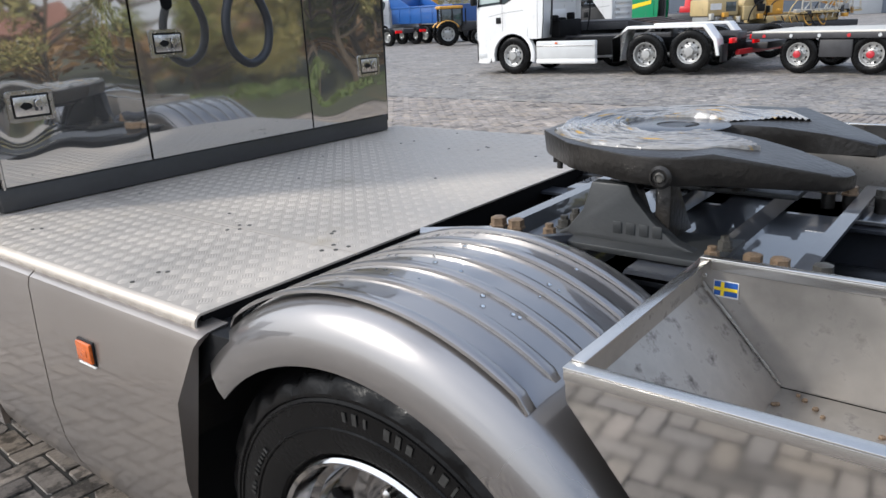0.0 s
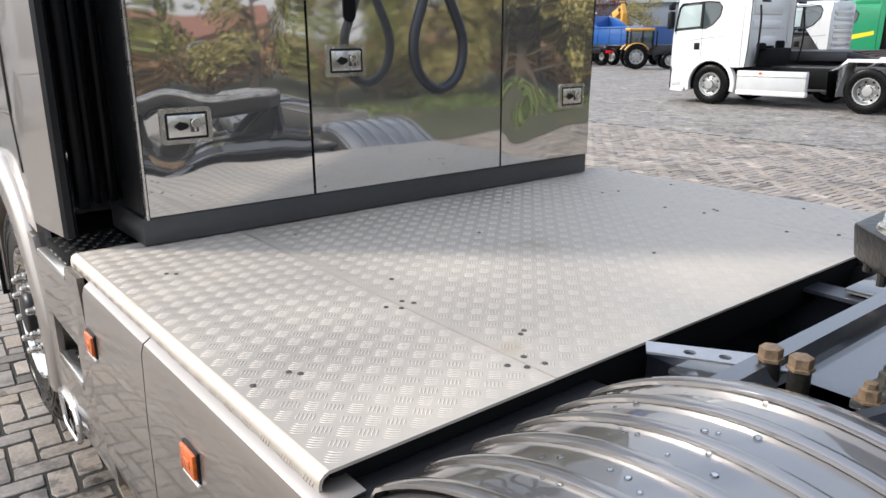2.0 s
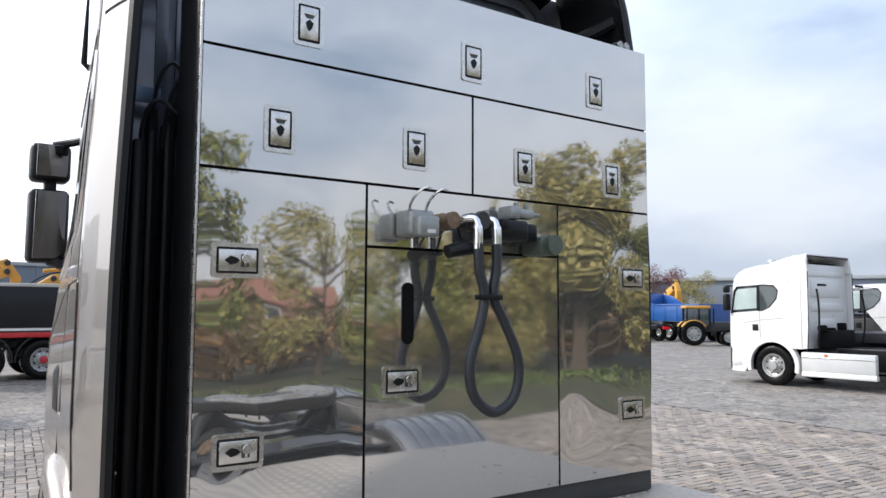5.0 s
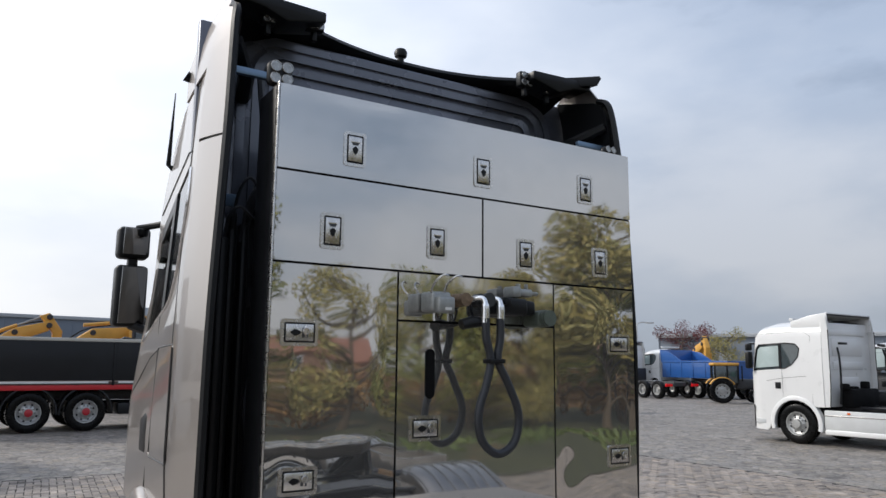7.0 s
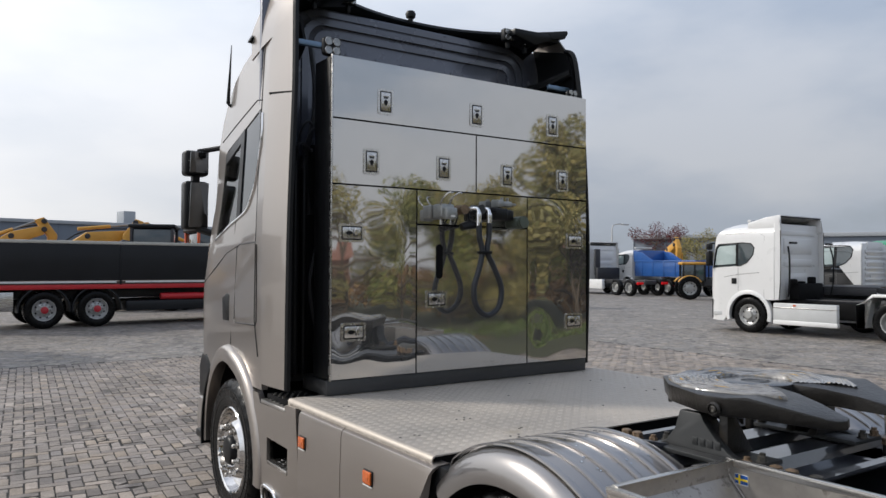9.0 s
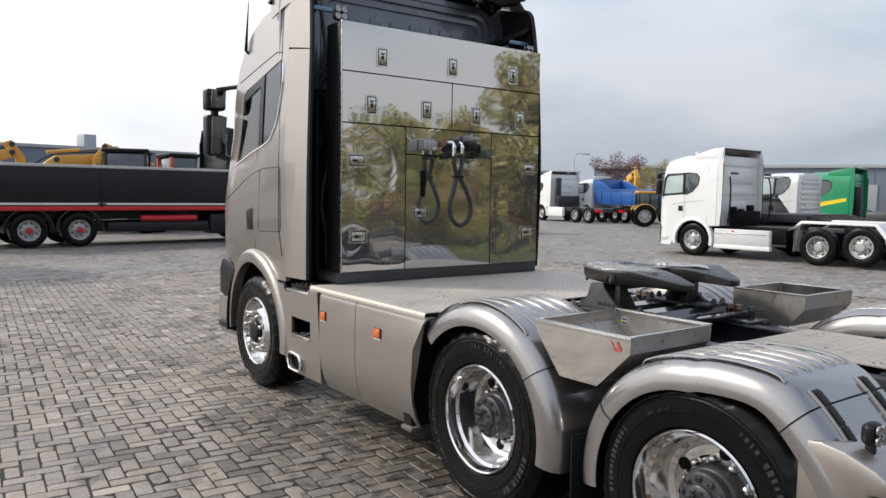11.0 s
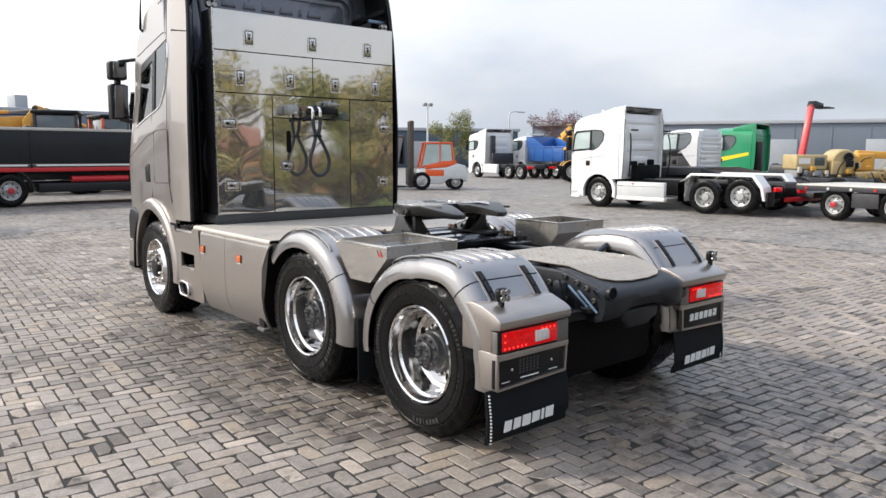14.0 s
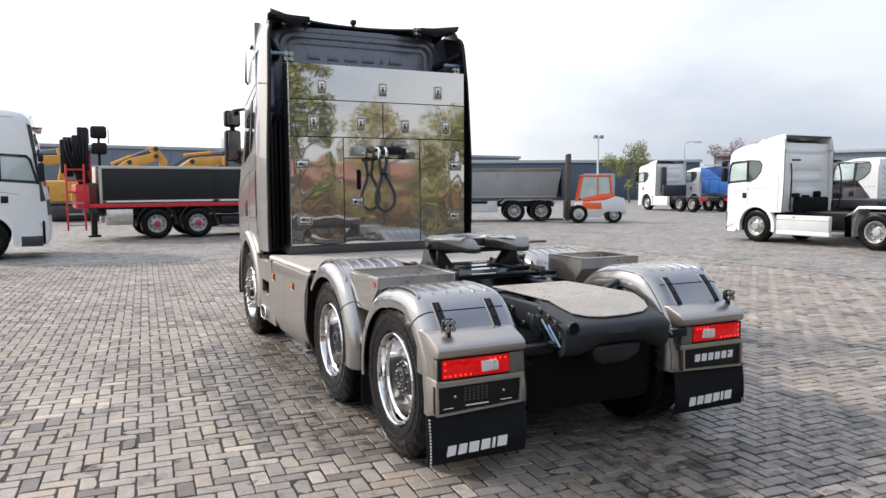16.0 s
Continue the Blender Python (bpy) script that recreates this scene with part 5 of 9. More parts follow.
G = 0.005
d_top = door(-1.009, 1.032, 2.672, 3.036, 0.0011, 1)
for x in (-0.66, 0.03, 0.70):
    latch(d_top, x, 2.80, True)
d_l = door(-1.009, 0.030 - G, 2.283, 2.672 - 2 * G, 0.0012, 2)
for x in (-0.755, -0.23):
    latch(d_l, x, 2.425, True)
d_r = door(0.030 + G, 1.032, 2.283, 2.672 - 2 * G, 0.0012, 3)
for x in (0.29, 0.795):
    latch(d_r, x, 2.412, True)
d_a = door(-1.009, -0.430 - G, 1.128, 2.283 - 2 * G, 0.0036, 14)
latch(d_a, -0.885, 1.99, False)
latch(d_a, -0.868, 1.402, False)
d_b = door(-0.430 + G, 0.470 - G, 1.128, 2.052, 0.0011, 5, M_SATIN)
latch(d_b, -0.282, 1.585, False)
part("slot", prism(bmesh.new(), [(p - CX, q - 1.031) for p, q in rounded(-0.284, -0.236, 1.715, 1.935, 0.0235, 5)], "y", 3.2262 - CY, 3.2292 - CY), M_DARK, d_b, "dark oval sight slot")
d_c = door(0.470 + G, 1.032, 1.128, 2.283 - 2 * G, 0.0034, 9)
latch(d_c, 0.918, 1.98, False)
latch(d_c, 0.905, 1.402, False)
panel = door(-0.430 + G, 0.470 - G, 2.052 + 2 * G, 2.283 - 2 * G, 0.0006, 7, M_SATIN, "service_panel")

# couplings and hose on the service panel
plug = thing("trailer_coupling_set", "row of trailer air and electric couplings on the steel panel", "coupling", (-0.24, 3.225, 2.10))


def cp(bm):
    """Moves world metres to the coupling set."""
    for v in bm.verts:
        v.co.x = 0.03 + (v.co.x - 0.085 - 0.03) * 0.80
        v.co.z = 2.15 + (v.co.z - 2.15) * 0.82
        v.co.y = 3.2275 - (3.2275 - v.co.y) * 1.25
        v.co -= Vector((-0.24, 3.225, 2.10))
    return bm


def cpw(bm):
    for v in bm.verts:
        v.co -= Vector((-0.24, 3.225, 2.10))
    return bm


M_ALUCAST = mat("cast_aluminium", (0.33, 0.34, 0.33), 0.42, 0.6, var=0.2, scale=25, bump=0.15, bump_scale=90)
M_GREENCAST = mat("dull_green_socket", (0.10, 0.12, 0.095), 0.5, 0.2, var=0.2, scale=25)
sock = part("socket_box", cp(bx(-0.325, -0.195, 3.135, 3.225, 2.085, 2.195, bevel=0.018, seg=3)), M_ALUCAST, plug, "grey cast socket with a hinged lid")
part("lid", cp(bx(-0.315, -0.205, 3.10, 3.14, 2.075, 2.165, bevel=0.014, seg=3)), M_ALUCAST, sock)
part("name_plate", cp(bx(-0.275, -0.235, 3.097, 3.101, 2.09, 2.105)), M_WHITEPLATE, sock)
for x in (-0.31, -0.225):
    part("wire_handle", cp(tube(bmesh.new(), spline([(x, 3.16, 2.17), (x - 0.02, 3.13, 2.215), (x - 0.012, 3.10, 2.255), (x + 0.012, 3.085, 2.275), (x + 0.035, 3.08, 2.27)], 5), 0.0055, 6)), M_LATCH, sock)
for x, y1, r in ((-0.125, 3.11, 0.032), (-0.01, 3.07, 0.034)):
    bm = bmesh.new()
    revolve(bm, [(0, 0), (0, r * 1.15), (0.02, r * 1.15), (0.022, r * 0.85), (0.05, r * 0.85), (0.053, r * 1.2), (0.085, r * 1.2), (0.09, r), (0.10, r * 0.8), (0.10, 0)], 20, "y", (x, y1, 2.155))
    box(bm, x - 0.02, x + 0.02, y1 + 0.08, 3.226, 2.135, 2.175, bevel=0.006)
    part("quick_coupler", cp(bm), M_BOLT if x < -0.1 else M_PEDESTAL, plug, "worn hydraulic quick coupler")
bm = bmesh.new()
box(bm, 0.10, 0.33, 3.12, 3.22, 2.085, 2.185, bevel=0.02, seg=3)
box(bm, 0.30, 0.40, 3.13, 3.22, 2.09, 2.175, bevel=0.02, seg=3)
part("plug_body", cp(bm), M_BLACK, plug, "black electric plug body")
part("yoke", cp(bx(0.14, 0.19, 3.108, 3.122, 2.14, 2.18, bevel=0.004)), M_BLACK, plug)
bm = bmesh.new()
box(bm, 0.24, 0.30, 3.14, 3.21, 2.19, 2.255, bevel=0.01)
box(bm, 0.30, 0.40, 3.15, 3.20, 2.20, 2.245, bevel=0.01)
tube(bm, [(0.40, 3.17, 2.222), (0.45, 3.17, 2.222)], 0.012)
tube(bm, [(0.31, 3.17, 2.24), (0.31, 3.17, 2.275)], 0.012)
tube(bm, [(0.37, 3.17, 2.24), (0.37, 3.17, 2.275)], 0.010)
part("air_head", cp(bm), M_ALUCAST, plug, "grey cast air coupling head")
bm = bmesh.new()
disc(bm, (0.46, 3.11, 2.075), "y", 0.05, 0.115, 20, 0.01)
box(bm, 0.405, 0.47, 3.125, 3.222, 2.03, 2.115, bevel=0.012)
part("round_socket", cp(bm), M_GREENCAST, plug, "dull green round socket with a cap")
part("cap", cp(disc(bmesh.new(), (0.46, 3.095, 2.075), "y", 0.047, 0.018, 20, 0.006)), M_GREENCAST, plug)
for x in (-0.105, -0.022):          # bright elbow fittings
    part("elbow", cpw(tube(bmesh.new(), spline([(x - 0.03, 3.12, 2.15), (x - 0.02, 3.06, 2.16), (x, 3.03, 2.155), (x + 0.004, 3.022, 2.12), (x + 0.004, 3.022, 2.05)], 5), [0.013] * 14 + [0.018] * 7, 10)), M_CHROME, plug, "bright elbow fitting")
part("dust_cap_strap", cp(tube(bmesh.new(), spline([(-0.06, 3.15, 2.135), (-0.075, 3.12, 2.07), (-0.03, 3.10, 2.03), (0.02, 3.12, 2.06), (0.015, 3.15, 2.12)], 5), 0.006, 6)), M_BLACK, plug)
bm = bmesh.new()
tube(bm, [(-0.13, 3.14, 2.02), (-0.08, 3.12, 2.035), (-0.045, 3.11, 2.035), (0.01, 3.12, 2.03), (0.03, 3.13, 2.045)], [0.03, 0.034, 0.03, 0.014, 0.02], 12)
part("dust_cap", cp(bm), M_BLACK, plug, "black rubber dust cap on a strap")
hose = [(-0.10, 3.022, 2.07), (-0.097, 3.02, 1.98), (-0.078, 3.015, 1.885), (-0.105, 3.01, 1.78), (-0.148, 3.005, 1.66), (-0.135, 3.0, 1.548), (-0.05, 3.0, 1.487), (0.04, 3.0, 1.535), (0.066, 3.005, 1.655), (0.01, 3.01, 1.79), (-0.038, 3.015, 1.885), (-0.022, 3.02, 1.98), (-0.018, 3.022, 2.07)]
part("hose", cpw(tube(bmesh.new(), spline(hose, 8), 0.0185, 12)), M_HOSE, plug, "looped black hydraulic hose")
part("hose_tie", cpw(bx(-0.10, -0.018, 2.985, 3.045, 1.872, 1.892, bevel=0.004)), M_BLACK, plug)

# ---- fifth wheel coupling ----
FX, FY, FZ = 0.032, 1.105, 1.060
TOP = 0.248
fw = thing("fifth_wheel_coupling", "greasy cast iron fifth wheel coupling on the truck frame", "coupling", (FX, FY, FZ))
half = [(0.0, 0.425), (0.20, 0.415), (0.225, 0.395), (0.375, 0.245), (0.392, 0.215), (0.478, 0.02), (0.480, -0.03), (0.465, -0.10), (0.300, -0.385), (0.268, -0.412), (0.220, -0.422), (0.175, -0.405), (0.135, -0.28), (0.060, -0.06), (0.052, 0.0), (0.035, 0.045), (0.0, 0.062)]
OUT = half + [(-x, y) for x, y in half[-2:0:-1]]
RAMP = -0.16          # the plate is level in front of this line, its two horns drop behind it


def plate_drop(y):
    return 0.062 * max(0.0, (RAMP - y) / 0.29)


bm = bmesh.new()
top = [bm.verts.new((x, y, TOP)) for x, y in OUT]
bm.faces.new(top)
bmesh.ops.bisect_plane(bm, geom=bm.verts[:] + bm.edges[:] + bm.faces[:], plane_co=(0, RAMP, 0), plane_no=(0, 1, 0))
bmesh.ops.triangulate(bm, faces=[f for f in bm.faces if len(f.verts) > 4])
r = bmesh.ops.extrude_face_region(bm, geom=bm.faces[:])
for v in [g for g in r["geom"] if isinstance(g, bmesh.types.BMVert)]:
    v.co.z -= 0.072 - 0.040 * min(1.0, max(0.0, (RAMP - v.co.y) / 0.29))
    k = 1.0 if v.co.y < 0.1 else 0.985
    v.co.x *= 0.975 if abs(v.co.x) > 0.1 else 1.0
    v.co.y *= k
for v in bm.verts:
    v.co.z -= plate_drop(v.co.y)
bmesh.ops.bevel(bm, geom=[e for e in bm.edges if len(e.link_faces) == 2 and e.calc_face_angle(0) > 0.6], offset=0.007, segments=2, profile=0.5, affect="EDGES", clamp_overlap=True)
fplate = part("plate", bm, M_CAST, fw, "thick cast plate with a rear slot", 28)
part("jaw", revolve(bmesh.new(), [(TOP - 0.05, 0.0), (TOP - 0.05, 0.145), (TOP + 0.0012, 0.145), (TOP + 0.0025, 0.142), (TOP + 0.0025, 0.06), (TOP - 0.02, 0.055), (TOP - 0.02, 0.0)], 40, "z", (0, 0.085, 0)), M_CASTWET, fplate, "worn smooth locking jaw")
for x, y, z, ax in ((-0.481, -0.06, TOP - 0.046, "x"), (0.481, -0.06, TOP - 0.046, "x")):          # bearing pins in the skirt
    sg = -1 if x < 0 else 1
    part("bearing_boss", disc(bmesh.new(), (x - sg * 0.012, y, z), ax, 0.021, sg * 0.016, 16, 0.005), M_CAST, fplate)
    part("bearing_pin", disc(bmesh.new(), (x + sg * 0.002, y, z), ax, 0.010, sg * 0.008, 8, 0.003), M_BOLTDARK, fplate)
for x, y in ((-0.18, 0.385), (-0.255, 0.33), (0.19, 0.385)):
    part("grease_lump", disc(bmesh.new(), (x, y, TOP - 0.10), "z", 0.009, 0.03, 8, 0.004), M_CAST, fplate)


def inside(pts, x, y):
    c = False
    for (x1, y1), (x2, y2) in zip(pts, pts[1:] + pts[:1]):
        if (y1 > y) != (y2 > y) and x < (x2 - x1) * (y - y1) / (y2 - y1) + x1:
            c = not c
    return c


# ridged grease, smeared in rings by the trailer's plate
bm = bmesh.new()
NA, NR = 260, 150
reaches = []
for i in range(NA + 1):
    a = radians(-50 + 280 * i / NA)
    d = (math.cos(a), math.sin(a))
    reach = 0.40
    while reach > 0.17 and not inside(OUT, d[0] * (reach + 0.012), 0.085 + d[1] * (reach + 0.012)):
        reach -= 0.002
    reaches.append(reach)
rings = []
for i in range(NA + 1):
    a = radians(-50 + 280 * i / NA)
    d = (math.cos(a), math.sin(a))
    near = reaches[max(0, i - 12):i + 13]
    reach = min(min(near) + 0.006, sum(near) / len(near)) - 0.012 * abs(noise.noise(Vector((d[0] * 4, d[1] * 4, 7))))
    start = 0.150 + 0.014 * noise.noise(Vector((d[0] * 3, d[1] * 3, 1.0)))
    row = []
    for j in range(NR + 1):
        rr_ = start + max(0.004, reach - start) * j / NR
        x, y = d[0] * rr_, 0.085 + d[1] * rr_
        edge = min(1.0, j / 3.0, (NR - j) / 2.0)
        wav = noise.noise(Vector((x * 4, y * 4, 1)))
        ridge = abs(math.sin(rr_ * 170 + 1.6 * math.sin(a * 1.5 + 0.6) + 2.4 * wav)) ** 1.5
        fine_ = abs(math.sin(rr_ * 430 + 3.0 * noise.noise(Vector((x * 7, y * 7, 9)))))
        patch = 0.6 + 0.9 * noise.noise(Vector((x * 6.5, y * 6.5, 2)))
        h = 0.002 + (0.0100 * ridge + 0.0022 * fine_) * max(0.10, patch) + 0.004 * max(0.0, noise.noise(Vector((x * 30, y * 30, 5))))
        row.append(bm.verts.new((x, y, TOP - plate_drop(y) + 0.0005 + max(0.0006, h) * edge)))
    rings.append(row)
for a, b in zip(rings, rings[1:]):
    for j in range(NR):
        bm.faces.new((a[j], a[j + 1], b[j + 1], b[j]))
part("grease_film", bm, M_GREASE, fw, "ridged grey and ochre grease on the plate", 60)
for s in (-1, 1):
    tz = [(-0.13, 0.0), (0.245, 0.0), (0.245, 0.012), (0.215, 0.028), (0.17, 0.085), (0.145, 0.162), (0.045, 0.162), (0.03, 0.13), (-0.02, 0.075), (-0.08, 0.028), (-0.13, 0.012)]
    p = part("pedestal", prism(bmesh.new(), tz, "x", s * 0.385, s * 0.425, bevel=0.006), M_PEDESTAL, fw, "grey trapezoid bearing bracket")
    part("foot", bx(min(s * 0.26, s * 0.48), max(s * 0.26, s * 0.48), -0.20, 0.27, -0.006, 0.012, bevel=0.004), M_PEDESTAL, p)
    bm = bmesh.new()
    prism(bm, [(s * 0.385, 0.012), (s * 0.22, 0.012), (s * 0.24, 0.035), (s * 0.335, 0.162), (s * 0.385, 0.162)], "y", 0.05, 0.09, bevel=0.005)
    prism(bm, [(s * 0.385, 0.012), (s * 0.22, 0.012), (s * 0.24, 0.035), (s * 0.335, 0.162), (s * 0.385, 0.162)], "y", -0.05, -0.01, bevel=0.005)
    part("web", bm, M_CAST, p)
    for k, (a, b) in enumerate(((-0.035, 0.030), (0.0, 0.030), (0.035, 0.030), (0.07, 0.030))):          # plain raised blocks where the maker's name is
        part("raised_block", bx(min(s * 0.4245, s * 0.428), max(s * 0.4245, s * 0.428), a - 0.012, a + 0.012, 0.035, 0.035 + b, bevel=0.0015), M_PEDESTAL, p)
    for x, y in ((0.465, 0.245), (0.375, 0.250), (0.30, 0.255), (0.455, -0.18), (0.36, -0.18)):
        b = bmesh.new()
        revolve(b, [(0.0, 0.024), (0.004, 0.024), (0.004, 0.0175), (0.022, 0.017), (0.024, 0.011), (0.034, 0.011), (0.036, 0)], 6, "z", (s * x, y, 0.012))
        part("bolt", b, M_BOLT if x > 0.4 else M_BOLTDARK, p)
part("handle", tube(bmesh.new(), spline([(0.30, 0.05, 0.17), (0.49, 0.06, 0.178), (0.62, 0.04, 0.19), (0.72, 0.02, 0.19), (0.74, 0.05, 0.19), (0.70, 0.075, 0.19), (0.60, 0.07, 0.19)], 5), 0.010, 6), M_BOLTDARK, fw, "dark release handle")
part("cross_beam", bx(-0.31, 0.31, 0.0, 0.12, 0.125, 0.160, bevel=0.012), M_CAST, fw)

# mounting plate with folded channels
bm = bmesh.new()
sec = [(-0.62, 0.985), (-0.56, 0.985), (-0.53, 0.945), (-0.30, 0.945), (-0.27, 0.99), (-0.10, 0.99), (-0.07, 0.945), (0.07, 0.945), (0.10, 0.99), (0.27, 0.99), (0.30, 0.945), (0.53, 0.945), (0.56, 0.985), (0.62, 0.985)]
loop = [(y, z) for y, z in sec] + [(y, z - 0.012) for y, z in sec[::-1]]
prism(bm, [(1.165 + y * 0.70, z + 0.060) for y, z in loop], "x", -0.52, 0.64)
part("mounting_plate", bm, M_MOUNT, truck, "dark painted folded mounting plate", 30)
part("side_angle", bx(-0.46, -0.30, 0.64, 1.72, 0.991, 1.005, bevel=0.003), M_MOUNT, truck)
part("side_angle", bx(0.34, 0.55, 0.64, 1.72, 0.991, 1.005, bevel=0.003), M_MOUNT, truck)
for x in (-0.36, 0.45):
    for y, m_ in ((1.56, M_BOLT), (1.50, M_BOLT), (0.85, M_BOLT), (0.79, M_BOLT), (0.70, M_BOLTDARK)):
        b = bmesh.new()
        revolve(b, [(0.0, 0.021), (0.048, 0.021)], 16, "z", (x, y, 1.005))
        c = part("bolt_sleeve", b, M_CAST, truck)
        b = bmesh.new()
        revolve(b, [(0.0, 0.026), (0.006, 0.026), (0.007, 0.023), (0.026, 0.0225), (0.029, 0.016), (0.029, 0)], 6, "z", (x, y, 1.053))
        part("frame_bolt", b, m_, truck, "large rusty frame bolt")
strap = part("perforated_strap", plate(bmesh.new(), [(-0.475, 1.765), (-0.43, 1.80), (-0.30, 1.60), (-0.30, 1.53), (-0.34, 1.53)], [[(cx + 0.013 * math.cos(radians(30 * q)), cy + 0.013 * math.sin(radians(30 * q))) for q in range(12)] for cx, cy in ((-0.41, 1.705), (-0.375, 1.645), (-0.34, 1.59))], 0.005, warp=lambda a, b, d: Vector((a, b, 1.027 + d))), M_GALV, truck, "zinc-plated strap with round holes")

# ---- stainless trays between the mudguards ----


def tray(side):
    """Open-topped wedge tray: plumb outer and inner walls, end walls that run down to a narrow floor between the wheels."""
    cx = side * 0.85
    t = thing("storage_tray", "open stainless steel tray between the mudguards, stained inside", "tray", (cx, 0.60, 0.865))

    def w(bm):
        for v in bm.verts:
            v.co -= Vector((cx, 0.60, 0.865))
        return bm
    xo, xi = (-1.172, -0.575) if side < 0 else (1.29, 0.70)
    y0, y1, zt = (0.300, 0.900, 1.120) if side < 0 else (0.495, 0.985, 1.148)
    f0, f1, fz = (0.50, 0.72, 0.872) if side < 0 else (0.60, 0.975, 0.95)
    lo, hi = min(xo, xi), max(xo, xi)
    skirt_ = [(y0, zt), (y1, zt), (y1 - 0.004, zt - (0.055 if side < 0 else 0.15)), (f1 + 0.01, fz - 0.006), (f0 - 0.01, fz - 0.006), (y0 + 0.004, zt - (0.075 if side < 0 else 0.085))]
    part("outer_wall", w(prism(bmesh.new(), skirt_, "x", xo, xo - side * 0.003)), M_STEELSHEET, t, "stainless outer wall tapering downward")
    part("outer_rim", w(bx(min(xo + side * 0.002, xo - side * 0.026), max(xo + side * 0.002, xo - side * 0.026), y0 - 0.002, y1 + 0.002, zt, zt + 0.0035, bevel=0.0015)), M_STEEL, t, "folded bright top edge")
    part("outer_fold", w(bx(min(xo + side * 0.0025, xo + side * 0.0005), max(xo + side * 0.0025, xo + side * 0.0005), y0, y1, zt - 0.018, zt, bevel=0.0006)), M_STEEL, t)
    k1, k0 = (0.055, 0.075) if side < 0 else (0.15, 0.085)
    for ya, yb, zk, sg in ((y1, f1, k1, 1), (y0, f0, k0, -1)):
        wall = [(ya, zt + 0.002), (ya - sg * 0.004, zt - zk), (yb, fz), (yb - sg * 0.004, fz), (ya - sg * 0.008, zt - zk), (ya - sg * 0.004, zt + 0.002)]
        part("end_wall", w(prism(bmesh.new(), wall, "x", lo + 0.004, hi - 0.004)), M_BINSIDE, t, "sloping end wall")
        part("end_rim", w(bx(lo + 0.026 if side < 0 else lo, hi if side < 0 else hi - 0.026, min(ya + sg * 0.002, ya - sg * 0.022), max(ya + sg * 0.002, ya - sg * 0.022), zt + 0.0024, zt + 0.0058, bevel=0.0015)), M_STEEL, t)
        part("weld_seam", w(tube(bmesh.new(), [(xi + side * 0.005, ya - sg * 0.010, zt - 0.045), (xi + side * 0.005, yb - sg * 0.004, fz + 0.006)], 0.0028, 5)), M_STEEL, t)
    part("inner_wall", w(prism(bmesh.new(), [(y0, zt + 0.002), (y1, zt + 0.002), (y1 - 0.006, zt - k1), (f1, fz), (f0, fz), (y0 + 0.006, zt - k0)], "x", xi, xi - side * 0.003)), M_BINSIDE, t, "stained inner wall")
    part("inner_rim", w(bx(min(xi + side * 0.004, xi - side * 0.016), max(xi + side * 0.004, xi - side * 0.016), y0, y1, zt + 0.0062, zt + 0.0098, bevel=0.0015)), M_STEEL, t)
    part("inner_fold", w(bx(min(xi, xi + side * 0.003), max(xi, xi + side * 0.003), y0 + 0.024, y1 - 0.024, zt - 0.016, zt + 0.006, bevel=0.001)), M_STEEL, t)
    part("tray_floor", w(bx(lo + 0.004, hi - 0.004, f0, f1, fz - 0.004, fz, bevel=0.001)), M_BINSIDE, t, "stained tray floor")
    r = random.Random(3)
    for k in range(14):
        bm = bmesh.new()
        disc(bm, (xi + side * r.uniform(0.02, 0.3), r.uniform(f0 + 0.01, f1 - 0.01), fz), "z", r.uniform(0.004, 0.007), 0.005, 6, 0.001)
        part("screw", w(bm), M_BOLT, t)
    for y, z in ((y1 - 0.012, zt - 0.03), (y1 - 0.015, zt - 0.062)):
        part("rivet", w(disc(bmesh.new(), (xi + side * 0.001, y, z), "x", 0.004, side * 0.003, 8, 0.001)), M_STEEL, t)
    return t


tr_l = tray(-1)
tray(1)
flag = thing("flag_sticker", "small blue and yellow cross flag sticker on the steel tray", "sticker", (-0.5765, 0.842, 1.066), -90.0)
part("backing", bx(-0.026, 0.026, -0.0010, -0.0004, -0.019, 0.018), M_WHITEPLATE, flag)
part("field", bx(-0.024, 0.024, -0.0020, -0.0012, -0.015, 0.016), M_BLUEFLAG, flag)
part("cross_bar", bx(-0.024, 0.024, -0.0030, -0.0022, -0.0035, 0.0035), M_YELLOWFLAG, flag)
part("cross_bar", bx(-0.010, -0.003, -0.0040, -0.0032, -0.015, 0.016), M_YELLOWFLAG, flag)
mark = thing("red_print", "faded red printed mark on the steel tray", "sticker", (-1.1746, 0.385, 1.072))
part("stroke", prism(bmesh.new(), [(0.0, -0.02), (0.03, 0.02), (0.024, 0.02), (-0.006, -0.02)], "x", -0.0008, 0.0), M_REDPRINT, mark)
part("stroke", prism(bmesh.new(), [(-0.012, -0.02), (-0.006, 0.02), (-0.012, 0.022), (-0.03, 0.0), (-0.034, -0.018)], "x", -0.0008, 0.0), M_REDPRINT, mark)
part("stroke", prism(bmesh.new(), [(-0.03, -0.022), (0.01, -0.022), (0.01, -0.018), (-0.03, -0.018)], "x", -0.0016, -0.0008), M_REDPRINT, mark)

# ---- rear lamp units and mudflaps ----


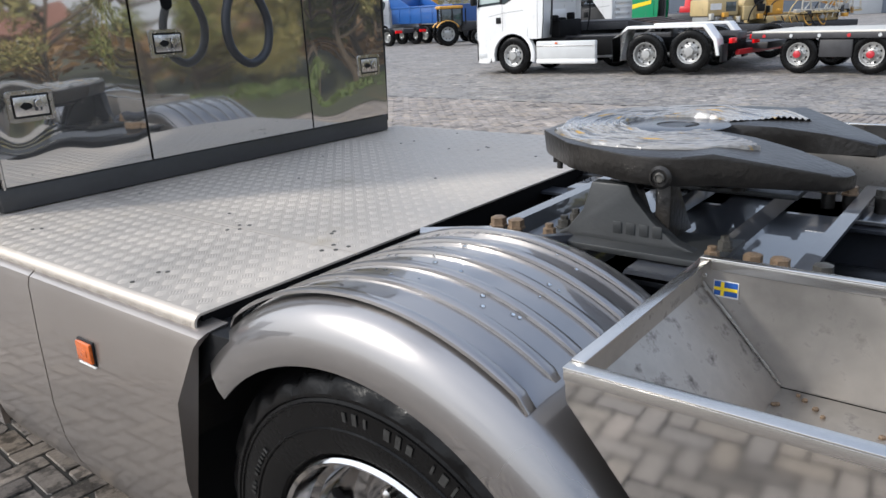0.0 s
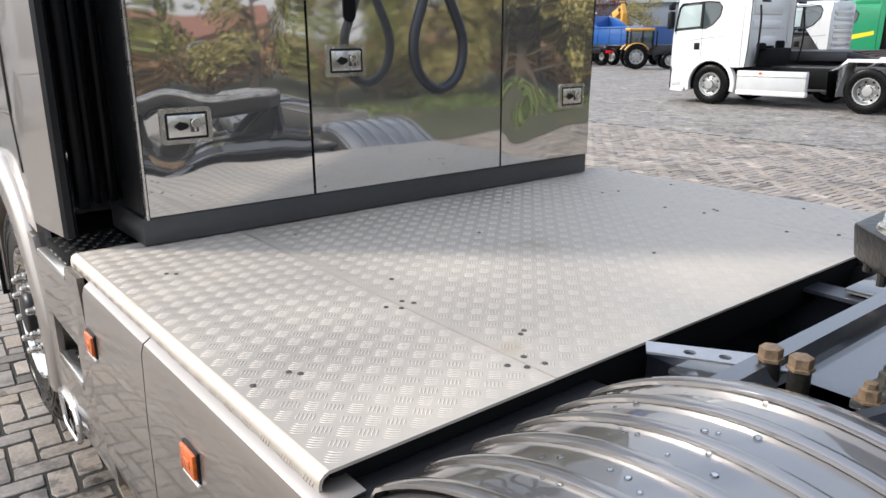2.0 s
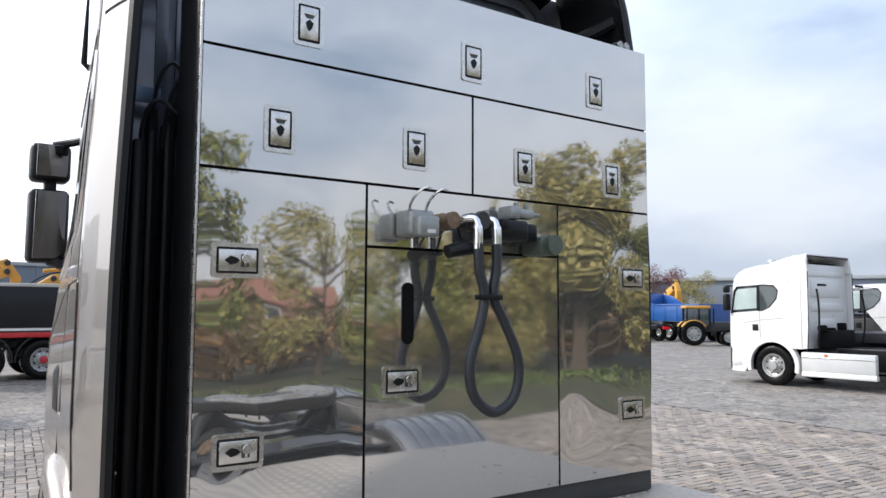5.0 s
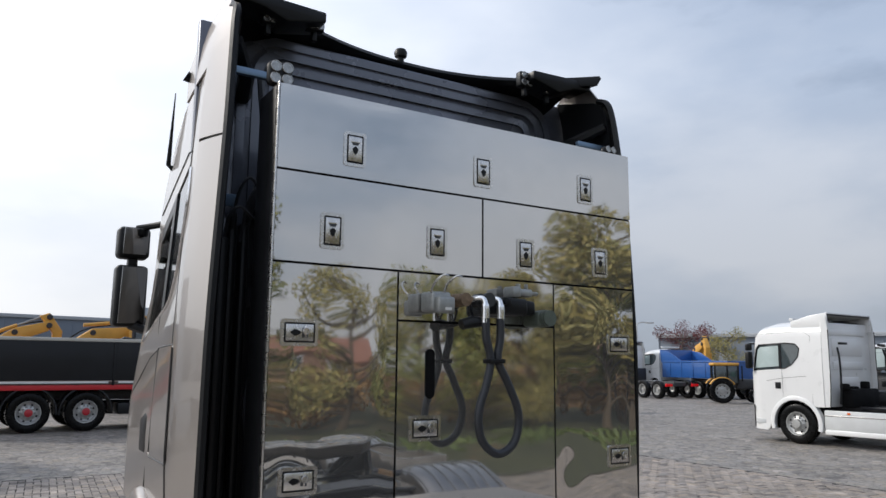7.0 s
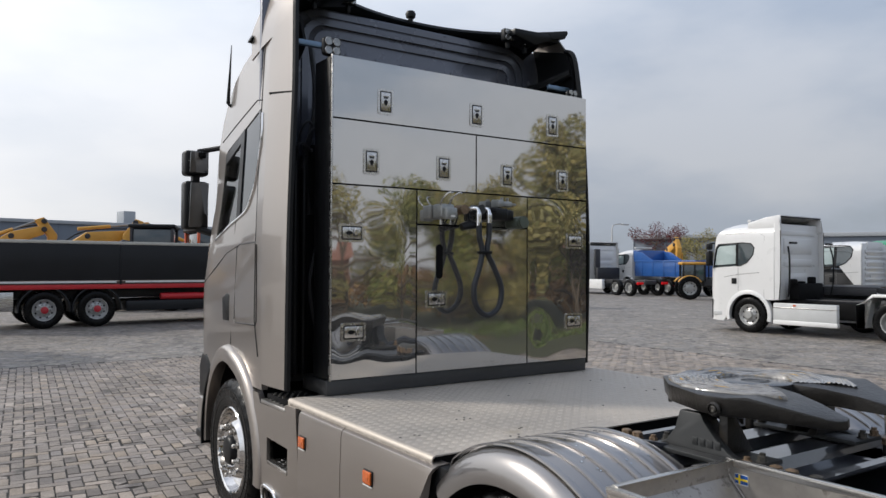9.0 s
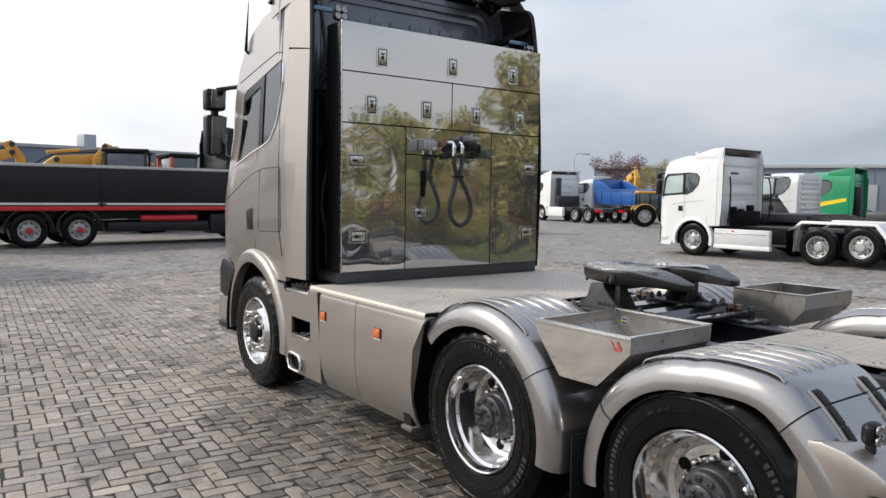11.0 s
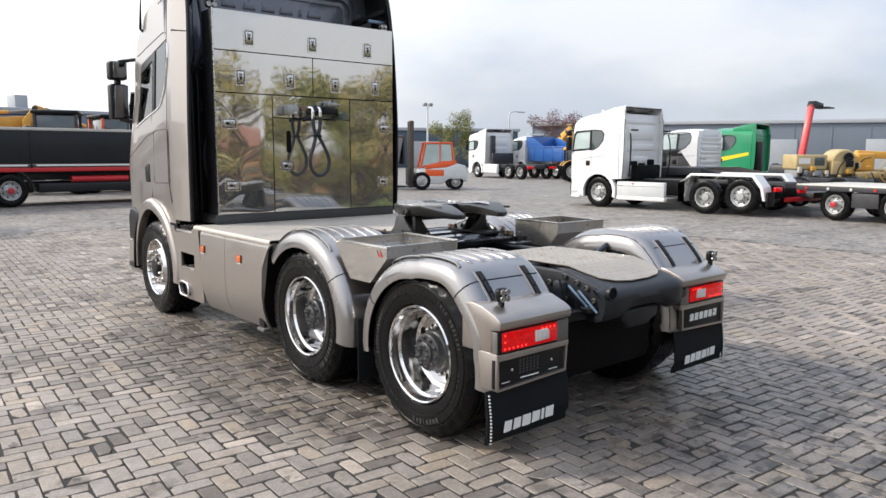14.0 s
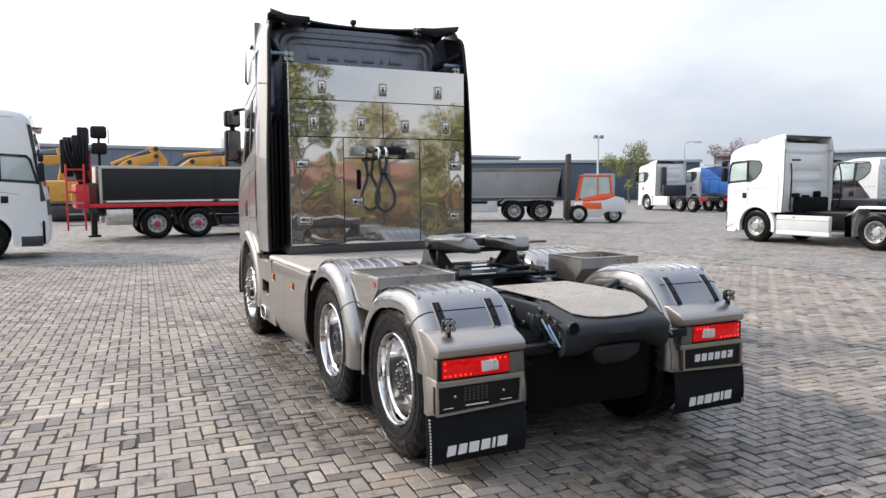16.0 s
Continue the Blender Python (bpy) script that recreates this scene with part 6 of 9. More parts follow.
def lamp_unit(side, dy):
    u = part("rear_lamp_unit", prism(bmesh.new(), [(-0.54 + dy, 0.91), (-0.62 + dy, 0.918), (-0.70 + dy, 0.905), (-0.80 + dy, 0.868), (-0.838 + dy, 0.845), (-0.846 + dy, 0.822), (-0.838 + dy, 0.788), (-0.78 + dy, 0.780), (-0.78 + dy, 0.65), (-0.54 + dy, 0.65)], "x", side * 0.66, side * 1.238, bevel=0.014), M_PAINT, truck, "silver rear lamp housing")

    def b(x0, x1, y0, y1, z0, z1, m, nm, par=u, bev=0.006, lab=""):
        return part(nm, bx(min(side * x0, side * x1), max(side * x0, side * x1), y0 + dy, y1 + dy, z0, z1, bevel=bev), m, par, lab)
    b(0.66, 1.240, -0.825, -0.775, 0.62, 0.655, M_PAINT, "lower_lip")
    b(0.665, 0.765, -0.825, -0.78, 0.655, 0.779, M_PAINT_DULL, "end_block")
    b(0.763, 1.226, -0.824, -0.783, 0.660, 0.779, M_BLACK, "gasket")
    b(1.226, 1.237, -0.82, -0.78, 0.655, 0.779, M_PAINT_DULL, "end_block")
    lamp = b(0.770, 1.205, -0.832, -0.782, 0.668, 0.774, M_RED, "tail_lamp", lab="red tail lamp cluster")
    for i in range(13):
        for j in range(3):
            c = bmesh.new()
            disc(c, (side * (1.190 - i * 0.0325), -0.8322 + dy, 0.684 + j * 0.037), "y", 0.0050 if j != 1 else 0.0042, -0.0025, 8)
            part("led", c, M_REDLED if (i == 0 or (j == 0 and i < 6) or (j == 2 and i > 8)) else M_RED, lamp)
    part("reversing_lens", prism(bmesh.new(), [(side * 0.845, 0.692), (side * 0.955, 0.688), (side * 0.960, 0.752), (side * 0.862, 0.754), (side * 0.848, 0.740)], "y", -0.842 + dy, -0.83 + dy, bevel=0.004), M_CLEAR, lamp, "clear reversing lens")
    for q in range(4):
        b(0.872 + q * 0.024, 0.876 + q * 0.024, -0.8445, -0.84, 0.698, 0.746, M_GREYW, "lens_rib", lamp, 0.001)
    for q in range(3):
        for w in range(4):
            b(1.075 + w * 0.022, 1.089 + w * 0.022, -0.8345, -0.83, 0.700 + q * 0.017, 0.710 + q * 0.017, M_RED, "lens_facet", lamp, 0.002)
    # plate carrier below
    frame_ = part("plate_carrier", plate(bmesh.new(), [(side * 0.685, 0.475), (side * 1.238, 0.455), (side * 1.242, 0.64), (side * 0.675, 0.64)], [[(side * 0.700, 0.488), (side * 1.226, 0.470), (side * 1.230, 0.622), (side * 0.692, 0.626)]], 0.03, warp=lambda p, q, d: Vector((p, -0.80 + dy - d, q))), M_PAINT, truck, "silver painted plate carrier")
    part("carrier_cheek", bx(min(side * 1.226, side * 1.244), max(side * 1.226, side * 1.244), -0.828 + dy, -0.66 + dy, 0.456, 0.66, bevel=0.006), M_PAINT, frame_)
    for x in (0.80, 1.12):
        part("carrier_screw", disc(bmesh.new(), (side * x, -0.815 + dy, 0.558), "y", 0.0065, -0.005, 10, 0.001), M_LATCH, frame_)
    part("backing", bx(min(side * 0.69, side * 1.25), max(side * 0.69, side * 1.234), -0.815 + dy, -0.795 + dy, 0.472, 0.628, bevel=0.003), M_BLACK, frame_)
    if side < 0:
        for x0, x1, z0, z1 in ((0.90, 1.05, 0.4955, 0.5025), (0.745, 0.82, 0.501, 0.506), (1.13, 1.195, 0.491, 0.4955)):          # unreadable small print
            part("print_bar", bx(-x1, -x0, -0.8165 + dy, -0.8155 + dy, z0, z1), M_WHITEPLATE, frame_)
        for i in range(6):
            for j in range(5):
                part("mesh_hole", bx(-1.06 + i * 0.028, -1.046 + i * 0.028, -0.8168 + dy, -0.8155 + dy, 0.525 + j * 0.017, 0.534 + j * 0.017), M_DARKMESH, frame_)
    else:
        for k in range(6):
            part("name_block", prism(bmesh.new(), [(0.80 + k * 0.062, 0.525), (0.845 + k * 0.062, 0.523), (0.852 + k * 0.062, 0.575), (0.807 + k * 0.062, 0.577)], "y", -0.818 + dy, -0.8155 + dy), M_WHITEPLATE, frame_)
    # mudflap with plain blocks in place of the printed name
    fl = bmesh.new()
    rows = []
    for i in range(9):
        z = 0.46 - 0.295 * i / 8
        y = -0.795 + dy - 0.02 * math.sin(i / 8 * 2.2) + (0.02 if i > 6 else 0)
        rows.append([[fl.verts.new((side * (0.635 + 0.655 * k / 6), y + e, z)) for k in range(7)] for e in (0, 0.008)])
    for a, c in zip(rows, rows[1:]):
        for e in (0, 1):
            for k in range(6):
                fl.faces.new((a[e][k], a[e][k + 1], c[e][k + 1], c[e][k]))
        for k in (0, 6):
            fl.faces.new((a[0][k], a[1][k], c[1][k], c[0][k]))
    for r in (rows[0], rows[-1]):
        for k in range(6):
            fl.faces.new((r[0][k], r[0][k + 1], r[1][k + 1], r[1][k]))
    f = part("mudflap", fl, M_FLAP, truck, "black rubber mudflap with a white printed mark", 60)
    x = -0.215
    for k, (wd, cut) in enumerate(((0.058, 0.25), (0.058, 0.5), (0.066, 0.0), (0.062, 0.15), (0.022, 0.0), (0.066, 0.0))):
        zc = 0.245 + 0.002 * k
        yy = -0.8235 + dy
        c0 = 0.965 * side
        x0 = c0 + x
        part("print_block", prism(bmesh.new(), [(x0 + 0.004, zc - 0.03), (x0 + wd, zc - 0.03 + 0.004 * (cut > 0)), (x0 + wd + 0.008, zc + 0.03), (x0 + 0.012 + 0.01 * cut, zc + 0.03)], "y", yy, yy + 0.006), M_WHITEPLATE, f)
        x += wd + 0.013
    for q in range(15):          # pale stitched hem along the outer edge
        part("hem_stitch", bx(side * 1.278 - 0.004, side * 1.278 + 0.004, -0.812 + dy - 0.02 * math.sin(q / 14 * 2.2), -0.803 + dy - 0.02 * math.sin(q / 14 * 2.2), 0.435 - q * 0.0185, 0.443 - q * 0.0185), M_GREYW, f)
    part("flap_edge", tube(bmesh.new(), [(side * 1.287, -0.79 + dy, 0.45), (side * 1.289, -0.812 + dy, 0.17)], 0.006, 6), M_FLAP, f)
    # flap between the wheels
    part("mudflap", bx(min(side * 0.72, side * 1.19), max(side * 0.72, side * 1.19), 0.615, 0.625, 0.16, 0.60, bevel=0.003), M_FLAP, truck, "black rubber flap between the wheels")
    return u


lamp_unit(-1, 0.045)
lamp_unit(1, 0.145)
for s, dy in ((-1, 0.0), (1, 0.10)):
    work_lamp(truck, (s * (1.12 if s < 0 else 1.19), -0.70 + dy, 0.957), 0.040, True)

# ---- rear cross member and rear tread plate ----
RAMP_Y, RAMP_Z = -0.42, 1.003          # the plate is level in front of this line and slopes down behind it


def plate_z(y):
    return RAMP_Z + min(0.0, y - RAMP_Y) * 0.20


RD = [(-0.25, 0.33), (0.42, 0.33), (0.455, 0.0), (0.455, -0.45), (0.42, -0.58), (0.36, -0.68), (0.27, -0.74), (0.12, -0.765), (-0.06, -0.765), (-0.17, -0.735), (-0.235, -0.67), (-0.25, -0.55), (-0.25, 0.0)]
bm = bmesh.new()
prism(bm, RD, "z", -0.006, 0.0)
bmesh.ops.bisect_plane(bm, geom=bm.verts[:] + bm.edges[:] + bm.faces[:], plane_co=(0, RAMP_Y, 0), plane_no=(0, 1, 0))
for v in bm.verts:
    v.co.z += plate_z(v.co.y)
rp = part("rear_deck_plate", bm, M_TREADOLD, truck, "soiled aluminium tread plate over the rear frame", 8)
me = tread(None, -0.27, 0.47, -0.8, 0.36, 0.0, lambda x, y: all(inside(RD, x + a, y + b) for a, b in ((-0.018, 0), (0.018, 0), (0, -0.018), (0, 0.018))), material=M_TREADOLD)
for v in me.vertices:
    v.co.z += plate_z(v.co.y)
tb = new("tread_relief", me)
tb.parent = rp
tagged(tb, kind="stuff")
for x, y in ((-0.20, -0.29), (-0.17, -0.31), (0.34, 0.205), (0.30, 0.22), (-0.05, 0.0), (0.38, -0.2), (-0.2, 0.1)):
    o = new("deck_screw", SCREW)
    o.parent = rp
    o.location = (x, y, RAMP_Z)
# dark cast cross member that carries the rear of the plate
bm = bmesh.new()
rows = []
for i in range(25):
    x = -0.40 + 0.80 * i / 24
    e = max(0.0, abs(x - 0.02) - 0.30) / 0.12          # rounded ends
    lobe = 0.05 * (1 - math.exp(-((abs(x - 0.02) - 0.30) / 0.10) ** 2)) if abs(x - 0.02) < 0.30 else 0.0
    sec = [(-0.36, 0.985), (-0.44, 0.986), (-0.60, 0.955), (-0.76, 0.922), (-0.82, 0.905), (-0.852, 0.88), (-0.862, 0.84), (-0.855, 0.78 + lobe), (-0.835, 0.735 + lobe), (-0.79, 0.715 + lobe), (-0.74, 0.74), (-0.60, 0.79), (-0.36, 0.82)]
    end = x < -0.30 or x > 0.385          # only the rear edge reaches out past the rails
    rows.append([bm.verts.new((x, (min(y, -0.74 - 0.004 * k) if end else y) + (0.03 * e * e if y < -0.7 else 0.0), (min(z, 0.915) if end else z) - 0.01 * e * e)) for k, (y, z) in enumerate(sec)])
for a, b in zip(rows, rows[1:]):
    for k in range(13):
        bm.faces.new((a[k], a[(k + 1) % 13], b[(k + 1) % 13], b[k]))
bm.faces.new(rows[0])
bm.faces.new(rows[-1][::-1])
rc = part("rear_cross_member", bm, M_TAIL, truck, "dark cast rear cross member", 45)
part("end_socket", revolve(bmesh.new(), [(0, 0.040), (-0.022, 0.040), (-0.022, 0.030), (0.0, 0.030)], 20, "y", (-0.36, -0.835, 0.895), closed=True), M_TAIL, rc)
part("end_bore", disc(bmesh.new(), (-0.36, -0.84, 0.895), "y", 0.031, -0.014, 16), M_DARK, rc)
part("coupling_jaw", prism(bmesh.new(), [(-0.17, 0.76), (0.22, 0.76), (0.20, 0.68), (0.10, 0.635), (-0.10, 0.63), (-0.16, 0.68)], "y", -0.80, -0.55, bevel=0.025, seg=3), M_TAIL, rc)
for s, x in ((-1, -0.325), (1, 0.405)):
    part("rail_end", prism(bmesh.new(), [(-0.80, 0.76), (-0.82, 0.86), (-0.74, 0.915), (-0.60, 0.945), (-0.44, 0.978), (0.34, 0.978), (0.34, 0.90), (-0.1, 0.80), (-0.45, 0.70), (-0.70, 0.70)], "x", x - 0.03, x + 0.03, bevel=0.008), M_TAIL, rc)
    for y, z in ((-0.486, 0.953), (-0.584, 0.925), (-0.66, 0.90), (-0.60, 0.86), (-0.72, 0.83), (-0.5, 0.82), (-0.36, 0.90), (-0.30, 0.84), (-0.15, 0.92), (-0.05, 0.88), (-0.74, 0.77)):
        b = bmesh.new()
        disc(b, (x + s * 0.03, y, z), "x", 0.014, s * 0.012, 8, 0.004)
        part("bolt", b, M_BOLTDARK, rc)
    part("lever", tube(bmesh.new(), [(x + s * 0.07, -0.70, 0.79), (x + s * 0.05, -0.53, 0.90)], 0.008, 6), M_BLUEGREY, rc)
    part("lever", tube(bmesh.new(), [(x + s * 0.08, -0.78, 0.77), (x + s * 0.06, -0.62, 0.88)], 0.008, 6), M_BLUEGREY, rc)
    part("bracket_boss", disc(bmesh.new(), (x + s * 0.05, -0.70, 0.765), "z", 0.06, 0.03, 16, 0.006), M_BLACK, rc)
    part("cable", tube(bmesh.new(), spline([(x + s * 0.06, -0.46, 0.93), (x + s * 0.09, -0.52, 0.86), (x + s * 0.07, -0.60, 0.82), (x + s * 0.12, -0.66, 0.74)], 5), 0.006, 6), M_DARK, rc)
    part("lamp_bracket", bx(min(s * 0.40, s * 0.70), max(s * 0.40, s * 0.70), -0.70, -0.62, 0.72, 0.78, bevel=0.01), M_BLACK, truck)
# near-black bulk round the axles, added to block light and darken the underside
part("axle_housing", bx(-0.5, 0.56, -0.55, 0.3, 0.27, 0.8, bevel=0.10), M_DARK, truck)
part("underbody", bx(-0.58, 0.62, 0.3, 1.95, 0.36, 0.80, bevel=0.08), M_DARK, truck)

# ---- ground: one sheet to the horizon, brick paving laid on it ----


def brick_material(name, source):
    """Grey concrete paving brick: tone and hue differ from brick to brick; worn face, dark stains, damp beside the
    truck, stains and painted shade behind it.
    """
    m = bpy.data.materials.new(name)
    m.use_nodes = True
    n, l = m.node_tree.nodes, m.node_tree.links
    b = n["Principled BSDF"]
    geo = n.new("ShaderNodeNewGeometry")
    if source == "object":
        r = n.new("ShaderNodeObjectInfo").outputs["Random"]
    elif source == "island":
        r = geo.outputs["Random Per Island"]
    else:
        br = n.new("ShaderNodeTexVoronoi")
        br.inputs["Scale"].default_value = 6.5
        l.new(geo.outputs["Position"], br.inputs["Vector"])
        sep = n.new("ShaderNodeSeparateColor")
        l.new(br.outputs["Color"], sep.inputs["Color"])
        r = sep.outputs["Red"]
    ramp = n.new("ShaderNodeValToRGB")
    e = ramp.color_ramp.elements
    e[0].position, e[0].color = 0.0, (0.115, 0.112, 0.108, 1)
    e[1].position, e[1].color = 1.0, (0.370, 0.354, 0.328, 1)
    for p, c in ((0.10, (0.175, 0.174, 0.172)), (0.38, (0.268, 0.260, 0.242)), (0.52, (0.238, 0.238, 0.236)), (0.66, (0.278, 0.258, 0.222)), (0.78, (0.242, 0.238, 0.226)), (0.9, (0.215, 0.218, 0.222))):
        k = e.new(p)
        k.color = (*c, 1)
    l.new(r, ramp.inputs["Fac"])
    n1 = n.new("ShaderNodeTexNoise")
    n1.inputs["Scale"].default_value, n1.inputs["Detail"].default_value, n1.inputs["Roughness"].default_value = 55.0, 6.0, 0.7
    n2 = n.new("ShaderNodeTexNoise")
    n2.inputs["Scale"].default_value, n2.inputs["Detail"].default_value, n2.inputs["Roughness"].default_value = 0.75, 7.0, 0.62
    n3 = n.new("ShaderNodeTexNoise")
    n3.inputs["Scale"].default_value, n3.inputs["Detail"].default_value = 11.0, 5.0
    for q in (n1, n2, n3):
        l.new(geo.outputs["Position"], q.inputs["Vector"])
    # damp spreads from under the side skirt; the rear blotch paints stains plus truck shade
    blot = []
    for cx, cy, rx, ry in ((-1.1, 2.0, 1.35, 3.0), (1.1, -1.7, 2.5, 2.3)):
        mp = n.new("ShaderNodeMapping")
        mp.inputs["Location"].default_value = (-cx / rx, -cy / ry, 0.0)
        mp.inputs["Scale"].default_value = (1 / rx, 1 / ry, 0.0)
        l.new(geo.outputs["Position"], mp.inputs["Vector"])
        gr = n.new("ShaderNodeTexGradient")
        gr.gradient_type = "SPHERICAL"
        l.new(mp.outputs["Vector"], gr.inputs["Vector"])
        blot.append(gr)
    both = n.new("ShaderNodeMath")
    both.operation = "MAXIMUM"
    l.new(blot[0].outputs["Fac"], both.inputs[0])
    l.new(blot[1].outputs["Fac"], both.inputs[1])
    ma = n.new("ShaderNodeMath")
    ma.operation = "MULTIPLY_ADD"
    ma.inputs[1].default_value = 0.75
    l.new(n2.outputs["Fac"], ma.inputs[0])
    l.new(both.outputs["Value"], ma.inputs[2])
    damp_shade = n.new("ShaderNodeMapRange")
    damp_shade.inputs["From Min"].default_value, damp_shade.inputs["From Max"].default_value = 0.54, 0.80
    l.new(ma.outputs["Value"], damp_shade.inputs["Value"])
    val = n.new("ShaderNodeMapRange")
    val.inputs["From Min"].default_value, val.inputs["From Max"].default_value = 0.25, 0.75
    val.inputs["To Min"].default_value, val.inputs["To Max"].default_value = 0.62, 1.32
    l.new(n1.outputs["Fac"], val.inputs["Value"])
    val3 = n.new("ShaderNodeMapRange")
    val3.inputs["From Min"].default_value, val3.inputs["From Max"].default_value = 0.3, 0.7
    val3.inputs["To Min"].default_value, val3.inputs["To Max"].default_value = 0.86, 1.12
    l.new(n3.outputs["Fac"], val3.inputs["Value"])
    val2 = n.new("ShaderNodeMapRange")
    val2.inputs["From Min"].default_value, val2.inputs["From Max"].default_value = 0.32, 0.66
    val2.inputs["To Min"].default_value, val2.inputs["To Max"].default_value = 0.74, 1.12
    l.new(n2.outputs["Fac"], val2.inputs["Value"])
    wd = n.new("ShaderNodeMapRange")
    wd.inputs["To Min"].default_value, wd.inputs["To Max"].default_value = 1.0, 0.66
    l.new(damp_shade.outputs["Result"], wd.inputs["Value"])
    # small dark oil spots, scattered
    ov = n.new("ShaderNodeTexNoise")
    ov.inputs["Scale"].default_value, ov.inputs["Detail"].default_value, ov.inputs["Roughness"].default_value = 2.3, 6.0, 0.6
    l.new(geo.outputs["Position"], ov.inputs["Vector"])
    oil = n.new("ShaderNodeMapRange")
    oil.inputs["From Min"].default_value, oil.inputs["From Max"].default_value = 0.57, 0.66
    oil.inputs["To Min"].default_value, oil.inputs["To Max"].default_value = 1.0, 0.50
    l.new(ov.outputs["Fac"], oil.inputs["Value"])
    # small drips
    dv = n.new("ShaderNodeTexNoise")
    dv.inputs["Scale"].default_value, dv.inputs["Detail"].default_value, dv.inputs["Roughness"].default_value = 5.5, 4.0, 0.55
    l.new(geo.outputs["Position"], dv.inputs["Vector"])
    drip = n.new("ShaderNodeMapRange")
    drip.inputs["From Min"].default_value, drip.inputs["From Max"].default_value = 0.655, 0.70
    drip.inputs["To Min"].default_value, drip.inputs["To Max"].default_value = 1.0, 0.38
    l.new(dv.outputs["Fac"], drip.inputs["Value"])
    # black mud trodden into both blotches
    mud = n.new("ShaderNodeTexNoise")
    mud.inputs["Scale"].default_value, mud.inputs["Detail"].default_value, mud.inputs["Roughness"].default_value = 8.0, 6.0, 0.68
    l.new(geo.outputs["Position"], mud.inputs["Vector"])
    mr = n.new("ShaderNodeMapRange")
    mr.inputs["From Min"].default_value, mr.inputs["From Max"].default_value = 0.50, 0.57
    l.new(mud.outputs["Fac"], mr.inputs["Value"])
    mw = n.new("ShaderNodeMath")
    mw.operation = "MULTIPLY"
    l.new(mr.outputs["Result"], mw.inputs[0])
    l.new(damp_shade.outputs["Result"], mw.inputs[1])
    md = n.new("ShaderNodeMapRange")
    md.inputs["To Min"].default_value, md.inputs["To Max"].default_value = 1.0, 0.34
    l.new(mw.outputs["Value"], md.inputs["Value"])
    last = val.outputs["Result"]
    for o in (md.outputs["Result"], oil.outputs["Result"], drip.outputs["Result"], val2.outputs["Result"], val3.outputs["Result"], wd.outputs["Result"]):
        mu = n.new("ShaderNodeMath")
        mu.operation = "MULTIPLY"
        l.new(last, mu.inputs[0])
        l.new(o, mu.inputs[1])
        last = mu.outputs["Value"]
    sc = n.new("ShaderNodeVectorMath")
    sc.operation = "SCALE"
    warm = n.new("ShaderNodeMixRGB")
    warm.blend_type = "MULTIPLY"
    warm.inputs["Fac"].default_value = 1.0
    warm.inputs["Color2"].default_value = (1.07, 1.0, 0.945, 1) if source == "far" else (1.13, 1.0, 0.905, 1)
    l.new(ramp.outputs["Color"], warm.inputs["Color1"])
    l.new(warm.outputs["Color"], sc.inputs[0])
    l.new(last, sc.inputs["Scale"])
    l.new(sc.outputs["Vector"], b.inputs["Base Color"])
    ro = n.new("ShaderNodeMapRange")
    ro.inputs["To Min"].default_value, ro.inputs["To Max"].default_value = 0.64, 0.40
    l.new(damp_shade.outputs["Result"], ro.inputs["Value"])
    b.inputs["Specular IOR Level"].default_value = 0.40
    l.new(ro.outputs["Result"], b.inputs["Roughness"])
    bp = n.new("ShaderNodeBump")
    bp.inputs["Strength"].default_value, bp.inputs["Distance"].default_value = 0.55, 0.004
    l.new(n1.outputs["Fac"], bp.inputs["Height"])
    l.new(bp.outputs["Normal"], b.inputs["Normal"])
    if source == "far":
        mo = n.new("ShaderNodeTexVoronoi")
        mo.feature = "DISTANCE_TO_EDGE"
        mo.inputs["Scale"].default_value = 6.5
        l.new(geo.outputs["Position"], mo.inputs["Vector"])
        jr = n.new("ShaderNodeMapRange")
        jr.inputs["From Min"].default_value, jr.inputs["From Max"].default_value = 0.02, 0.10
        jr.inputs["To Min"].default_value, jr.inputs["To Max"].default_value = 0.60, 1.0
        l.new(mo.outputs["Distance"], jr.inputs["Value"])
        s2 = n.new("ShaderNodeVectorMath")
        s2.operation = "SCALE"
        l.new(sc.outputs["Vector"], s2.inputs[0])
        l.new(jr.outputs["Result"], s2.inputs["Scale"])
        l.new(s2.outputs["Vector"], b.inputs["Base Color"])
        bp.inputs["Distance"].default_value = 0.012
        l.new(jr.outputs["Result"], bp.inputs["Height"])
    return m


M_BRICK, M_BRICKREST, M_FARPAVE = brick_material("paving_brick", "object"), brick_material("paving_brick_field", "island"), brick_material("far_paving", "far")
bm = bmesh.new()
bm.faces.new([bm.verts.new(p) for p in ((-1200, -1200, -0.012), (1200, -1200, -0.012), (1200, 1200, -0.012), (-1200, 1200, -0.012))])
ground = solo("ground", bm, M_FARPAVE, "grey concrete brick paving of a large yard", "ground", kind="structure")

M_JOINT = mat("dark_joint_sand", (0.022, 0.021, 0.019), 0.9, var=0.35, scale=3, fine=90)
bm = bmesh.new()
bm.faces.new([bm.verts.new(p) for p in ((-10.6, -8.5, -0.0072), (10.1, -8.5, -0.0072), (10.1, 14.1, -0.0072), (-10.6, 14.1, -0.0072))])
part("joint_bed", bm, M_JOINT, ground, "dark sand in the joints of the paving")

BW, BL, PAVE_TURN = 0.1065, 0.213, radians(-4.0)
CT, ST = math.cos(PAVE_TURN), math.sin(PAVE_TURN)


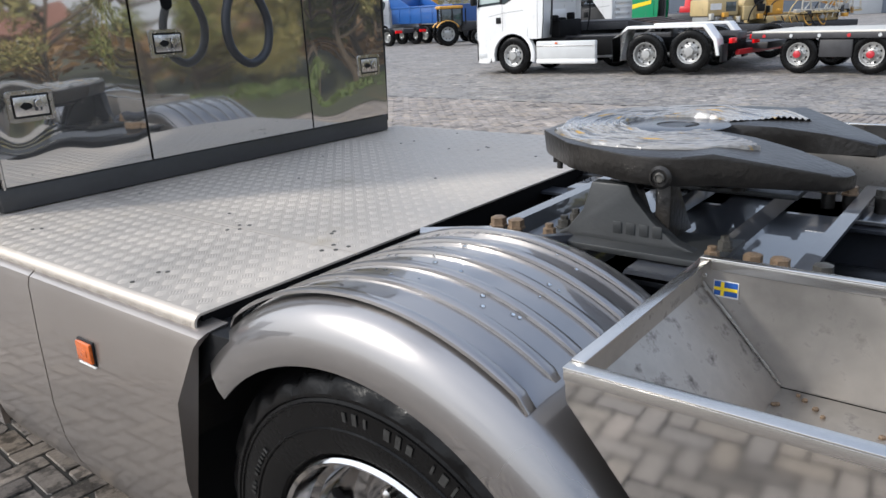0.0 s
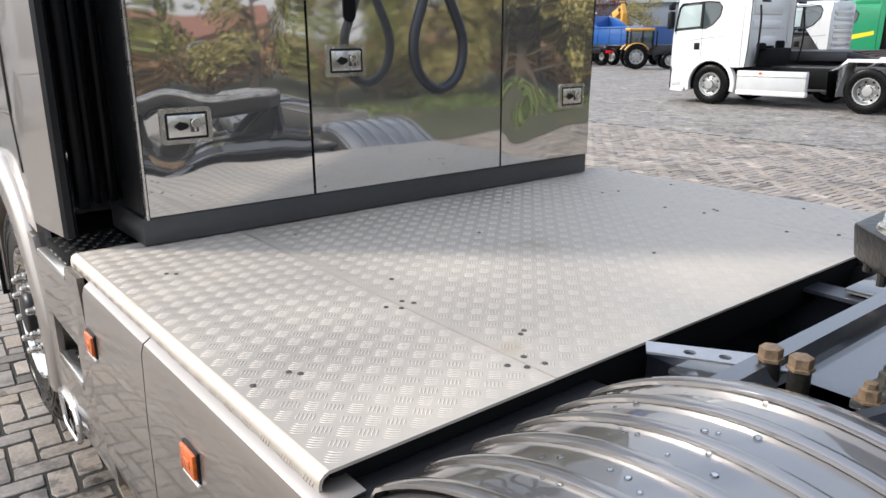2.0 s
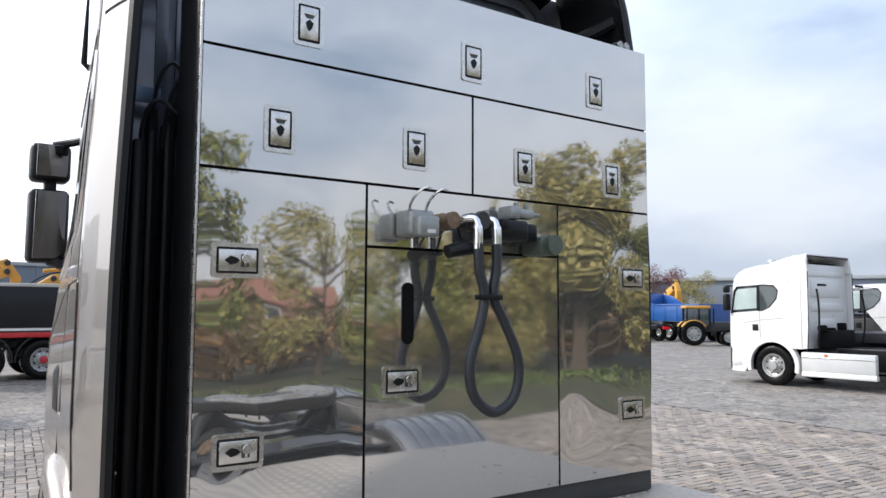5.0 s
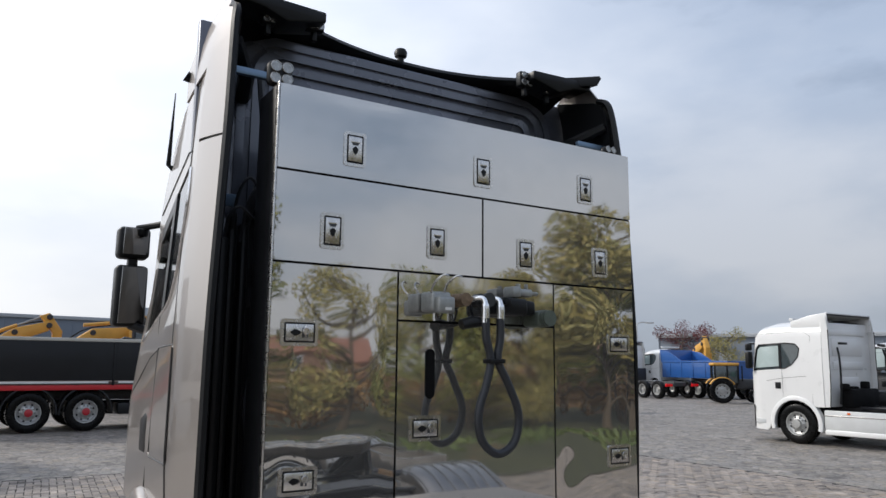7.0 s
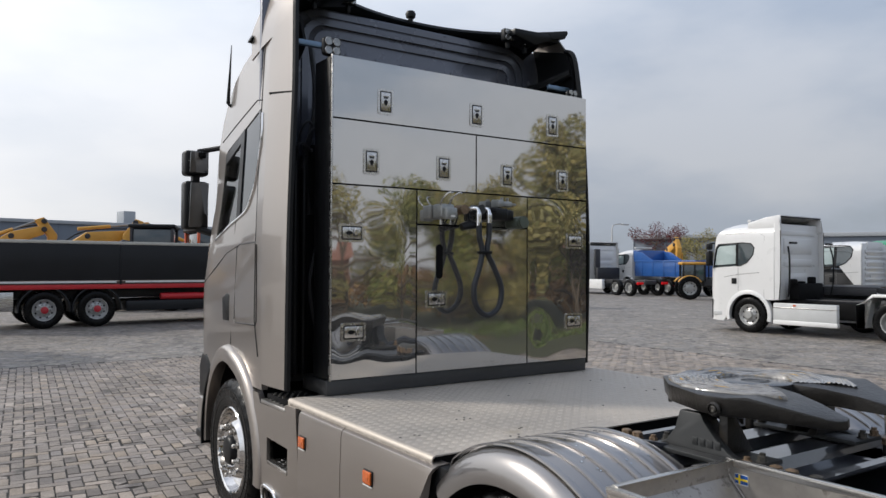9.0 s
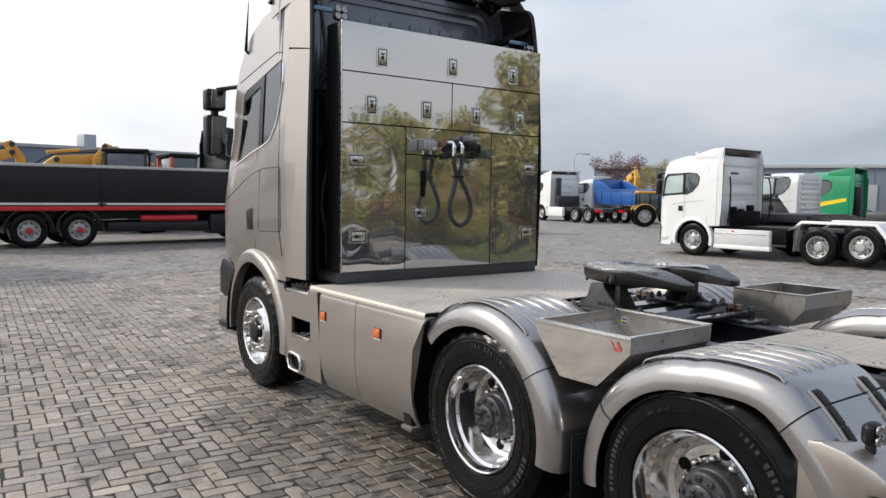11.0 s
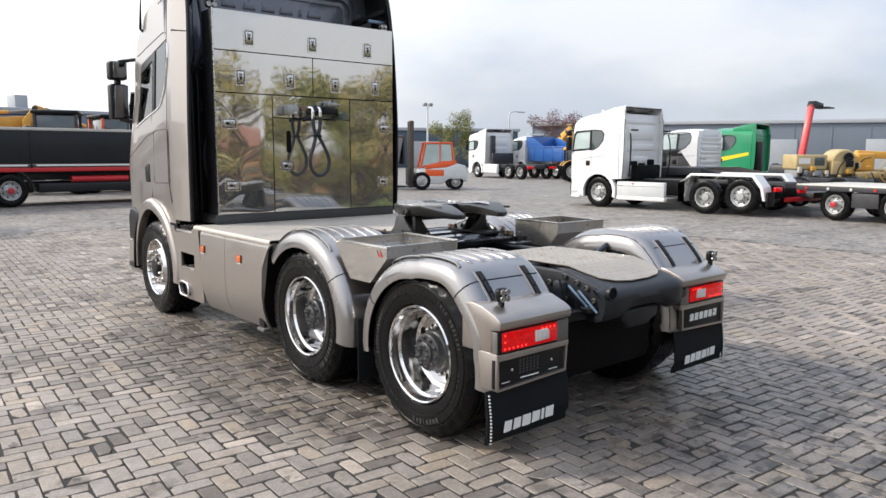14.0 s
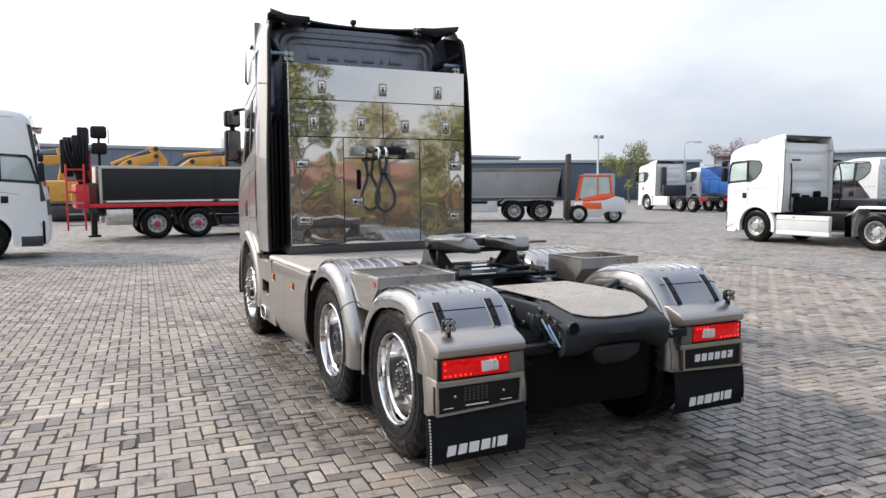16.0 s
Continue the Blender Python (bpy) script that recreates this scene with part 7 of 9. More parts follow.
def brick_shape(rnd, length, width, rough):
    """Side, shoulder and face outlines of one worn brick with knocked-off corners, lying along x, centred."""
    g, ch = 0.0050 + rough * rnd.uniform(0, 0.0035), 0.003
    hx, hy = length / 2 - g, width / 2 - g
    tx, ty = rnd.uniform(-0.006, 0.006), rnd.uniform(-0.012, 0.012)
    zc = rnd.uniform(-0.002, 0.002)
    cut = [(0.003 + rough * abs(rnd.gauss(0, 0.011)), 0.003 + rough * abs(rnd.gauss(0, 0.009))) for _ in range(4)]
    line = []
    for (sx, sy), (a, b) in zip(((-1, -1), (1, -1), (1, 1), (-1, 1)), cut):
        p, q = (sx * hx, sy * (hy - b)), (sx * (hx - a), sy * hy)
        line += [p, q] if sx * sy > 0 else [q, p]
    j = rough * 0.0022
    line = [(x + rnd.uniform(-j, j), y + rnd.uniform(-j, j)) for x, y in line]
    pts = []
    for ins, z in ((0.0, -0.03), (0.0, -0.004), (ch, 0.0)):
        for x, y in line:
            x, y = x * (1 - ins / hx), y * (1 - ins / hy)
            pts.append((x, y, z + zc + tx * x + ty * y - (rough * rnd.uniform(0, 0.0012) if ins else 0.0)))
    return pts


BRICK_FACES = [(k, (k + 1) % 8, 8 + (k + 1) % 8, 8 + k) for k in range(8)] + [(8 + k, 8 + (k + 1) % 8, 16 + (k + 1) % 8, 16 + k) for k in range(8)] + [tuple(range(16, 24))]


def herringbone(x0, x1, y0, y1):
    """Centres and directions of the bricks over a rectangle of the yard."""
    for i in range(int(x0 / BW) - 12, int(x1 / BW) + 12):
        for j in range(int(y0 / BW) - 12, int(y1 / BW) + 12):
            s = (i - j) % 4
            if s == 0:
                u, v, along = (i + 1) * BW, (j + 0.5) * BW, 0
            elif s == 3:
                u, v, along = (i + 0.5) * BW, (j + 1) * BW, 1
            else:
                continue
            x, y = u * CT - v * ST, u * ST + v * CT
            if x0 < x < x1 and y0 < y < y1:
                yield x, y, along


def near_strip(x, y):
    return -2.75 < x < -1.45 and 0.2 < y < 4.95


rnd = random.Random(11)
verts, faces = [], []
singles = []
for x, y, along in herringbone(-10.5, 10.0, -8.4, 14.0):
    if near_strip(x, y) and len(singles) < 300:
        singles.append((x, y, along))
        continue
    rough = 0.5 + rnd.choice((0.0,) * 14 + (0.9,) * 4 + (1.8, 2.6)) + 0.5 * max(0.0, noise.noise(Vector((x * 0.6, y * 0.6, 3))))
    a = PAVE_TURN + (math.pi / 2 if along else 0) + rnd.gauss(0, 0.012)
    c, s = math.cos(a), math.sin(a)
    dx, dy = rnd.gauss(0, 0.0012), rnd.gauss(0, 0.0012)
    b0 = len(verts)
    for px, py, pz in brick_shape(rnd, BL, BW, rough):
        verts.append((x + dx + c * px - s * py, y + dy + s * px + c * py, pz))
    faces += [tuple(b0 + q for q in f) for f in BRICK_FACES]
me = bpy.data.meshes.new("paving_brick_field")
me.from_pydata(verts, [], faces)
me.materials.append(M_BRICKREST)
field = new("paving_brick_field", me)
field.parent = ground
tagged(field, kind="stuff")
shapes = []
for k in range(16):
    me = bpy.data.meshes.new("paving_brick")
    me.from_pydata(brick_shape(rnd, BL, BW, 0.6 if k < 9 else (1.4 if k < 13 else 2.6)), [], BRICK_FACES)
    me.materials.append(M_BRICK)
    shapes.append(me)
for x, y, along in singles:
    o = new("paving_brick", rnd.choice(shapes))
    o.parent = ground
    o.matrix_basis = pose(x, y, 0, 0, 0, math.degrees(PAVE_TURN) + (90 if along else 0) + rnd.gauss(0, 0.6) + rnd.choice((0, 180)))

# ---- other vehicles of the yard ----
M_BGTYRE = M_RUBBER
M_STEELRIM = mat("painted_steel_rim", (0.43, 0.43, 0.42), 0.35, 0.6, var=0.1, scale=10)
M_REDHUB = mat("red_hub", (0.42, 0.02, 0.03), 0.4, var=0.15)
M_BGBLACK = mat("black_truck_paint", (0.012, 0.013, 0.015), 0.45, spec=0.25, var=0.2, scale=1.5, coat=0.08)
M_BGBLUE = mat("blue_truck_paint", (0.02, 0.09, 0.30), 0.35, var=0.1, scale=1.5, coat=0.4)
M_BGGREEN = mat("green_truck_paint", (0.01, 0.24, 0.10), 0.35, var=0.08, scale=1.5, coat=0.4)
M_YELLOW = mat("yellow_machine_paint", (0.56, 0.29, 0.045), 0.5, var=0.15, scale=2, dirt=(0.2, 0.13, 0.06), dirt_at=0.62)
M_SAND = mat("weathered_yellow_paint", (0.43, 0.33, 0.165), 0.55, var=0.15, scale=2, dirt=(0.22, 0.16, 0.09), dirt_at=0.6)
M_ORANGE = mat("orange_machine_paint", (0.70, 0.10, 0.02), 0.4, var=0.1, scale=2)
M_REDP = mat("red_machine_paint", (0.50, 0.02, 0.025), 0.4, var=0.12, scale=2)
M_GREYTIP = mat("grey_tipper_paint", (0.25, 0.255, 0.255), 0.5, var=0.14, scale=1.2, dirt=(0.2, 0.18, 0.15), dirt_at=0.6, dirt_scale=1.5)
M_TIPRAIL = mat("rust_brown_rail", (0.20, 0.155, 0.11), 0.7, var=0.3, scale=3)
M_SILL = mat("pale_aluminium_boards", (0.50, 0.48, 0.43), 0.5, 0.3, var=0.12, scale=3)
M_DKFRAME = mat("dark_frame", (0.03, 0.03, 0.033), 0.5, var=0.25, scale=4)
M_BOARD = mat("worn_dark_boards", (0.09, 0.065, 0.055), 0.7, var=0.3, scale=8)
M_BGGLASS = mat("dark_vehicle_glass", (0.05, 0.065, 0.07), 0.06, var=0.15, coat=1.0)


def small_tyre(r, half):
    bm = bmesh.new()
    ri = r * 0.58
    revolve(bm, [(-half + 0.03, ri), (-half, r * 0.72), (-half, r * 0.86), (-half + 0.02, r * 0.96), (-half + 0.05, r), (-0.03, r), (-0.025, r - 0.015), (0.025, r - 0.015), (0.03, r), (half - 0.05, r), (half - 0.02, r * 0.96), (half, r * 0.8), (half - 0.03, ri)], 44, "x", closed=True)
    return finish(bm, M_BGTYRE, "tyre", 30)


def small_rim(r, deep, material):
    bm = bmesh.new()
    q = r * 0.59
    prof = [(0.03, q), (-0.004, q), (0.0, q * 0.93), (0.03, q * 0.90), (deep, q * 0.82), (deep + 0.01, q * 0.66), (deep - 0.03, q * 0.45), (deep - 0.035, q * 0.40), (deep - 0.10, q * 0.36), (deep - 0.11, 0)]
    revolve(bm, prof, 40, "x", caps=False)
    for k in range(10):
        a = 2 * math.pi * k / 10
        disc(bm, (deep + 0.0, q * 0.56 * math.cos(a), q * 0.56 * math.sin(a)), "x", q * 0.055, -0.035, 6)
    return finish(bm, material, "wheel", 35)


BT = small_tyre(0.51, 0.15)
RIM_A, RIM_B = small_rim(0.51, 0.05, M_STEELRIM), small_rim(0.51, 0.15, M_STEELRIM)
cap_ = bmesh.new()
revolve(cap_, [(0.0, 0.0), (0.0, 0.10), (-0.03, 0.095), (-0.045, 0.05), (-0.05, 0.0)][::-1], 24, "x")
HUBCAP = finish(cap_, M_REDHUB, "hub_cap")


hole_ = bmesh.new()
disc(hole_, (0.0, 0.0, 0.0), "x", 0.026, -0.006, 10)
SMALL_HOLE = finish(hole_, M_DARK, "hand_hole")


def bgw(parent, at, mirrored=False, deep=False, red=False, scale=1.0):
    w = new("wheel", RIM_B if deep else RIM_A)
    w.parent = parent
    w.matrix_basis = pose(*at, 0, 0, 180 if mirrored else 0) @ Matrix.Diagonal((1, scale, scale, 1))
    t = new("tyre", BT)
    t.parent = w
    t.location = (0.14, 0, 0)
    for k in range(8):
        o = new("hand_hole", SMALL_HOLE)
        o.parent = w
        a = 2 * math.pi * (k + 0.5) / 8
        o.location = (0.158 if deep else 0.058, 0.222 * math.cos(a), 0.222 * math.sin(a))
    if red:
        c = new("hub_cap", HUBCAP)
        c.parent = w
        c.location = (-0.058 if not deep else 0.042, 0, 0)
    return w


def lorry_cab(t, paint, roof=3.2, rear=-0.80, front=1.36, half=1.22, floor=0.95, deflector=True, pillar=False):
    """Cab-over cab round the front axle: one smooth side from roof to bumper with real window openings, screen, arches, mirrors."""
    zt = roof - 0.22
    outer = [(rear, floor), (rear, zt), (rear + 0.45, zt + 0.02), (front - 0.75, zt + 0.0), (front - 0.45, zt - 0.07), (front - 0.30, zt - 0.22), (front - 0.24, zt - 0.48), (front - 0.06, 1.78), (front - 0.01, 1.45), (front + 0.01, 1.05), (front + 0.02, 0.72), (front - 0.01, 0.42), (front - 0.09, 0.30), (0.80, 0.29), (0.74, 0.36)]
    outer += [(0.69 * math.cos(radians(a)), 0.50 + 0.69 * math.sin(radians(a))) for a in range(4, 139, 10)] + [(-0.56, floor)]
    win = [(front - 0.17, 1.84), (front - 0.31, 2.44), (front - 0.39, 2.54), (front - 1.15, 2.58), (front - 1.44, 2.55), (front - 1.54, 2.43), (front - 1.50, 2.22), (front - 1.32, 2.01), (front - 1.12, 1.91)]
    for s in (-1, 1):
        def wx(y, z):
            return half - 0.05 * max(0, (z - 1.9) / 1.2) ** 1.5 - 0.28 * max(0.0, (y - front + 0.42) / 0.42) ** 2 - 0.10 * max(0.0, (z - zt + 0.18) / 0.2) ** 2
        sd = part("cab_side", plate(bmesh.new(), outer, [win], -0.04, cuts=((1, [0.6, 0.9, 1.3, 1.7, 2.1, 2.4, 2.7, zt - 0.16, zt - 0.08]), (0, [front - 0.42, front - 0.3, front - 0.2, front - 0.1, front - 0.04])), warp=lambda a, b, d: Vector((s * (wx(a, b) + d), a, b))), paint, t, "", 30)
        part("side_glass", plate(bmesh.new(), win, [], -0.01, warp=lambda a, b, d: Vector((s * (wx(a, b) - 0.016 + d), a, b))), M_BGGLASS, sd)
        gl = [(front - 0.23, 1.92), (front - 0.35, 2.41), (front - 0.42, 2.48), (front - 0.95, 2.51), (front - 0.95, 1.97)]
        part("door_pane", plate(bmesh.new(), gl, [], -0.004, warp=lambda a, b, d: Vector((s * (wx(a, b) - 0.012 + d), a, b))), mat_pane, sd)
        part("window_pillar", plate(bmesh.new(), [(front - 0.96, 1.91), (front - 0.96, 2.57), (front - 1.02, 2.57), (front - 1.02, 1.91)], [], -0.02, warp=lambda a, b, d: Vector((s * (wx(a, b) + 0.002 + d), a, b))), M_BLACK, sd)
        part("window_seal", tube(bmesh.new(), [(s * (wx(a, b) + 0.001), a, b) for a, b in win + win[:1]], 0.016, 5), M_BLACK, sd)
        for seam in ([(front - 1.04, 1.18), (front - 1.04, 1.90)], [(front - 0.05, 1.52), (front - 0.6, 1.58), (front - 1.04, 1.66), (front - 1.7, 1.72)], [(rear + 0.30, floor + 0.02), (rear + 0.30, zt - 0.25), (rear + 0.5, zt - 0.12), (front - 0.62, zt - 0.16)], [(front - 0.02, 0.95), (0.72, 0.97)], [(front, 0.66), (0.72, 0.66)]):
            part("panel_seam", tube(bmesh.new(), [(s * (wx(a, b) + 0.0005), a, b) for a, b in seam], 0.0055, 4), M_SEAM, sd)
        part("door_handle", bx(s * (half + 0.002) - 0.01, s * (half + 0.002) + 0.01, front - 0.99, front - 0.83, 1.38, 1.55, bevel=0.008), M_BLACK, sd)
        sec = [(half - 0.12, 0.0), (half + 0.015, -0.005), (half + 0.03, -0.03), (half + 0.025, -0.11), (half - 0.02, -0.115), (half - 0.12, -0.10)]
        part("wheel_arch", sweep(bmesh.new(), [(p * s, q) for p, q in sec], arc_frames(0.0, 0.50, 0.71, -14, 194, 28)), paint, sd, "", 50)
        part("arch_liner", sweep(bmesh.new(), [(p * s, q) for p, q in ((0.5, -0.05), (half - 0.05, -0.05), (half - 0.05, -0.07), (0.5, -0.07))], arc_frames(0.0, 0.50, 0.69, -8, 188, 16)), M_DARK, sd)
        part("step_recess", bx(min(s * (half - 0.06), s * (half + 0.004)), max(s * (half - 0.06), s * (half + 0.004)), 0.84, front - 0.22, 0.44, 0.58, bevel=0.02), M_GREYW if paint is M_WHITE else M_DKFRAME, sd)
        part("head_lamp", plate(bmesh.new(), [(front - 0.02, 0.70), (front - 0.02, 0.92), (front - 0.20, 0.88), (front - 0.16, 0.74)], [], -0.02, warp=lambda a, b, d: Vector((s * (wx(a, b) + 0.006 + d), a, b))), M_CLEAR, sd)
        m_ = part("door_mirror", bx(min(s * (half - 0.10), s * (half + 0.10)), max(s * (half - 0.10), s * (half + 0.10)), front - 0.16, front - 0.02, 1.90, 2.36, bevel=0.04, seg=3), M_BLACK, sd)
        part("wide_mirror", bx(min(s * (half - 0.10), s * (half + 0.10)), max(s * (half - 0.10), s * (half + 0.10)), front - 0.15, front - 0.03, 2.39, 2.58, bevel=0.04, seg=3), M_BLACK, m_)
        part("mirror_arm", tube(bmesh.new(), [(s * (half - 0.22), front - 0.28, 2.58), (s * (half), front - 0.09, 2.58)], 0.022, 6), M_BLACK, m_)
        if pillar:          # dark corner between side window and screen, dark sill panels
            part("corner_cover", plate(bmesh.new(), [(front - 0.36, zt - 0.30), (front - 0.26, zt - 0.36), (front - 0.08, 1.76), (front - 0.02, 1.42), (front - 0.14, 1.40), (front - 0.15, 1.78)], [], -0.03, cuts=((0, [front - 0.42, front - 0.3, front - 0.2, front - 0.1]),), warp=lambda a, b, d: Vector((s * (wx(a, b) + 0.006 + d), a, b))), M_DKFRAME, sd)
            part("sill_panel", bx(min(s * (half - 0.04), s * (half + 0.008)), max(s * (half - 0.04), s * (half + 0.008)), 0.76, front - 0.12, 0.30, 0.56, bevel=0.02), M_DKFRAME, sd)
        bgw(t, (s * 1.19, 0.0, 0.5), s > 0)
        if deflector:
            dfl = part("side_deflector", plate(bmesh.new(), [(rear - 0.13, floor + 0.02), (rear - 0.17, 1.5), (rear - 0.17, zt - 0.1), (rear - 0.12, roof + 0.04), (rear - 0.01, roof + 0.0), (rear - 0.01, floor)], [], -0.02, cuts=((1, [1.5, 2.2, 2.8]), (0, [rear - 0.08])), warp=lambda a, b, d: Vector((s * (half - 0.008 - 0.035 * max(0, (b - 2.2)) - 0.10 * max(0.0, (rear - a)) + d), a, b))), paint, t)
            part("rear_edge", tube(bmesh.new(), [(s * (half - 0.028), rear - 0.135, floor + 0.03), (s * (half - 0.03), rear - 0.172, 1.5), (s * (half - 0.05), rear - 0.172, zt - 0.1)], 0.012, 5), M_BLACK, dfl)
    bm = bmesh.new()
    rows = []
    for y, z in ((rear, zt), (rear + 0.45, zt + 0.02), (front - 0.75, zt + 0.0), (front - 0.45, zt - 0.07), (front - 0.30, zt - 0.22)):
        w = half - 0.05 * max(0, (z - 1.9) / 1.2) ** 1.5 - 0.10 * max(0.0, (z - zt + 0.18) / 0.2) ** 2
        rows.append([bm.verts.new((w * u, y + 0.06 * (1 - u * u) * (y > 0), z + 0.17 * (1 - abs(u) ** 3))) for u in [-1 + k / 8 for k in range(17)]])
    for a, b in zip(rows, rows[1:]):
        for k in range(16):
            bm.faces.new((a[k], a[k + 1], b[k + 1], b[k]))
    part("roof", bm, paint, t, "", 60)
    bm = bmesh.new()
    rows = []
    for y, z in ((front - 0.30, zt - 0.22), (front - 0.24, zt - 0.48), (front - 0.06, 1.78), (front - 0.01, 1.45), (front + 0.01, 1.05), (front + 0.02, 0.72), (front - 0.01, 0.42), (front - 0.09, 0.30)):
        dx = half - 0.05 * max(0, (z - 1.9) / 1.2) ** 1.5 - 0.28 * max(0.0, (y - front + 0.42) / 0.42) ** 2
        rows.append([bm.verts.new((dx * u, y + 0.10 * (1 - u * u), z + (0.17 * (1 - abs(u) ** 3) if z > zt - 0.3 else 0))) for u in [-1 + k / 5 for k in range(11)]])
    for i, (a, b) in enumerate(zip(rows, rows[1:])):
        for k in range(10):
            f = bm.faces.new((a[k], a[k + 1], b[k + 1], b[k]))
            f.material_index = 1 if i == 1 else 2 if i == 3 else 0
    part("cab_front", bm, [paint, M_BGGLASS, M_DKFRAME], t)
    part("sun_visor", bx(-half + 0.16, half - 0.16, front - 0.28, front - 0.02, zt - 0.42, zt - 0.38, bevel=0.015), M_BGGLASS, t)
    part("under_tray", bx(-half + 0.14, half - 0.14, 0.78, front - 0.06, 0.31, floor, bevel=0.06), M_DARK, t)
    rw = part("cab_rear_wall", bx(-half + 0.06, half - 0.06, rear - 0.02, rear + 0.03, floor, zt + 0.1, bevel=0.02), paint, t)
    for x0, x1, z0, z1 in ((-0.62, 0.62, floor + 0.95, floor + 1.15), (-0.62, 0.62, floor + 1.30, floor + 1.75), (-0.75, 0.75, zt - 0.22, zt - 0.08), (-0.40, 0.40, floor + 0.45, floor + 0.75)):
        part("pressed_panel", bx(x0 * half, x1 * half, rear - 0.042, rear - 0.018, z0, z1, bevel=0.02), paint, rw)
    if deflector:
        rdf = part("roof_deflector", prism(bmesh.new(), [(rear + 0.85, zt + 0.15), (rear + 0.35, roof + 0.06), (rear - 0.14, roof + 0.13), (rear - 0.15, roof + 0.09), (rear + 0.35, roof + 0.02), (rear + 0.85, zt + 0.10)], "x", -half + 0.13, half - 0.13, bevel=0.012), paint, t)
        part("deflector_edge", bx(-half + 0.16, half - 0.16, rear - 0.145, rear - 0.08, roof + 0.055, roof + 0.088, bevel=0.01), M_BLACK, rdf)
        for s in (-1, 1):
            part("deflector_cheek", prism(bmesh.new(), [(rear + 0.85, zt), (rear + 0.85, zt + 0.14), (rear + 0.35, roof + 0.05), (rear - 0.13, roof + 0.12), (rear - 0.15, zt - 0.1), (rear, zt - 0.1)], "x", s * (half - 0.15), s * (half - 0.11), bevel=0.01), paint, rdf)
    part("cab_interior", bx(-half + 0.2, half - 0.2, rear + 0.2, front - 0.5, floor + 0.1, 1.8, bevel=0.05), M_INSIDE, t)


M_SEAM = mat("panel_gap", (0.16, 0.16, 0.16), 0.6, var=0.1)
# opaque glossy pane; daylight showing through the cab is put into its pale colour
mat_pane = mat("opaque_daylit_pane", (0.42, 0.50, 0.49), 0.05, var=0.2, scale=1.5, coat=1.0)


def chassis(t, y0, y1, z=0.95):
    for s in (-1, 1):
        part("frame_rail", bx(min(s * 0.36, s * 0.43), max(s * 0.36, s * 0.43), y0, y1, z - 0.26, z, bevel=0.01), M_DKFRAME, t)
    part("cross_member", bx(-0.36, 0.36, y0, y0 + 0.1, z - 0.25, z - 0.02, bevel=0.01), M_DKFRAME, t)
    part("gear_housing", bx(-0.3, 0.3, min(-0.9, y1 - 2.0), -0.2, 0.4, 0.9, bevel=0.1), M_DKFRAME, t)


# white three-axle chassis truck
wtruck = thing("chassis_truck", "white three-axle chassis truck parked on the paving, rear axle lifted", "truck", (16.55, 11.62, 0), 2.2)
wtruck.scale = (0.955, 0.955, 0.955)
lorry_cab(wtruck, M_WHITE, 3.22, -0.78)
chassis(wtruck, -5.9, 0.6, 0.98)
for s in (-1, 1):
    part("side_skirt", bx(min(s * 1.05, s * 1.21), max(s * 1.05, s * 1.21), -2.50, -0.74, 0.40, 0.88, bevel=0.03), M_GREYW, wtruck, "light grey side skirt")
    part("skirt_rail", bx(min(s * 1.06, s * 1.222), max(s * 1.06, s * 1.222), -2.50, -0.74, 0.74, 0.765, bevel=0.006), M_STEEL, wtruck)
    part("skirt_edge", bx(min(s * 1.06, s * 1.225), max(s * 1.06, s * 1.225), -2.52, -0.74, 0.28, 0.41, bevel=0.03), M_WHITE, wtruck)
    part("marker_lamp", bx(min(s * 1.21, s * 1.225), max(s * 1.21, s * 1.225), -1.4, -1.32, 0.80, 0.85, bevel=0.004), M_AMBER, wtruck)
    bgw(wtruck, (s * 1.19, -3.85, 0.5), s > 0, deep=True)
    bgw(wtruck, (s * 1.19, -4.98, 0.57), s > 0)
    prof = [(-3.20, 0.34), (-3.02, 0.34), (-3.00, 0.90), (-3.22, 0.96), (-3.42, 1.13), (-5.30, 1.13), (-5.56, 0.80), (-5.64, 0.46), (-5.72, 0.46), (-5.64, 0.86), (-5.36, 1.20), (-3.38, 1.20), (-3.20, 1.02)]
    part("mudguard", prism(bmesh.new(), prof[::-1], "x", s * 0.72, s * 1.24, bevel=0.012), M_WHITE, wtruck, "white angular mudguard over two axles")
    part("mudguard_stay", bx(min(s * 0.43, s * 0.8), max(s * 0.43, s * 0.8), -4.42, -4.36, 0.9, 1.15, bevel=0.01), M_DKFRAME, wtruck)
    part("rear_flap", bx(min(s * 0.74, s * 1.2), max(s * 0.74, s * 1.2), -5.78, -5.72, 0.30, 0.72, bevel=0.01), M_BLACK, wtruck)
    part("tail_lamp", bx(min(s * 0.75, s * 1.15), max(s * 0.75, s * 1.15), -5.98, -5.9, 0.74, 0.86, bevel=0.01), M_RED, wtruck)
    part("deflector_rail", tube(bmesh.new(), spline([(s * 1.16, -1.16, 1.05), (s * 1.2, -1.22, 1.5), (s * 1.19, -1.22, 2.1), (s * 1.15, -1.16, 2.45)], 4), 0.025, 6), M_BLACK, wtruck)
    part("rail_bracket", bx(s * 0.98 - 0.18, s * 0.98 + 0.18, -1.24, -1.18, 2.52, 2.58, bevel=0.01), M_BLACK, wtruck)
part("deck_equipment", bx(-0.75, 0.6, -1.25, -0.95, 0.95, 1.42, bevel=0.05), M_DARK, wtruck, "dark valves and tanks behind the cab")
for x, z in ((-0.8, 1.55), (-0.35, 1.48), (0.2, 1.6)):
    part("valve", bx(x - 0.09, x + 0.09, -1.2, -1.0, 1.40, z, bevel=0.04), M_DARK, wtruck)
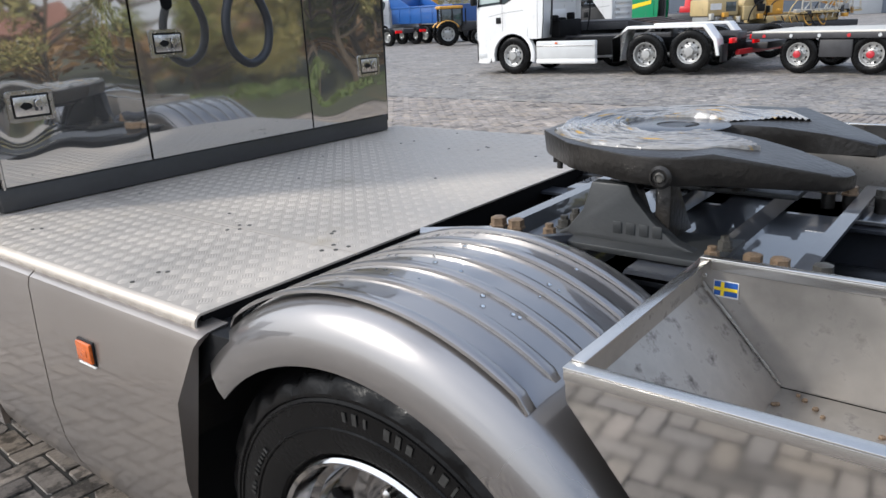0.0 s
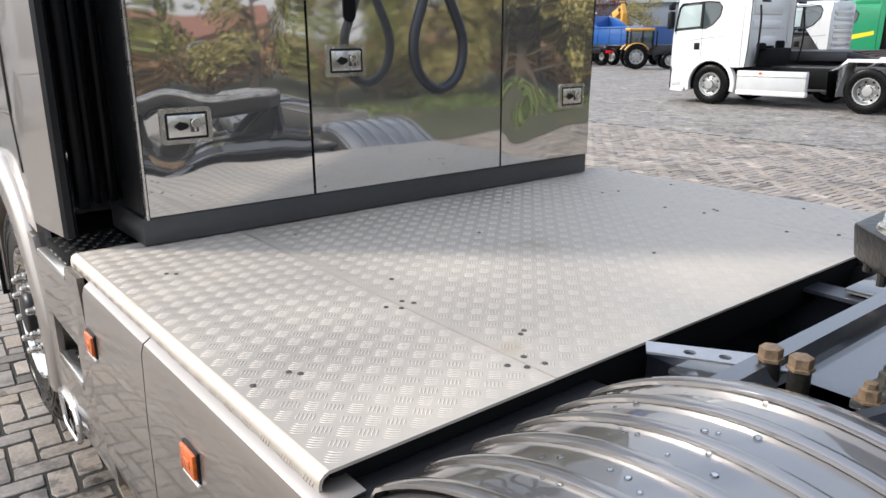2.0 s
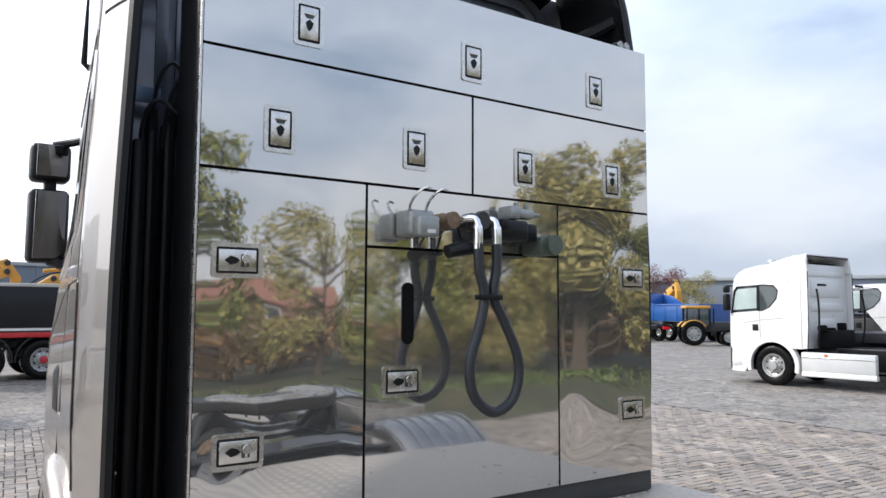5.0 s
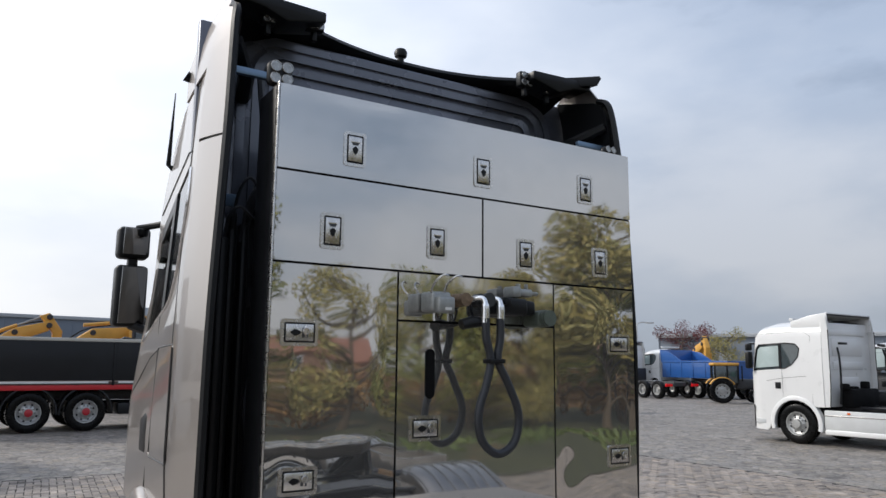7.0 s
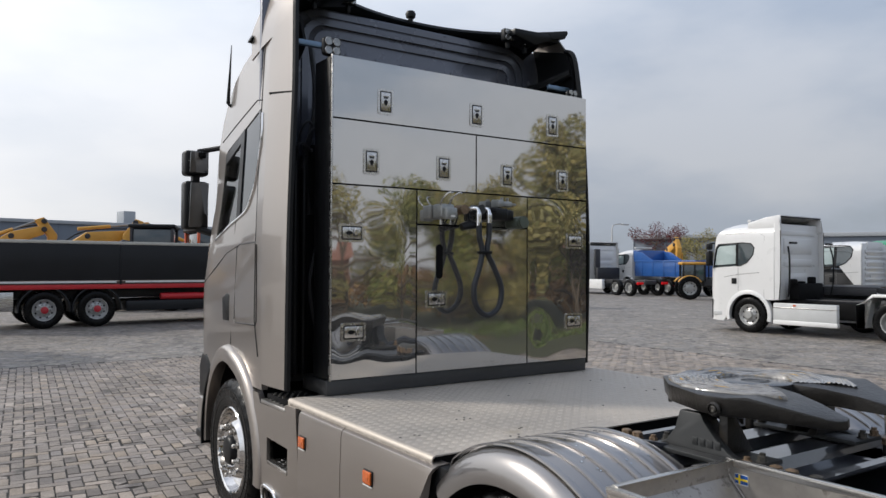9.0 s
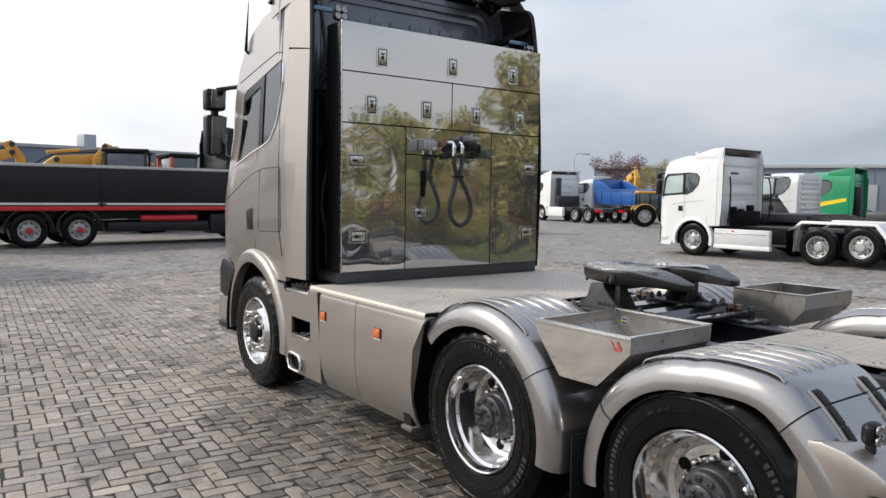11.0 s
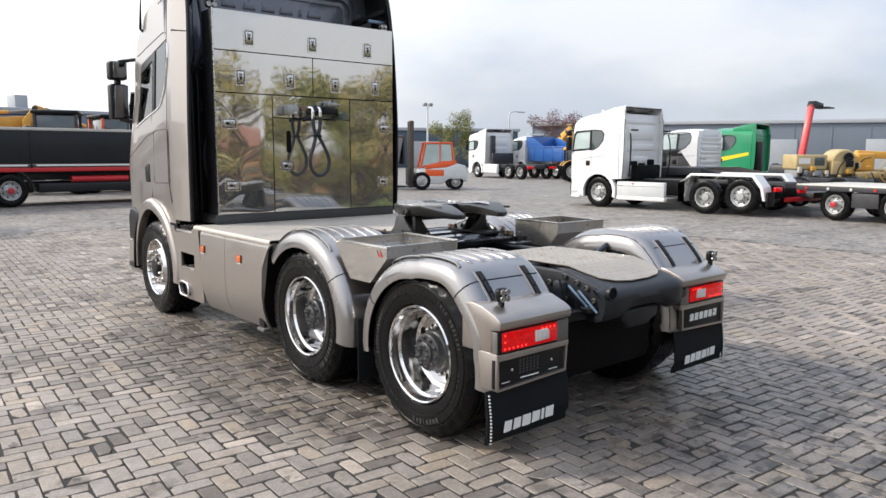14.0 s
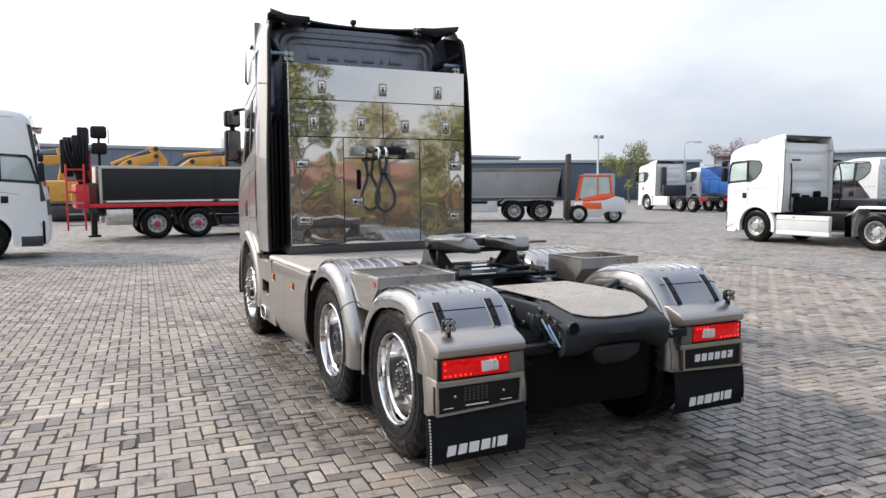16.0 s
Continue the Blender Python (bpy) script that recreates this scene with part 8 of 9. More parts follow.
part("gear_case", bx(-0.6, 0.6, -2.9, -1.3, 0.45, 0.95, bevel=0.1), M_DARK, wtruck)
part("under_tail", bx(-0.5, 0.5, -5.9, -3.0, 0.5, 0.9, bevel=0.1), M_DARK, wtruck)
part("beacon_bar", bx(-0.5, 0.5, 0.35, 0.47, 3.20, 3.28, bevel=0.02), M_GREYW, wtruck)

# low flat trailer behind it
trl = thing("low_trailer", "grey low-bed trailer with red hubs standing behind the truck", "trailer", (17.25, 2.9, 0), -8.0)
part("bed", bx(-1.27, 1.27, -7.5, 2.6, 0.87, 0.92, bevel=0.01), M_SILL, trl, "worn pale trailer bed")
part("side_rave", bx(-1.29, -1.272, -7.5, 2.6, 0.76, 0.885, bevel=0.006), M_DKFRAME, trl)
for k in range(16):
    part("lashing_ring", disc(bmesh.new(), (-1.292, 2.3 - k * 0.6, 0.82), "x", 0.035, -0.012, 10, 0.003), M_GREYW if k % 3 else M_REDP, trl)
for k in range(7):
    part("tool_hatch", bx(-1.30, -1.285, -2.4 - k * 0.75, -1.80 - k * 0.75, 0.42, 0.74, bevel=0.008), M_DKFRAME, trl)
part("tool_box", bx(-1.25, -0.75, 0.42, 1.10, 0.36, 0.74, bevel=0.02), M_DKFRAME, trl)
for s in (-1, 1):
    for y in (1.55, 0.05, -1.45):
        bgw(trl, (s * 1.20, y, 0.42), s > 0, red=True, scale=0.82)
part("tail_bar", bx(-1.2, 1.2, 2.9, 3.0, 0.40, 0.52, bevel=0.01), M_REDP, trl, "red striped underrun bar")
part("drawbar", prism(bmesh.new(), [(-0.6, 2.5), (0.6, 2.5), (0.15, 4.2), (-0.15, 4.2)], "z", 0.5, 0.66, bevel=0.02), M_DKFRAME, trl)
for s in (-1, 1):
    part("tail_lamp", bx(min(s * 0.8, s * 1.1), max(s * 0.8, s * 1.1), 2.6, 2.66, 0.66, 0.78, bevel=0.01), M_RED, trl)

# dark beaver-tail flatbed with its white cab, beyond the white truck
bed = thing("ramp_trailer", "dark beaver-tail trailer with a black head board and brown timber ramp", "trailer", (19.0, 11.35, 0), 3.0)
part("deck", bx(-1.25, 1.25, -1.9, 0.1, 1.10, 1.26, bevel=0.02), M_DKFRAME, bed, "dark level deck")
part("ramp", prism(bmesh.new(), [(-1.9, 1.26), (-3.4, 0.98), (-5.2, 0.62), (-5.2, 0.50), (-3.4, 0.86), (-1.9, 1.10)], "x", -1.25, 1.25, bevel=0.02), M_DKFRAME, bed, "sloping ramp")
for k in range(16):
    y = -1.95 - k * 0.2
    z = 1.262 - 0.187 * (k * 0.2 + 0.05) if y > -3.4 else 0.985 - 0.2 * (-3.4 - y)
    part("ramp_board", bx(-1.15, 1.15, y - 0.17, y, z - 0.012, z + 0.022, bevel=0.006), M_BOARD, bed)
part("head_board", bx(-1.2, -0.8, 0.02, 0.10, 1.1, 2.5, bevel=0.02), M_DKFRAME, bed, "black slatted head board")
for k in range(7):
    part("head_slat", bx(-1.18, -0.82, -0.01, 0.018, 1.32 + k * 0.17, 1.42 + k * 0.17, bevel=0.01), M_BLACK, bed)
for s in (-1, 1):
    part("side_rave", bx(min(s * 1.22, s * 1.27), max(s * 1.22, s * 1.27), -1.9, 0.1, 1.02, 1.20, bevel=0.01), M_DKFRAME, bed)
    for y in (-1.5, -2.7):
        bgw(bed, (s * 1.18, y, 0.45), s > 0, deep=True, scale=0.88)
part("frame", bx(-0.5, 0.5, -4.2, 3.2, 0.75, 1.0, bevel=0.03), M_DKFRAME, bed)

day = thing("day_cab_truck", "white day-cab truck with a ribbed rear wall standing behind the trailer", "truck", (21.35, 11.6, 0), 9.0)
day.scale = (0.96, 0.96, 0.96)
lorry_cab(day, M_WHITE, 2.76, -0.42, deflector=False)
chassis(day, -6.0, 0.6)
for k in range(7):
    part("rear_rib", bx(-0.95, 0.95, -0.468, -0.44, 1.25 + k * 0.18, 1.35 + k * 0.18, bevel=0.012), M_WHITE, day)
for s in (-1, 1):
    for y in (-4.0, -5.2):
        bgw(day, (s * 1.18, y, 0.5), s > 0, deep=True)

# green cab
grn = thing("green_truck", "green high-roofed tractor truck with a yellow stripe", "truck", (27.7, 13.4, 0), 12.0)
grn.scale = (0.97, 0.97, 0.97)
lorry_cab(grn, M_BGGREEN, 2.98, -0.85)
chassis(grn, -4.6, 0.6)
for y in (-3.6,):
    for s in (-1, 1):
        bgw(grn, (s * 1.19, y, 0.5), s > 0, deep=True)
for s in (-1, 1):
    part("stripe", prism(bmesh.new(), [(1.2, 1.25), (-0.75, 1.70), (-0.75, 1.84), (1.2, 1.46)], "x", s * 1.221, s * 1.226), M_YELLOWFLAG, grn, "yellow stripe")
part("rear_grille", bx(-1.1, -0.75, -1.25, -0.86, 1.0, 2.3, bevel=0.02), M_BLACK, grn, "black intake and ladder behind the cab")
for k in range(9):
    part("rear_rib", bx(-0.7, 1.05, -0.91, -0.868, 1.2 + k * 0.17, 1.29 + k * 0.17, bevel=0.01), M_BGGREEN, grn)

# distant white tractor with the blue tipper beside it
vol = thing("white_tractor", "white three-axle tractor truck standing far off on the yard", "truck", (33.1, 35.0, 0), -9.0)
lorry_cab(vol, M_WHITE, 3.25, -0.85)
chassis(vol, -5.6, 0.6)
for s in (-1, 1):
    part("side_skirt", bx(min(s * 1.0, s * 1.2), max(s * 1.0, s * 1.2), -2.4, -0.7, 0.35, 0.95, bevel=0.03), M_WHITE, vol)
    for y in (-3.7, -5.0):
        bgw(vol, (s * 1.19, y, 0.5), s > 0, deep=True)
    part("tail_lamp", bx(min(s * 0.7, s * 1.15), max(s * 0.7, s * 1.15), -5.8, -5.7, 0.7, 0.85, bevel=0.01), M_RED, vol)
part("deck_equipment", bx(-0.9, 0.9, -1.5, -1.2, 0.9, 1.7, bevel=0.05), M_DKFRAME, vol)
part("rack", bx(-0.95, -0.55, -1.35, -1.2, 1.2, 2.9, bevel=0.02), M_DKFRAME, vol)

tip = thing("blue_tipper", "blue tipper truck with a white cab", "truck", (35.9, 33.4, 0), -9.0)
lorry_cab(tip, M_WHITE, 2.95, -0.5, deflector=False)
chassis(tip, -6.3, 0.6)
part("tipper_body", prism(bmesh.new(), [(-0.80, 1.15), (-6.2, 1.15), (-6.35, 2.12), (-0.80, 2.12)], "x", -1.25, 1.25, bevel=0.02), M_BGBLUE, tip, "blue steel tipper body")
part("body_rail", bx(-1.29, 1.29, -6.38, -0.80, 2.06, 2.16, bevel=0.02), M_BGBLUE, tip)
part("front_board", prism(bmesh.new(), [(-0.80, 2.1), (-0.72, 2.85), (-0.62, 2.85), (-0.70, 2.1)], "x", -1.24, 1.24, bevel=0.015), M_BGBLUE, tip)
for s in (-1, 1):
    part("front_cheek", prism(bmesh.new(), [(-0.75, 2.12), (-0.70, 2.82), (-1.5, 2.70), (-2.6, 2.14)], "x", s * 1.20, s * 1.24, bevel=0.01), M_BGBLUE, tip)
for k in range(5):
    part("body_rib", bx(-1.28, -1.25, -1.6 - k * 1.0, -1.5 - k * 1.0, 1.2, 2.06, bevel=0.01), M_BGBLUE, tip)
part("beacon_bar", bx(-0.7, 0.7, -0.2, -0.05, 2.98, 3.08, bevel=0.02), M_GREYW, tip)
for s in (-1, 1):
    for y in (-3.8, -5.1):
        bgw(tip, (s * 1.19, y, 0.5), s > 0, deep=True)

# yellow farm tractor
ft = thing("farm_tractor", "yellow and black farm tractor with a glazed cab", "tractor", (31.2, 25.2, 0), -132.0)
for s in (-1, 1):
    bgw(ft, (s * 0.95, -0.9, 0.88), s > 0, deep=True, scale=1.72)
    bgw(ft, (s * 0.85, 1.55, 0.62), s > 0, scale=1.2)
    part("rear_fender", sweep(bmesh.new(), [(p * s, q) for p, q in ((0.62, 0.0), (1.1, 0.0), (1.12, -0.05), (0.62, -0.05))], arc_frames(-0.9, 0.88, 1.0, 30, 150, 16)), M_YELLOW, ft)
part("bonnet", bx(-0.42, 0.42, 0.2, 2.1, 1.0, 1.75, bevel=0.12, seg=3), M_DKFRAME, ft)
ft.scale = (0.70, 0.70, 0.70)
fc = part("cab", bx(-0.78, 0.78, -1.35, 0.25, 1.45, 2.72, bevel=0.08), M_BGGLASS, ft, "glazed cab")
part("cab_roof", bx(-0.88, 0.88, -1.5, 0.35, 2.7, 2.92, bevel=0.08, seg=3), M_YELLOW, ft)
for x in (-0.79, 0.79):
    for y in (-1.36, -0.5, 0.26):
        part("pillar", bx(x - 0.05, x + 0.05, y - 0.05, y + 0.05, 1.4, 2.75, bevel=0.01), M_BLACK, fc)
part("exhaust", tube(bmesh.new(), [(0.45, 0.6, 1.6), (0.45, 0.6, 2.7)], 0.05, 8), M_BLACK, ft)

M_RUSTMAST = mat("rusty_mast", (0.075, 0.058, 0.045), 0.7, 0.2, var=0.35, scale=6)
# forklift and grey tipper
fl = thing("forklift", "orange and white forklift with a tall dark mast", "forklift", (18.35, 23.5, 0), 58.0)
for s in (-1, 1):
    bgw(fl, (s * 0.62, 0.65, 0.42), s > 0, scale=0.82)
    bgw(fl, (s * 0.58, -0.95, 0.36), s > 0, scale=0.7)
part("body", prism(bmesh.new(), [(-1.45, 0.35), (-1.52, 0.6), (-1.40, 1.12), (-1.0, 1.22), (-0.55, 1.04), (0.2, 0.98), (0.78, 0.92), (0.92, 0.6), (0.92, 0.3), (-0.3, 0.26), (-0.6, 0.5), (-1.2, 0.5)], "x", -0.60, 0.60, bevel=0.05), M_GREYW, fl, "pale grey counterweight body")
part("hood", prism(bmesh.new(), [(-1.0, 1.2), (-0.5, 1.02), (0.45, 0.98), (0.45, 1.16), (-0.35, 1.34), (-0.95, 1.36)], "x", -0.52, 0.52, bevel=0.04), M_ORANGE, fl, "orange engine hood")
part("side_panel", bx(-0.605, 0.605, -0.40, 0.50, 0.62, 0.95, bevel=0.03), M_ORANGE, fl)
gr = part("guard_roof", bx(-0.56, 0.56, -0.80, 0.55, 2.12, 2.20, bevel=0.03), M_ORANGE, fl, "orange overhead guard")
for s in (-1, 1):
    part("rear_post", tube(bmesh.new(), [(s * 0.5, -0.85, 1.3), (s * 0.5, -0.74, 2.14)], 0.045, 6), M_ORANGE, gr)
    part("middle_post", tube(bmesh.new(), [(s * 0.53, -0.2, 1.3), (s * 0.53, -0.2, 2.14)], 0.03, 6), M_ORANGE, gr)
    part("front_post", tube(bmesh.new(), [(s * 0.52, 0.72, 1.0), (s * 0.52, 0.48, 2.14)], 0.045, 6), M_ORANGE, gr)
    part("side_pane", prism(bmesh.new(), [(-0.76, 1.36), (0.62, 1.12), (0.45, 2.10), (-0.72, 2.10)], "x", s * 0.50, s * 0.508), mat_pane, gr)
part("rear_pane", bx(-0.46, 0.46, -0.80, -0.79, 1.38, 2.10), mat_pane, gr)
part("seat", bx(-0.25, 0.25, -0.6, -0.45, 1.3, 1.85, bevel=0.05), M_BLACK, fl)
for x in (-0.34, 0.34):
    part("mast_rail", bx(x - 0.09, x + 0.09, 1.00, 1.22, 0.10, 3.15, bevel=0.01), M_RUSTMAST, fl, "tall dark rusty mast rail")
    part("lift_cylinder", tube(bmesh.new(), [(x * 0.6, 1.05, 0.3), (x * 0.6, 1.05, 2.5)], 0.05, 8), M_DKFRAME, fl)
    part("fork", bx(x - 0.07, x + 0.07, 1.30, 2.4, 0.12, 0.17, bevel=0.01), M_BLACK, fl)
for z in (0.8, 1.7, 2.5, 3.05):
    part("mast_bar", bx(-0.42, 0.42, 1.02, 1.18, z, z + 0.12, bevel=0.01), M_RUSTMAST, fl)
part("carriage", bx(-0.55, 0.55, 1.20, 1.30, 0.2, 1.0, bevel=0.02), M_DKFRAME, fl)

gt = thing("grey_tipper", "weathered grey tipper truck standing behind the forklift", "truck", (12.2, 29.3, 0), 63.0)
chassis(gt, -6.6, 0.6)
lorry_cab(gt, M_BGBLACK, 3.0, -0.5, deflector=False)
part("tipper_body", prism(bmesh.new(), [(-0.95, 1.15), (-6.6, 1.15), (-6.85, 2.45), (-0.85, 2.55)], "x", -1.25, 1.25, bevel=0.03), M_GREYTIP, gt, "weathered grey tipper body")
part("body_rail", bx(-1.29, 1.29, -6.85, -0.85, 2.42, 2.54, bevel=0.02), M_TIPRAIL, gt, "rust-brown top rail")
part("lower_rail", bx(-1.28, 1.28, -6.6, -0.95, 1.13, 1.22, bevel=0.02), M_GREYTIP, gt)
part("tail_gate", bx(-1.2, 1.2, -6.92, -6.84, 1.15, 2.5, bevel=0.02), M_DKFRAME, gt)
for k in range(2):
    part("guard_bar", bx(-1.19, -1.14, -3.7, -0.9, 0.48 + k * 0.27, 0.58 + k * 0.27, bevel=0.01), M_GREYW, gt, "pale side guard bar")
part("side_locker", bx(-1.2, -0.7, -3.75, -3.3, 0.45, 1.0, bevel=0.02), M_GREYW, gt)
part("ladder_rail", bx(-1.31, -1.28, -0.95, -0.90, 1.2, 2.5), M_BLACK, gt)
part("head_guard", bx(-1.1, 1.1, -0.85, -0.6, 1.2, 3.1, bevel=0.03), M_GREYTIP, gt)
for s in (-1, 1):
    for y in (-4.6, -5.9):
        bgw(gt, (s * 1.19, y, 0.5), s > 0, deep=True)
    part("mudguard", prism(bmesh.new(), [(-3.9, 0.85), (-4.1, 1.08), (-6.4, 1.08), (-6.6, 0.85), (-6.5, 0.85), (-6.35, 1.02), (-4.15, 1.02), (-4.0, 0.85)], "x", s * 0.8, s * 1.24), M_GREYTIP, gt)
    part("under_rail", bx(min(s * 1.1, s * 1.18), max(s * 1.1, s * 1.18), -3.8, -1.0, 0.45, 0.75, bevel=0.02), M_GREYW, gt)

# black dropside truck with a red loader crane
bt = thing("dropside_truck", "black dropside truck with red frame and red-hubbed wheels", "truck", (6.22, 24.05, 0), -90.0 + 4.0)
# local: forward is world +x, its right flank faces the camera
lorry_cab(bt, M_BGBLACK, 3.75, -0.85)
chassis(bt, -9.2, 0.6, 1.05)
part("side_board", bx(1.24, 1.27, -5.05, -1.05, 1.32, 2.36, bevel=0.008), M_BGBLACK, bt, "black drop side board")
part("side_board", bx(1.24, 1.27, -8.70, -5.11, 1.32, 2.36, bevel=0.008), M_BGBLACK, bt, "black drop side board")
part("side_board", bx(-1.27, -1.24, -8.70, -1.05, 1.32, 2.36, bevel=0.008), M_BGBLACK, bt)
part("floor_", bx(-1.24, 1.24, -8.70, -1.05, 1.22, 1.30), M_BOARD, bt)
part("head_board", bx(-1.25, 1.25, -1.04, -0.96, 1.2, 2.4, bevel=0.01), M_BGBLACK, bt)
part("tail_board", bx(-1.25, 1.25, -8.79, -8.71, 1.22, 2.45, bevel=0.01), M_SILL, bt)
for s in (-1, 1):
    part("top_rail", bx(s * 1.255 - 0.035, s * 1.255 + 0.035, -8.78, -1.0, 2.362, 2.45, bevel=0.01), M_SILL, bt, "pale aluminium top rail")
    part("board_post", bx(s * 1.255 - 0.03, s * 1.255 + 0.03, -5.108, -5.052, 1.2, 2.36, bevel=0.004), M_BGBLACK, bt)
    part("red_beam", bx(s * 1.2 - 0.05, s * 1.2 + 0.05, -9.1, -1.0, 1.08, 1.21, bevel=0.01), M_REDP, bt, "red frame beam")
    for y0, y1 in ((-4.95, -1.1), (-8.6, -5.2)):
        part("reflective_line", bx(s * 1.272 - 0.002, s * 1.272 + 0.002, y0, y1, 1.255, 1.305), M_WHITEPLATE, bt)
    for y in (-5.70, -7.05):
        bgw(bt, (s * 1.2, y, 0.51), s > 0, red=True)
        part("wheel_arch", sweep(bmesh.new(), [(p * s, q) for p, q in ((0.8, 0.0), (1.24, 0.0), (1.25, -0.03), (0.8, -0.03))], arc_frames(y, 0.51, 0.66, -5, 185, 18)), M_BGBLACK, bt)
    part("red_tank", tube(bmesh.new(), [(s * 1.12, -3.9, 0.83), (s * 1.12, -2.1, 0.83)], 0.10, 12), M_REDP, bt)
    part("side_tank", bx(min(s * 0.6, s * 1.2), max(s * 0.6, s * 1.2), -4.9, -1.7, 0.42, 0.72, bevel=0.04), M_BGBLACK, bt)
    part("side_tank", bx(min(s * 0.6, s * 1.22), max(s * 0.6, s * 1.22), -1.65, -0.7, 0.30, 0.95, bevel=0.05), M_BGBLACK, bt)
    part("tool_box", bx(min(s * 0.7, s * 1.22), max(s * 0.7, s * 1.22), -8.62, -7.80, 0.5, 1.02, bevel=0.02), M_STEEL, bt, "bright steel tool box")
# crane at the rear
part("crane_base", bx(-0.6, 1.15, -9.5, -8.85, 1.05, 1.85, bevel=0.06), M_REDP, bt, "red crane base")
part("crane_column", bx(-0.2, 0.6, -9.35, -8.95, 1.8, 3.0, bevel=0.05), M_REDP, bt, "red crane column")
for x, y, z0, z1, w_ in ((0.55, -9.18, 2.3, 3.72, 0.16), (0.75, -9.42, 2.2, 3.45, 0.10), (0.35, -9.62, 2.1, 3.40, 0.14), (0.70, -9.78, 2.2, 3.30, 0.09)):
    part("folded_arm", bx(x - w_, x + w_, y - w_, y + w_, z0, z1, bevel=0.03), M_BLACK, bt, "black folded crane arm")
for k in range(7):
    part("crane_hose", tube(bmesh.new(), spline([(0.75, -9.75 + k * 0.11, 3.35), (0.95, -9.70 + k * 0.10, 2.9), (0.90, -9.5 + k * 0.06, 2.3), (0.85, -9.3 + k * 0.05, 1.7)], 5), 0.025, 6), M_BLACK, bt)
st = part("seat_back", bx(0.55, 0.72, -8.95, -8.45, 3.36, 3.78, bevel=0.08, seg=3), M_BLACK, bt, "black operator seat high on the crane")
part("seat_base", bx(0.40, 0.85, -8.93, -8.47, 2.84, 3.22, bevel=0.07, seg=3), M_BLACK, st)
part("seat_frame", bx(0.60, 0.66, -8.74, -8.66, 2.3, 3.5, bevel=0.01), M_BLACK, st)
for y in (-9.0, -8.4):
    part("arm_rest", tube(bmesh.new(), [(0.6, y, 3.2), (0.6, y, 3.62), (0.62, y, 3.66)], 0.018, 6), M_BLACK, st)
lad = part("ladder", bx(1.12, 1.17, -9.78, -9.72, 0.35, 2.5, bevel=0.01), M_REDP, bt, "red access ladder")
part("ladder_rail", bx(1.12, 1.17, -9.26, -9.20, 0.35, 2.5, bevel=0.01), M_REDP, lad)
for k in range(6):
    part("rung", bx(1.12, 1.16, -9.73, -9.25, 0.5 + 0.36 * k, 0.55 + 0.36 * k, bevel=0.006), M_REDP if k > 2 else M_GREYTIP, lad)
part("warning_box", bx(0.9, 1.11, -9.62, -9.34, 1.30, 1.62, bevel=0.02), M_YELLOW, bt, "yellow control box")
part("valve_block", bx(0.6, 1.15, -9.15, -8.85, 0.9, 1.9, bevel=0.05), M_DKFRAME, bt)
part("stabiliser", tube(bmesh.new(), [(1.05, -8.98, 0.2), (1.05, -8.98, 1.75)], 0.10, 10), M_BLACK, bt)
part("stabiliser_foot", disc(bmesh.new(), (1.05, -8.98, 0.12), "z", 0.2, 0.08, 14, 0.02), M_BLACK, bt)

# white cab coming in beside it
wv = thing("white_volume_truck", "white tractor truck with dark lower side panels", "truck", (-5.20, 17.6, 0), -90.0 + 3.0)
lorry_cab(wv, M_WHITE, 3.85, -0.85, pillar=True)
chassis(wv, -4.5, 0.6)
for s in (-1, 1):
    for y in (-3.6,):
        bgw(wv, (s * 1.19, y, 0.5), s > 0, deep=True)
    part("side_skirt", bx(min(s * 1.0, s * 1.22), max(s * 1.0, s * 1.22), -2.6, -0.72, 0.3, 0.95, bevel=0.03), M_WHITE, wv)


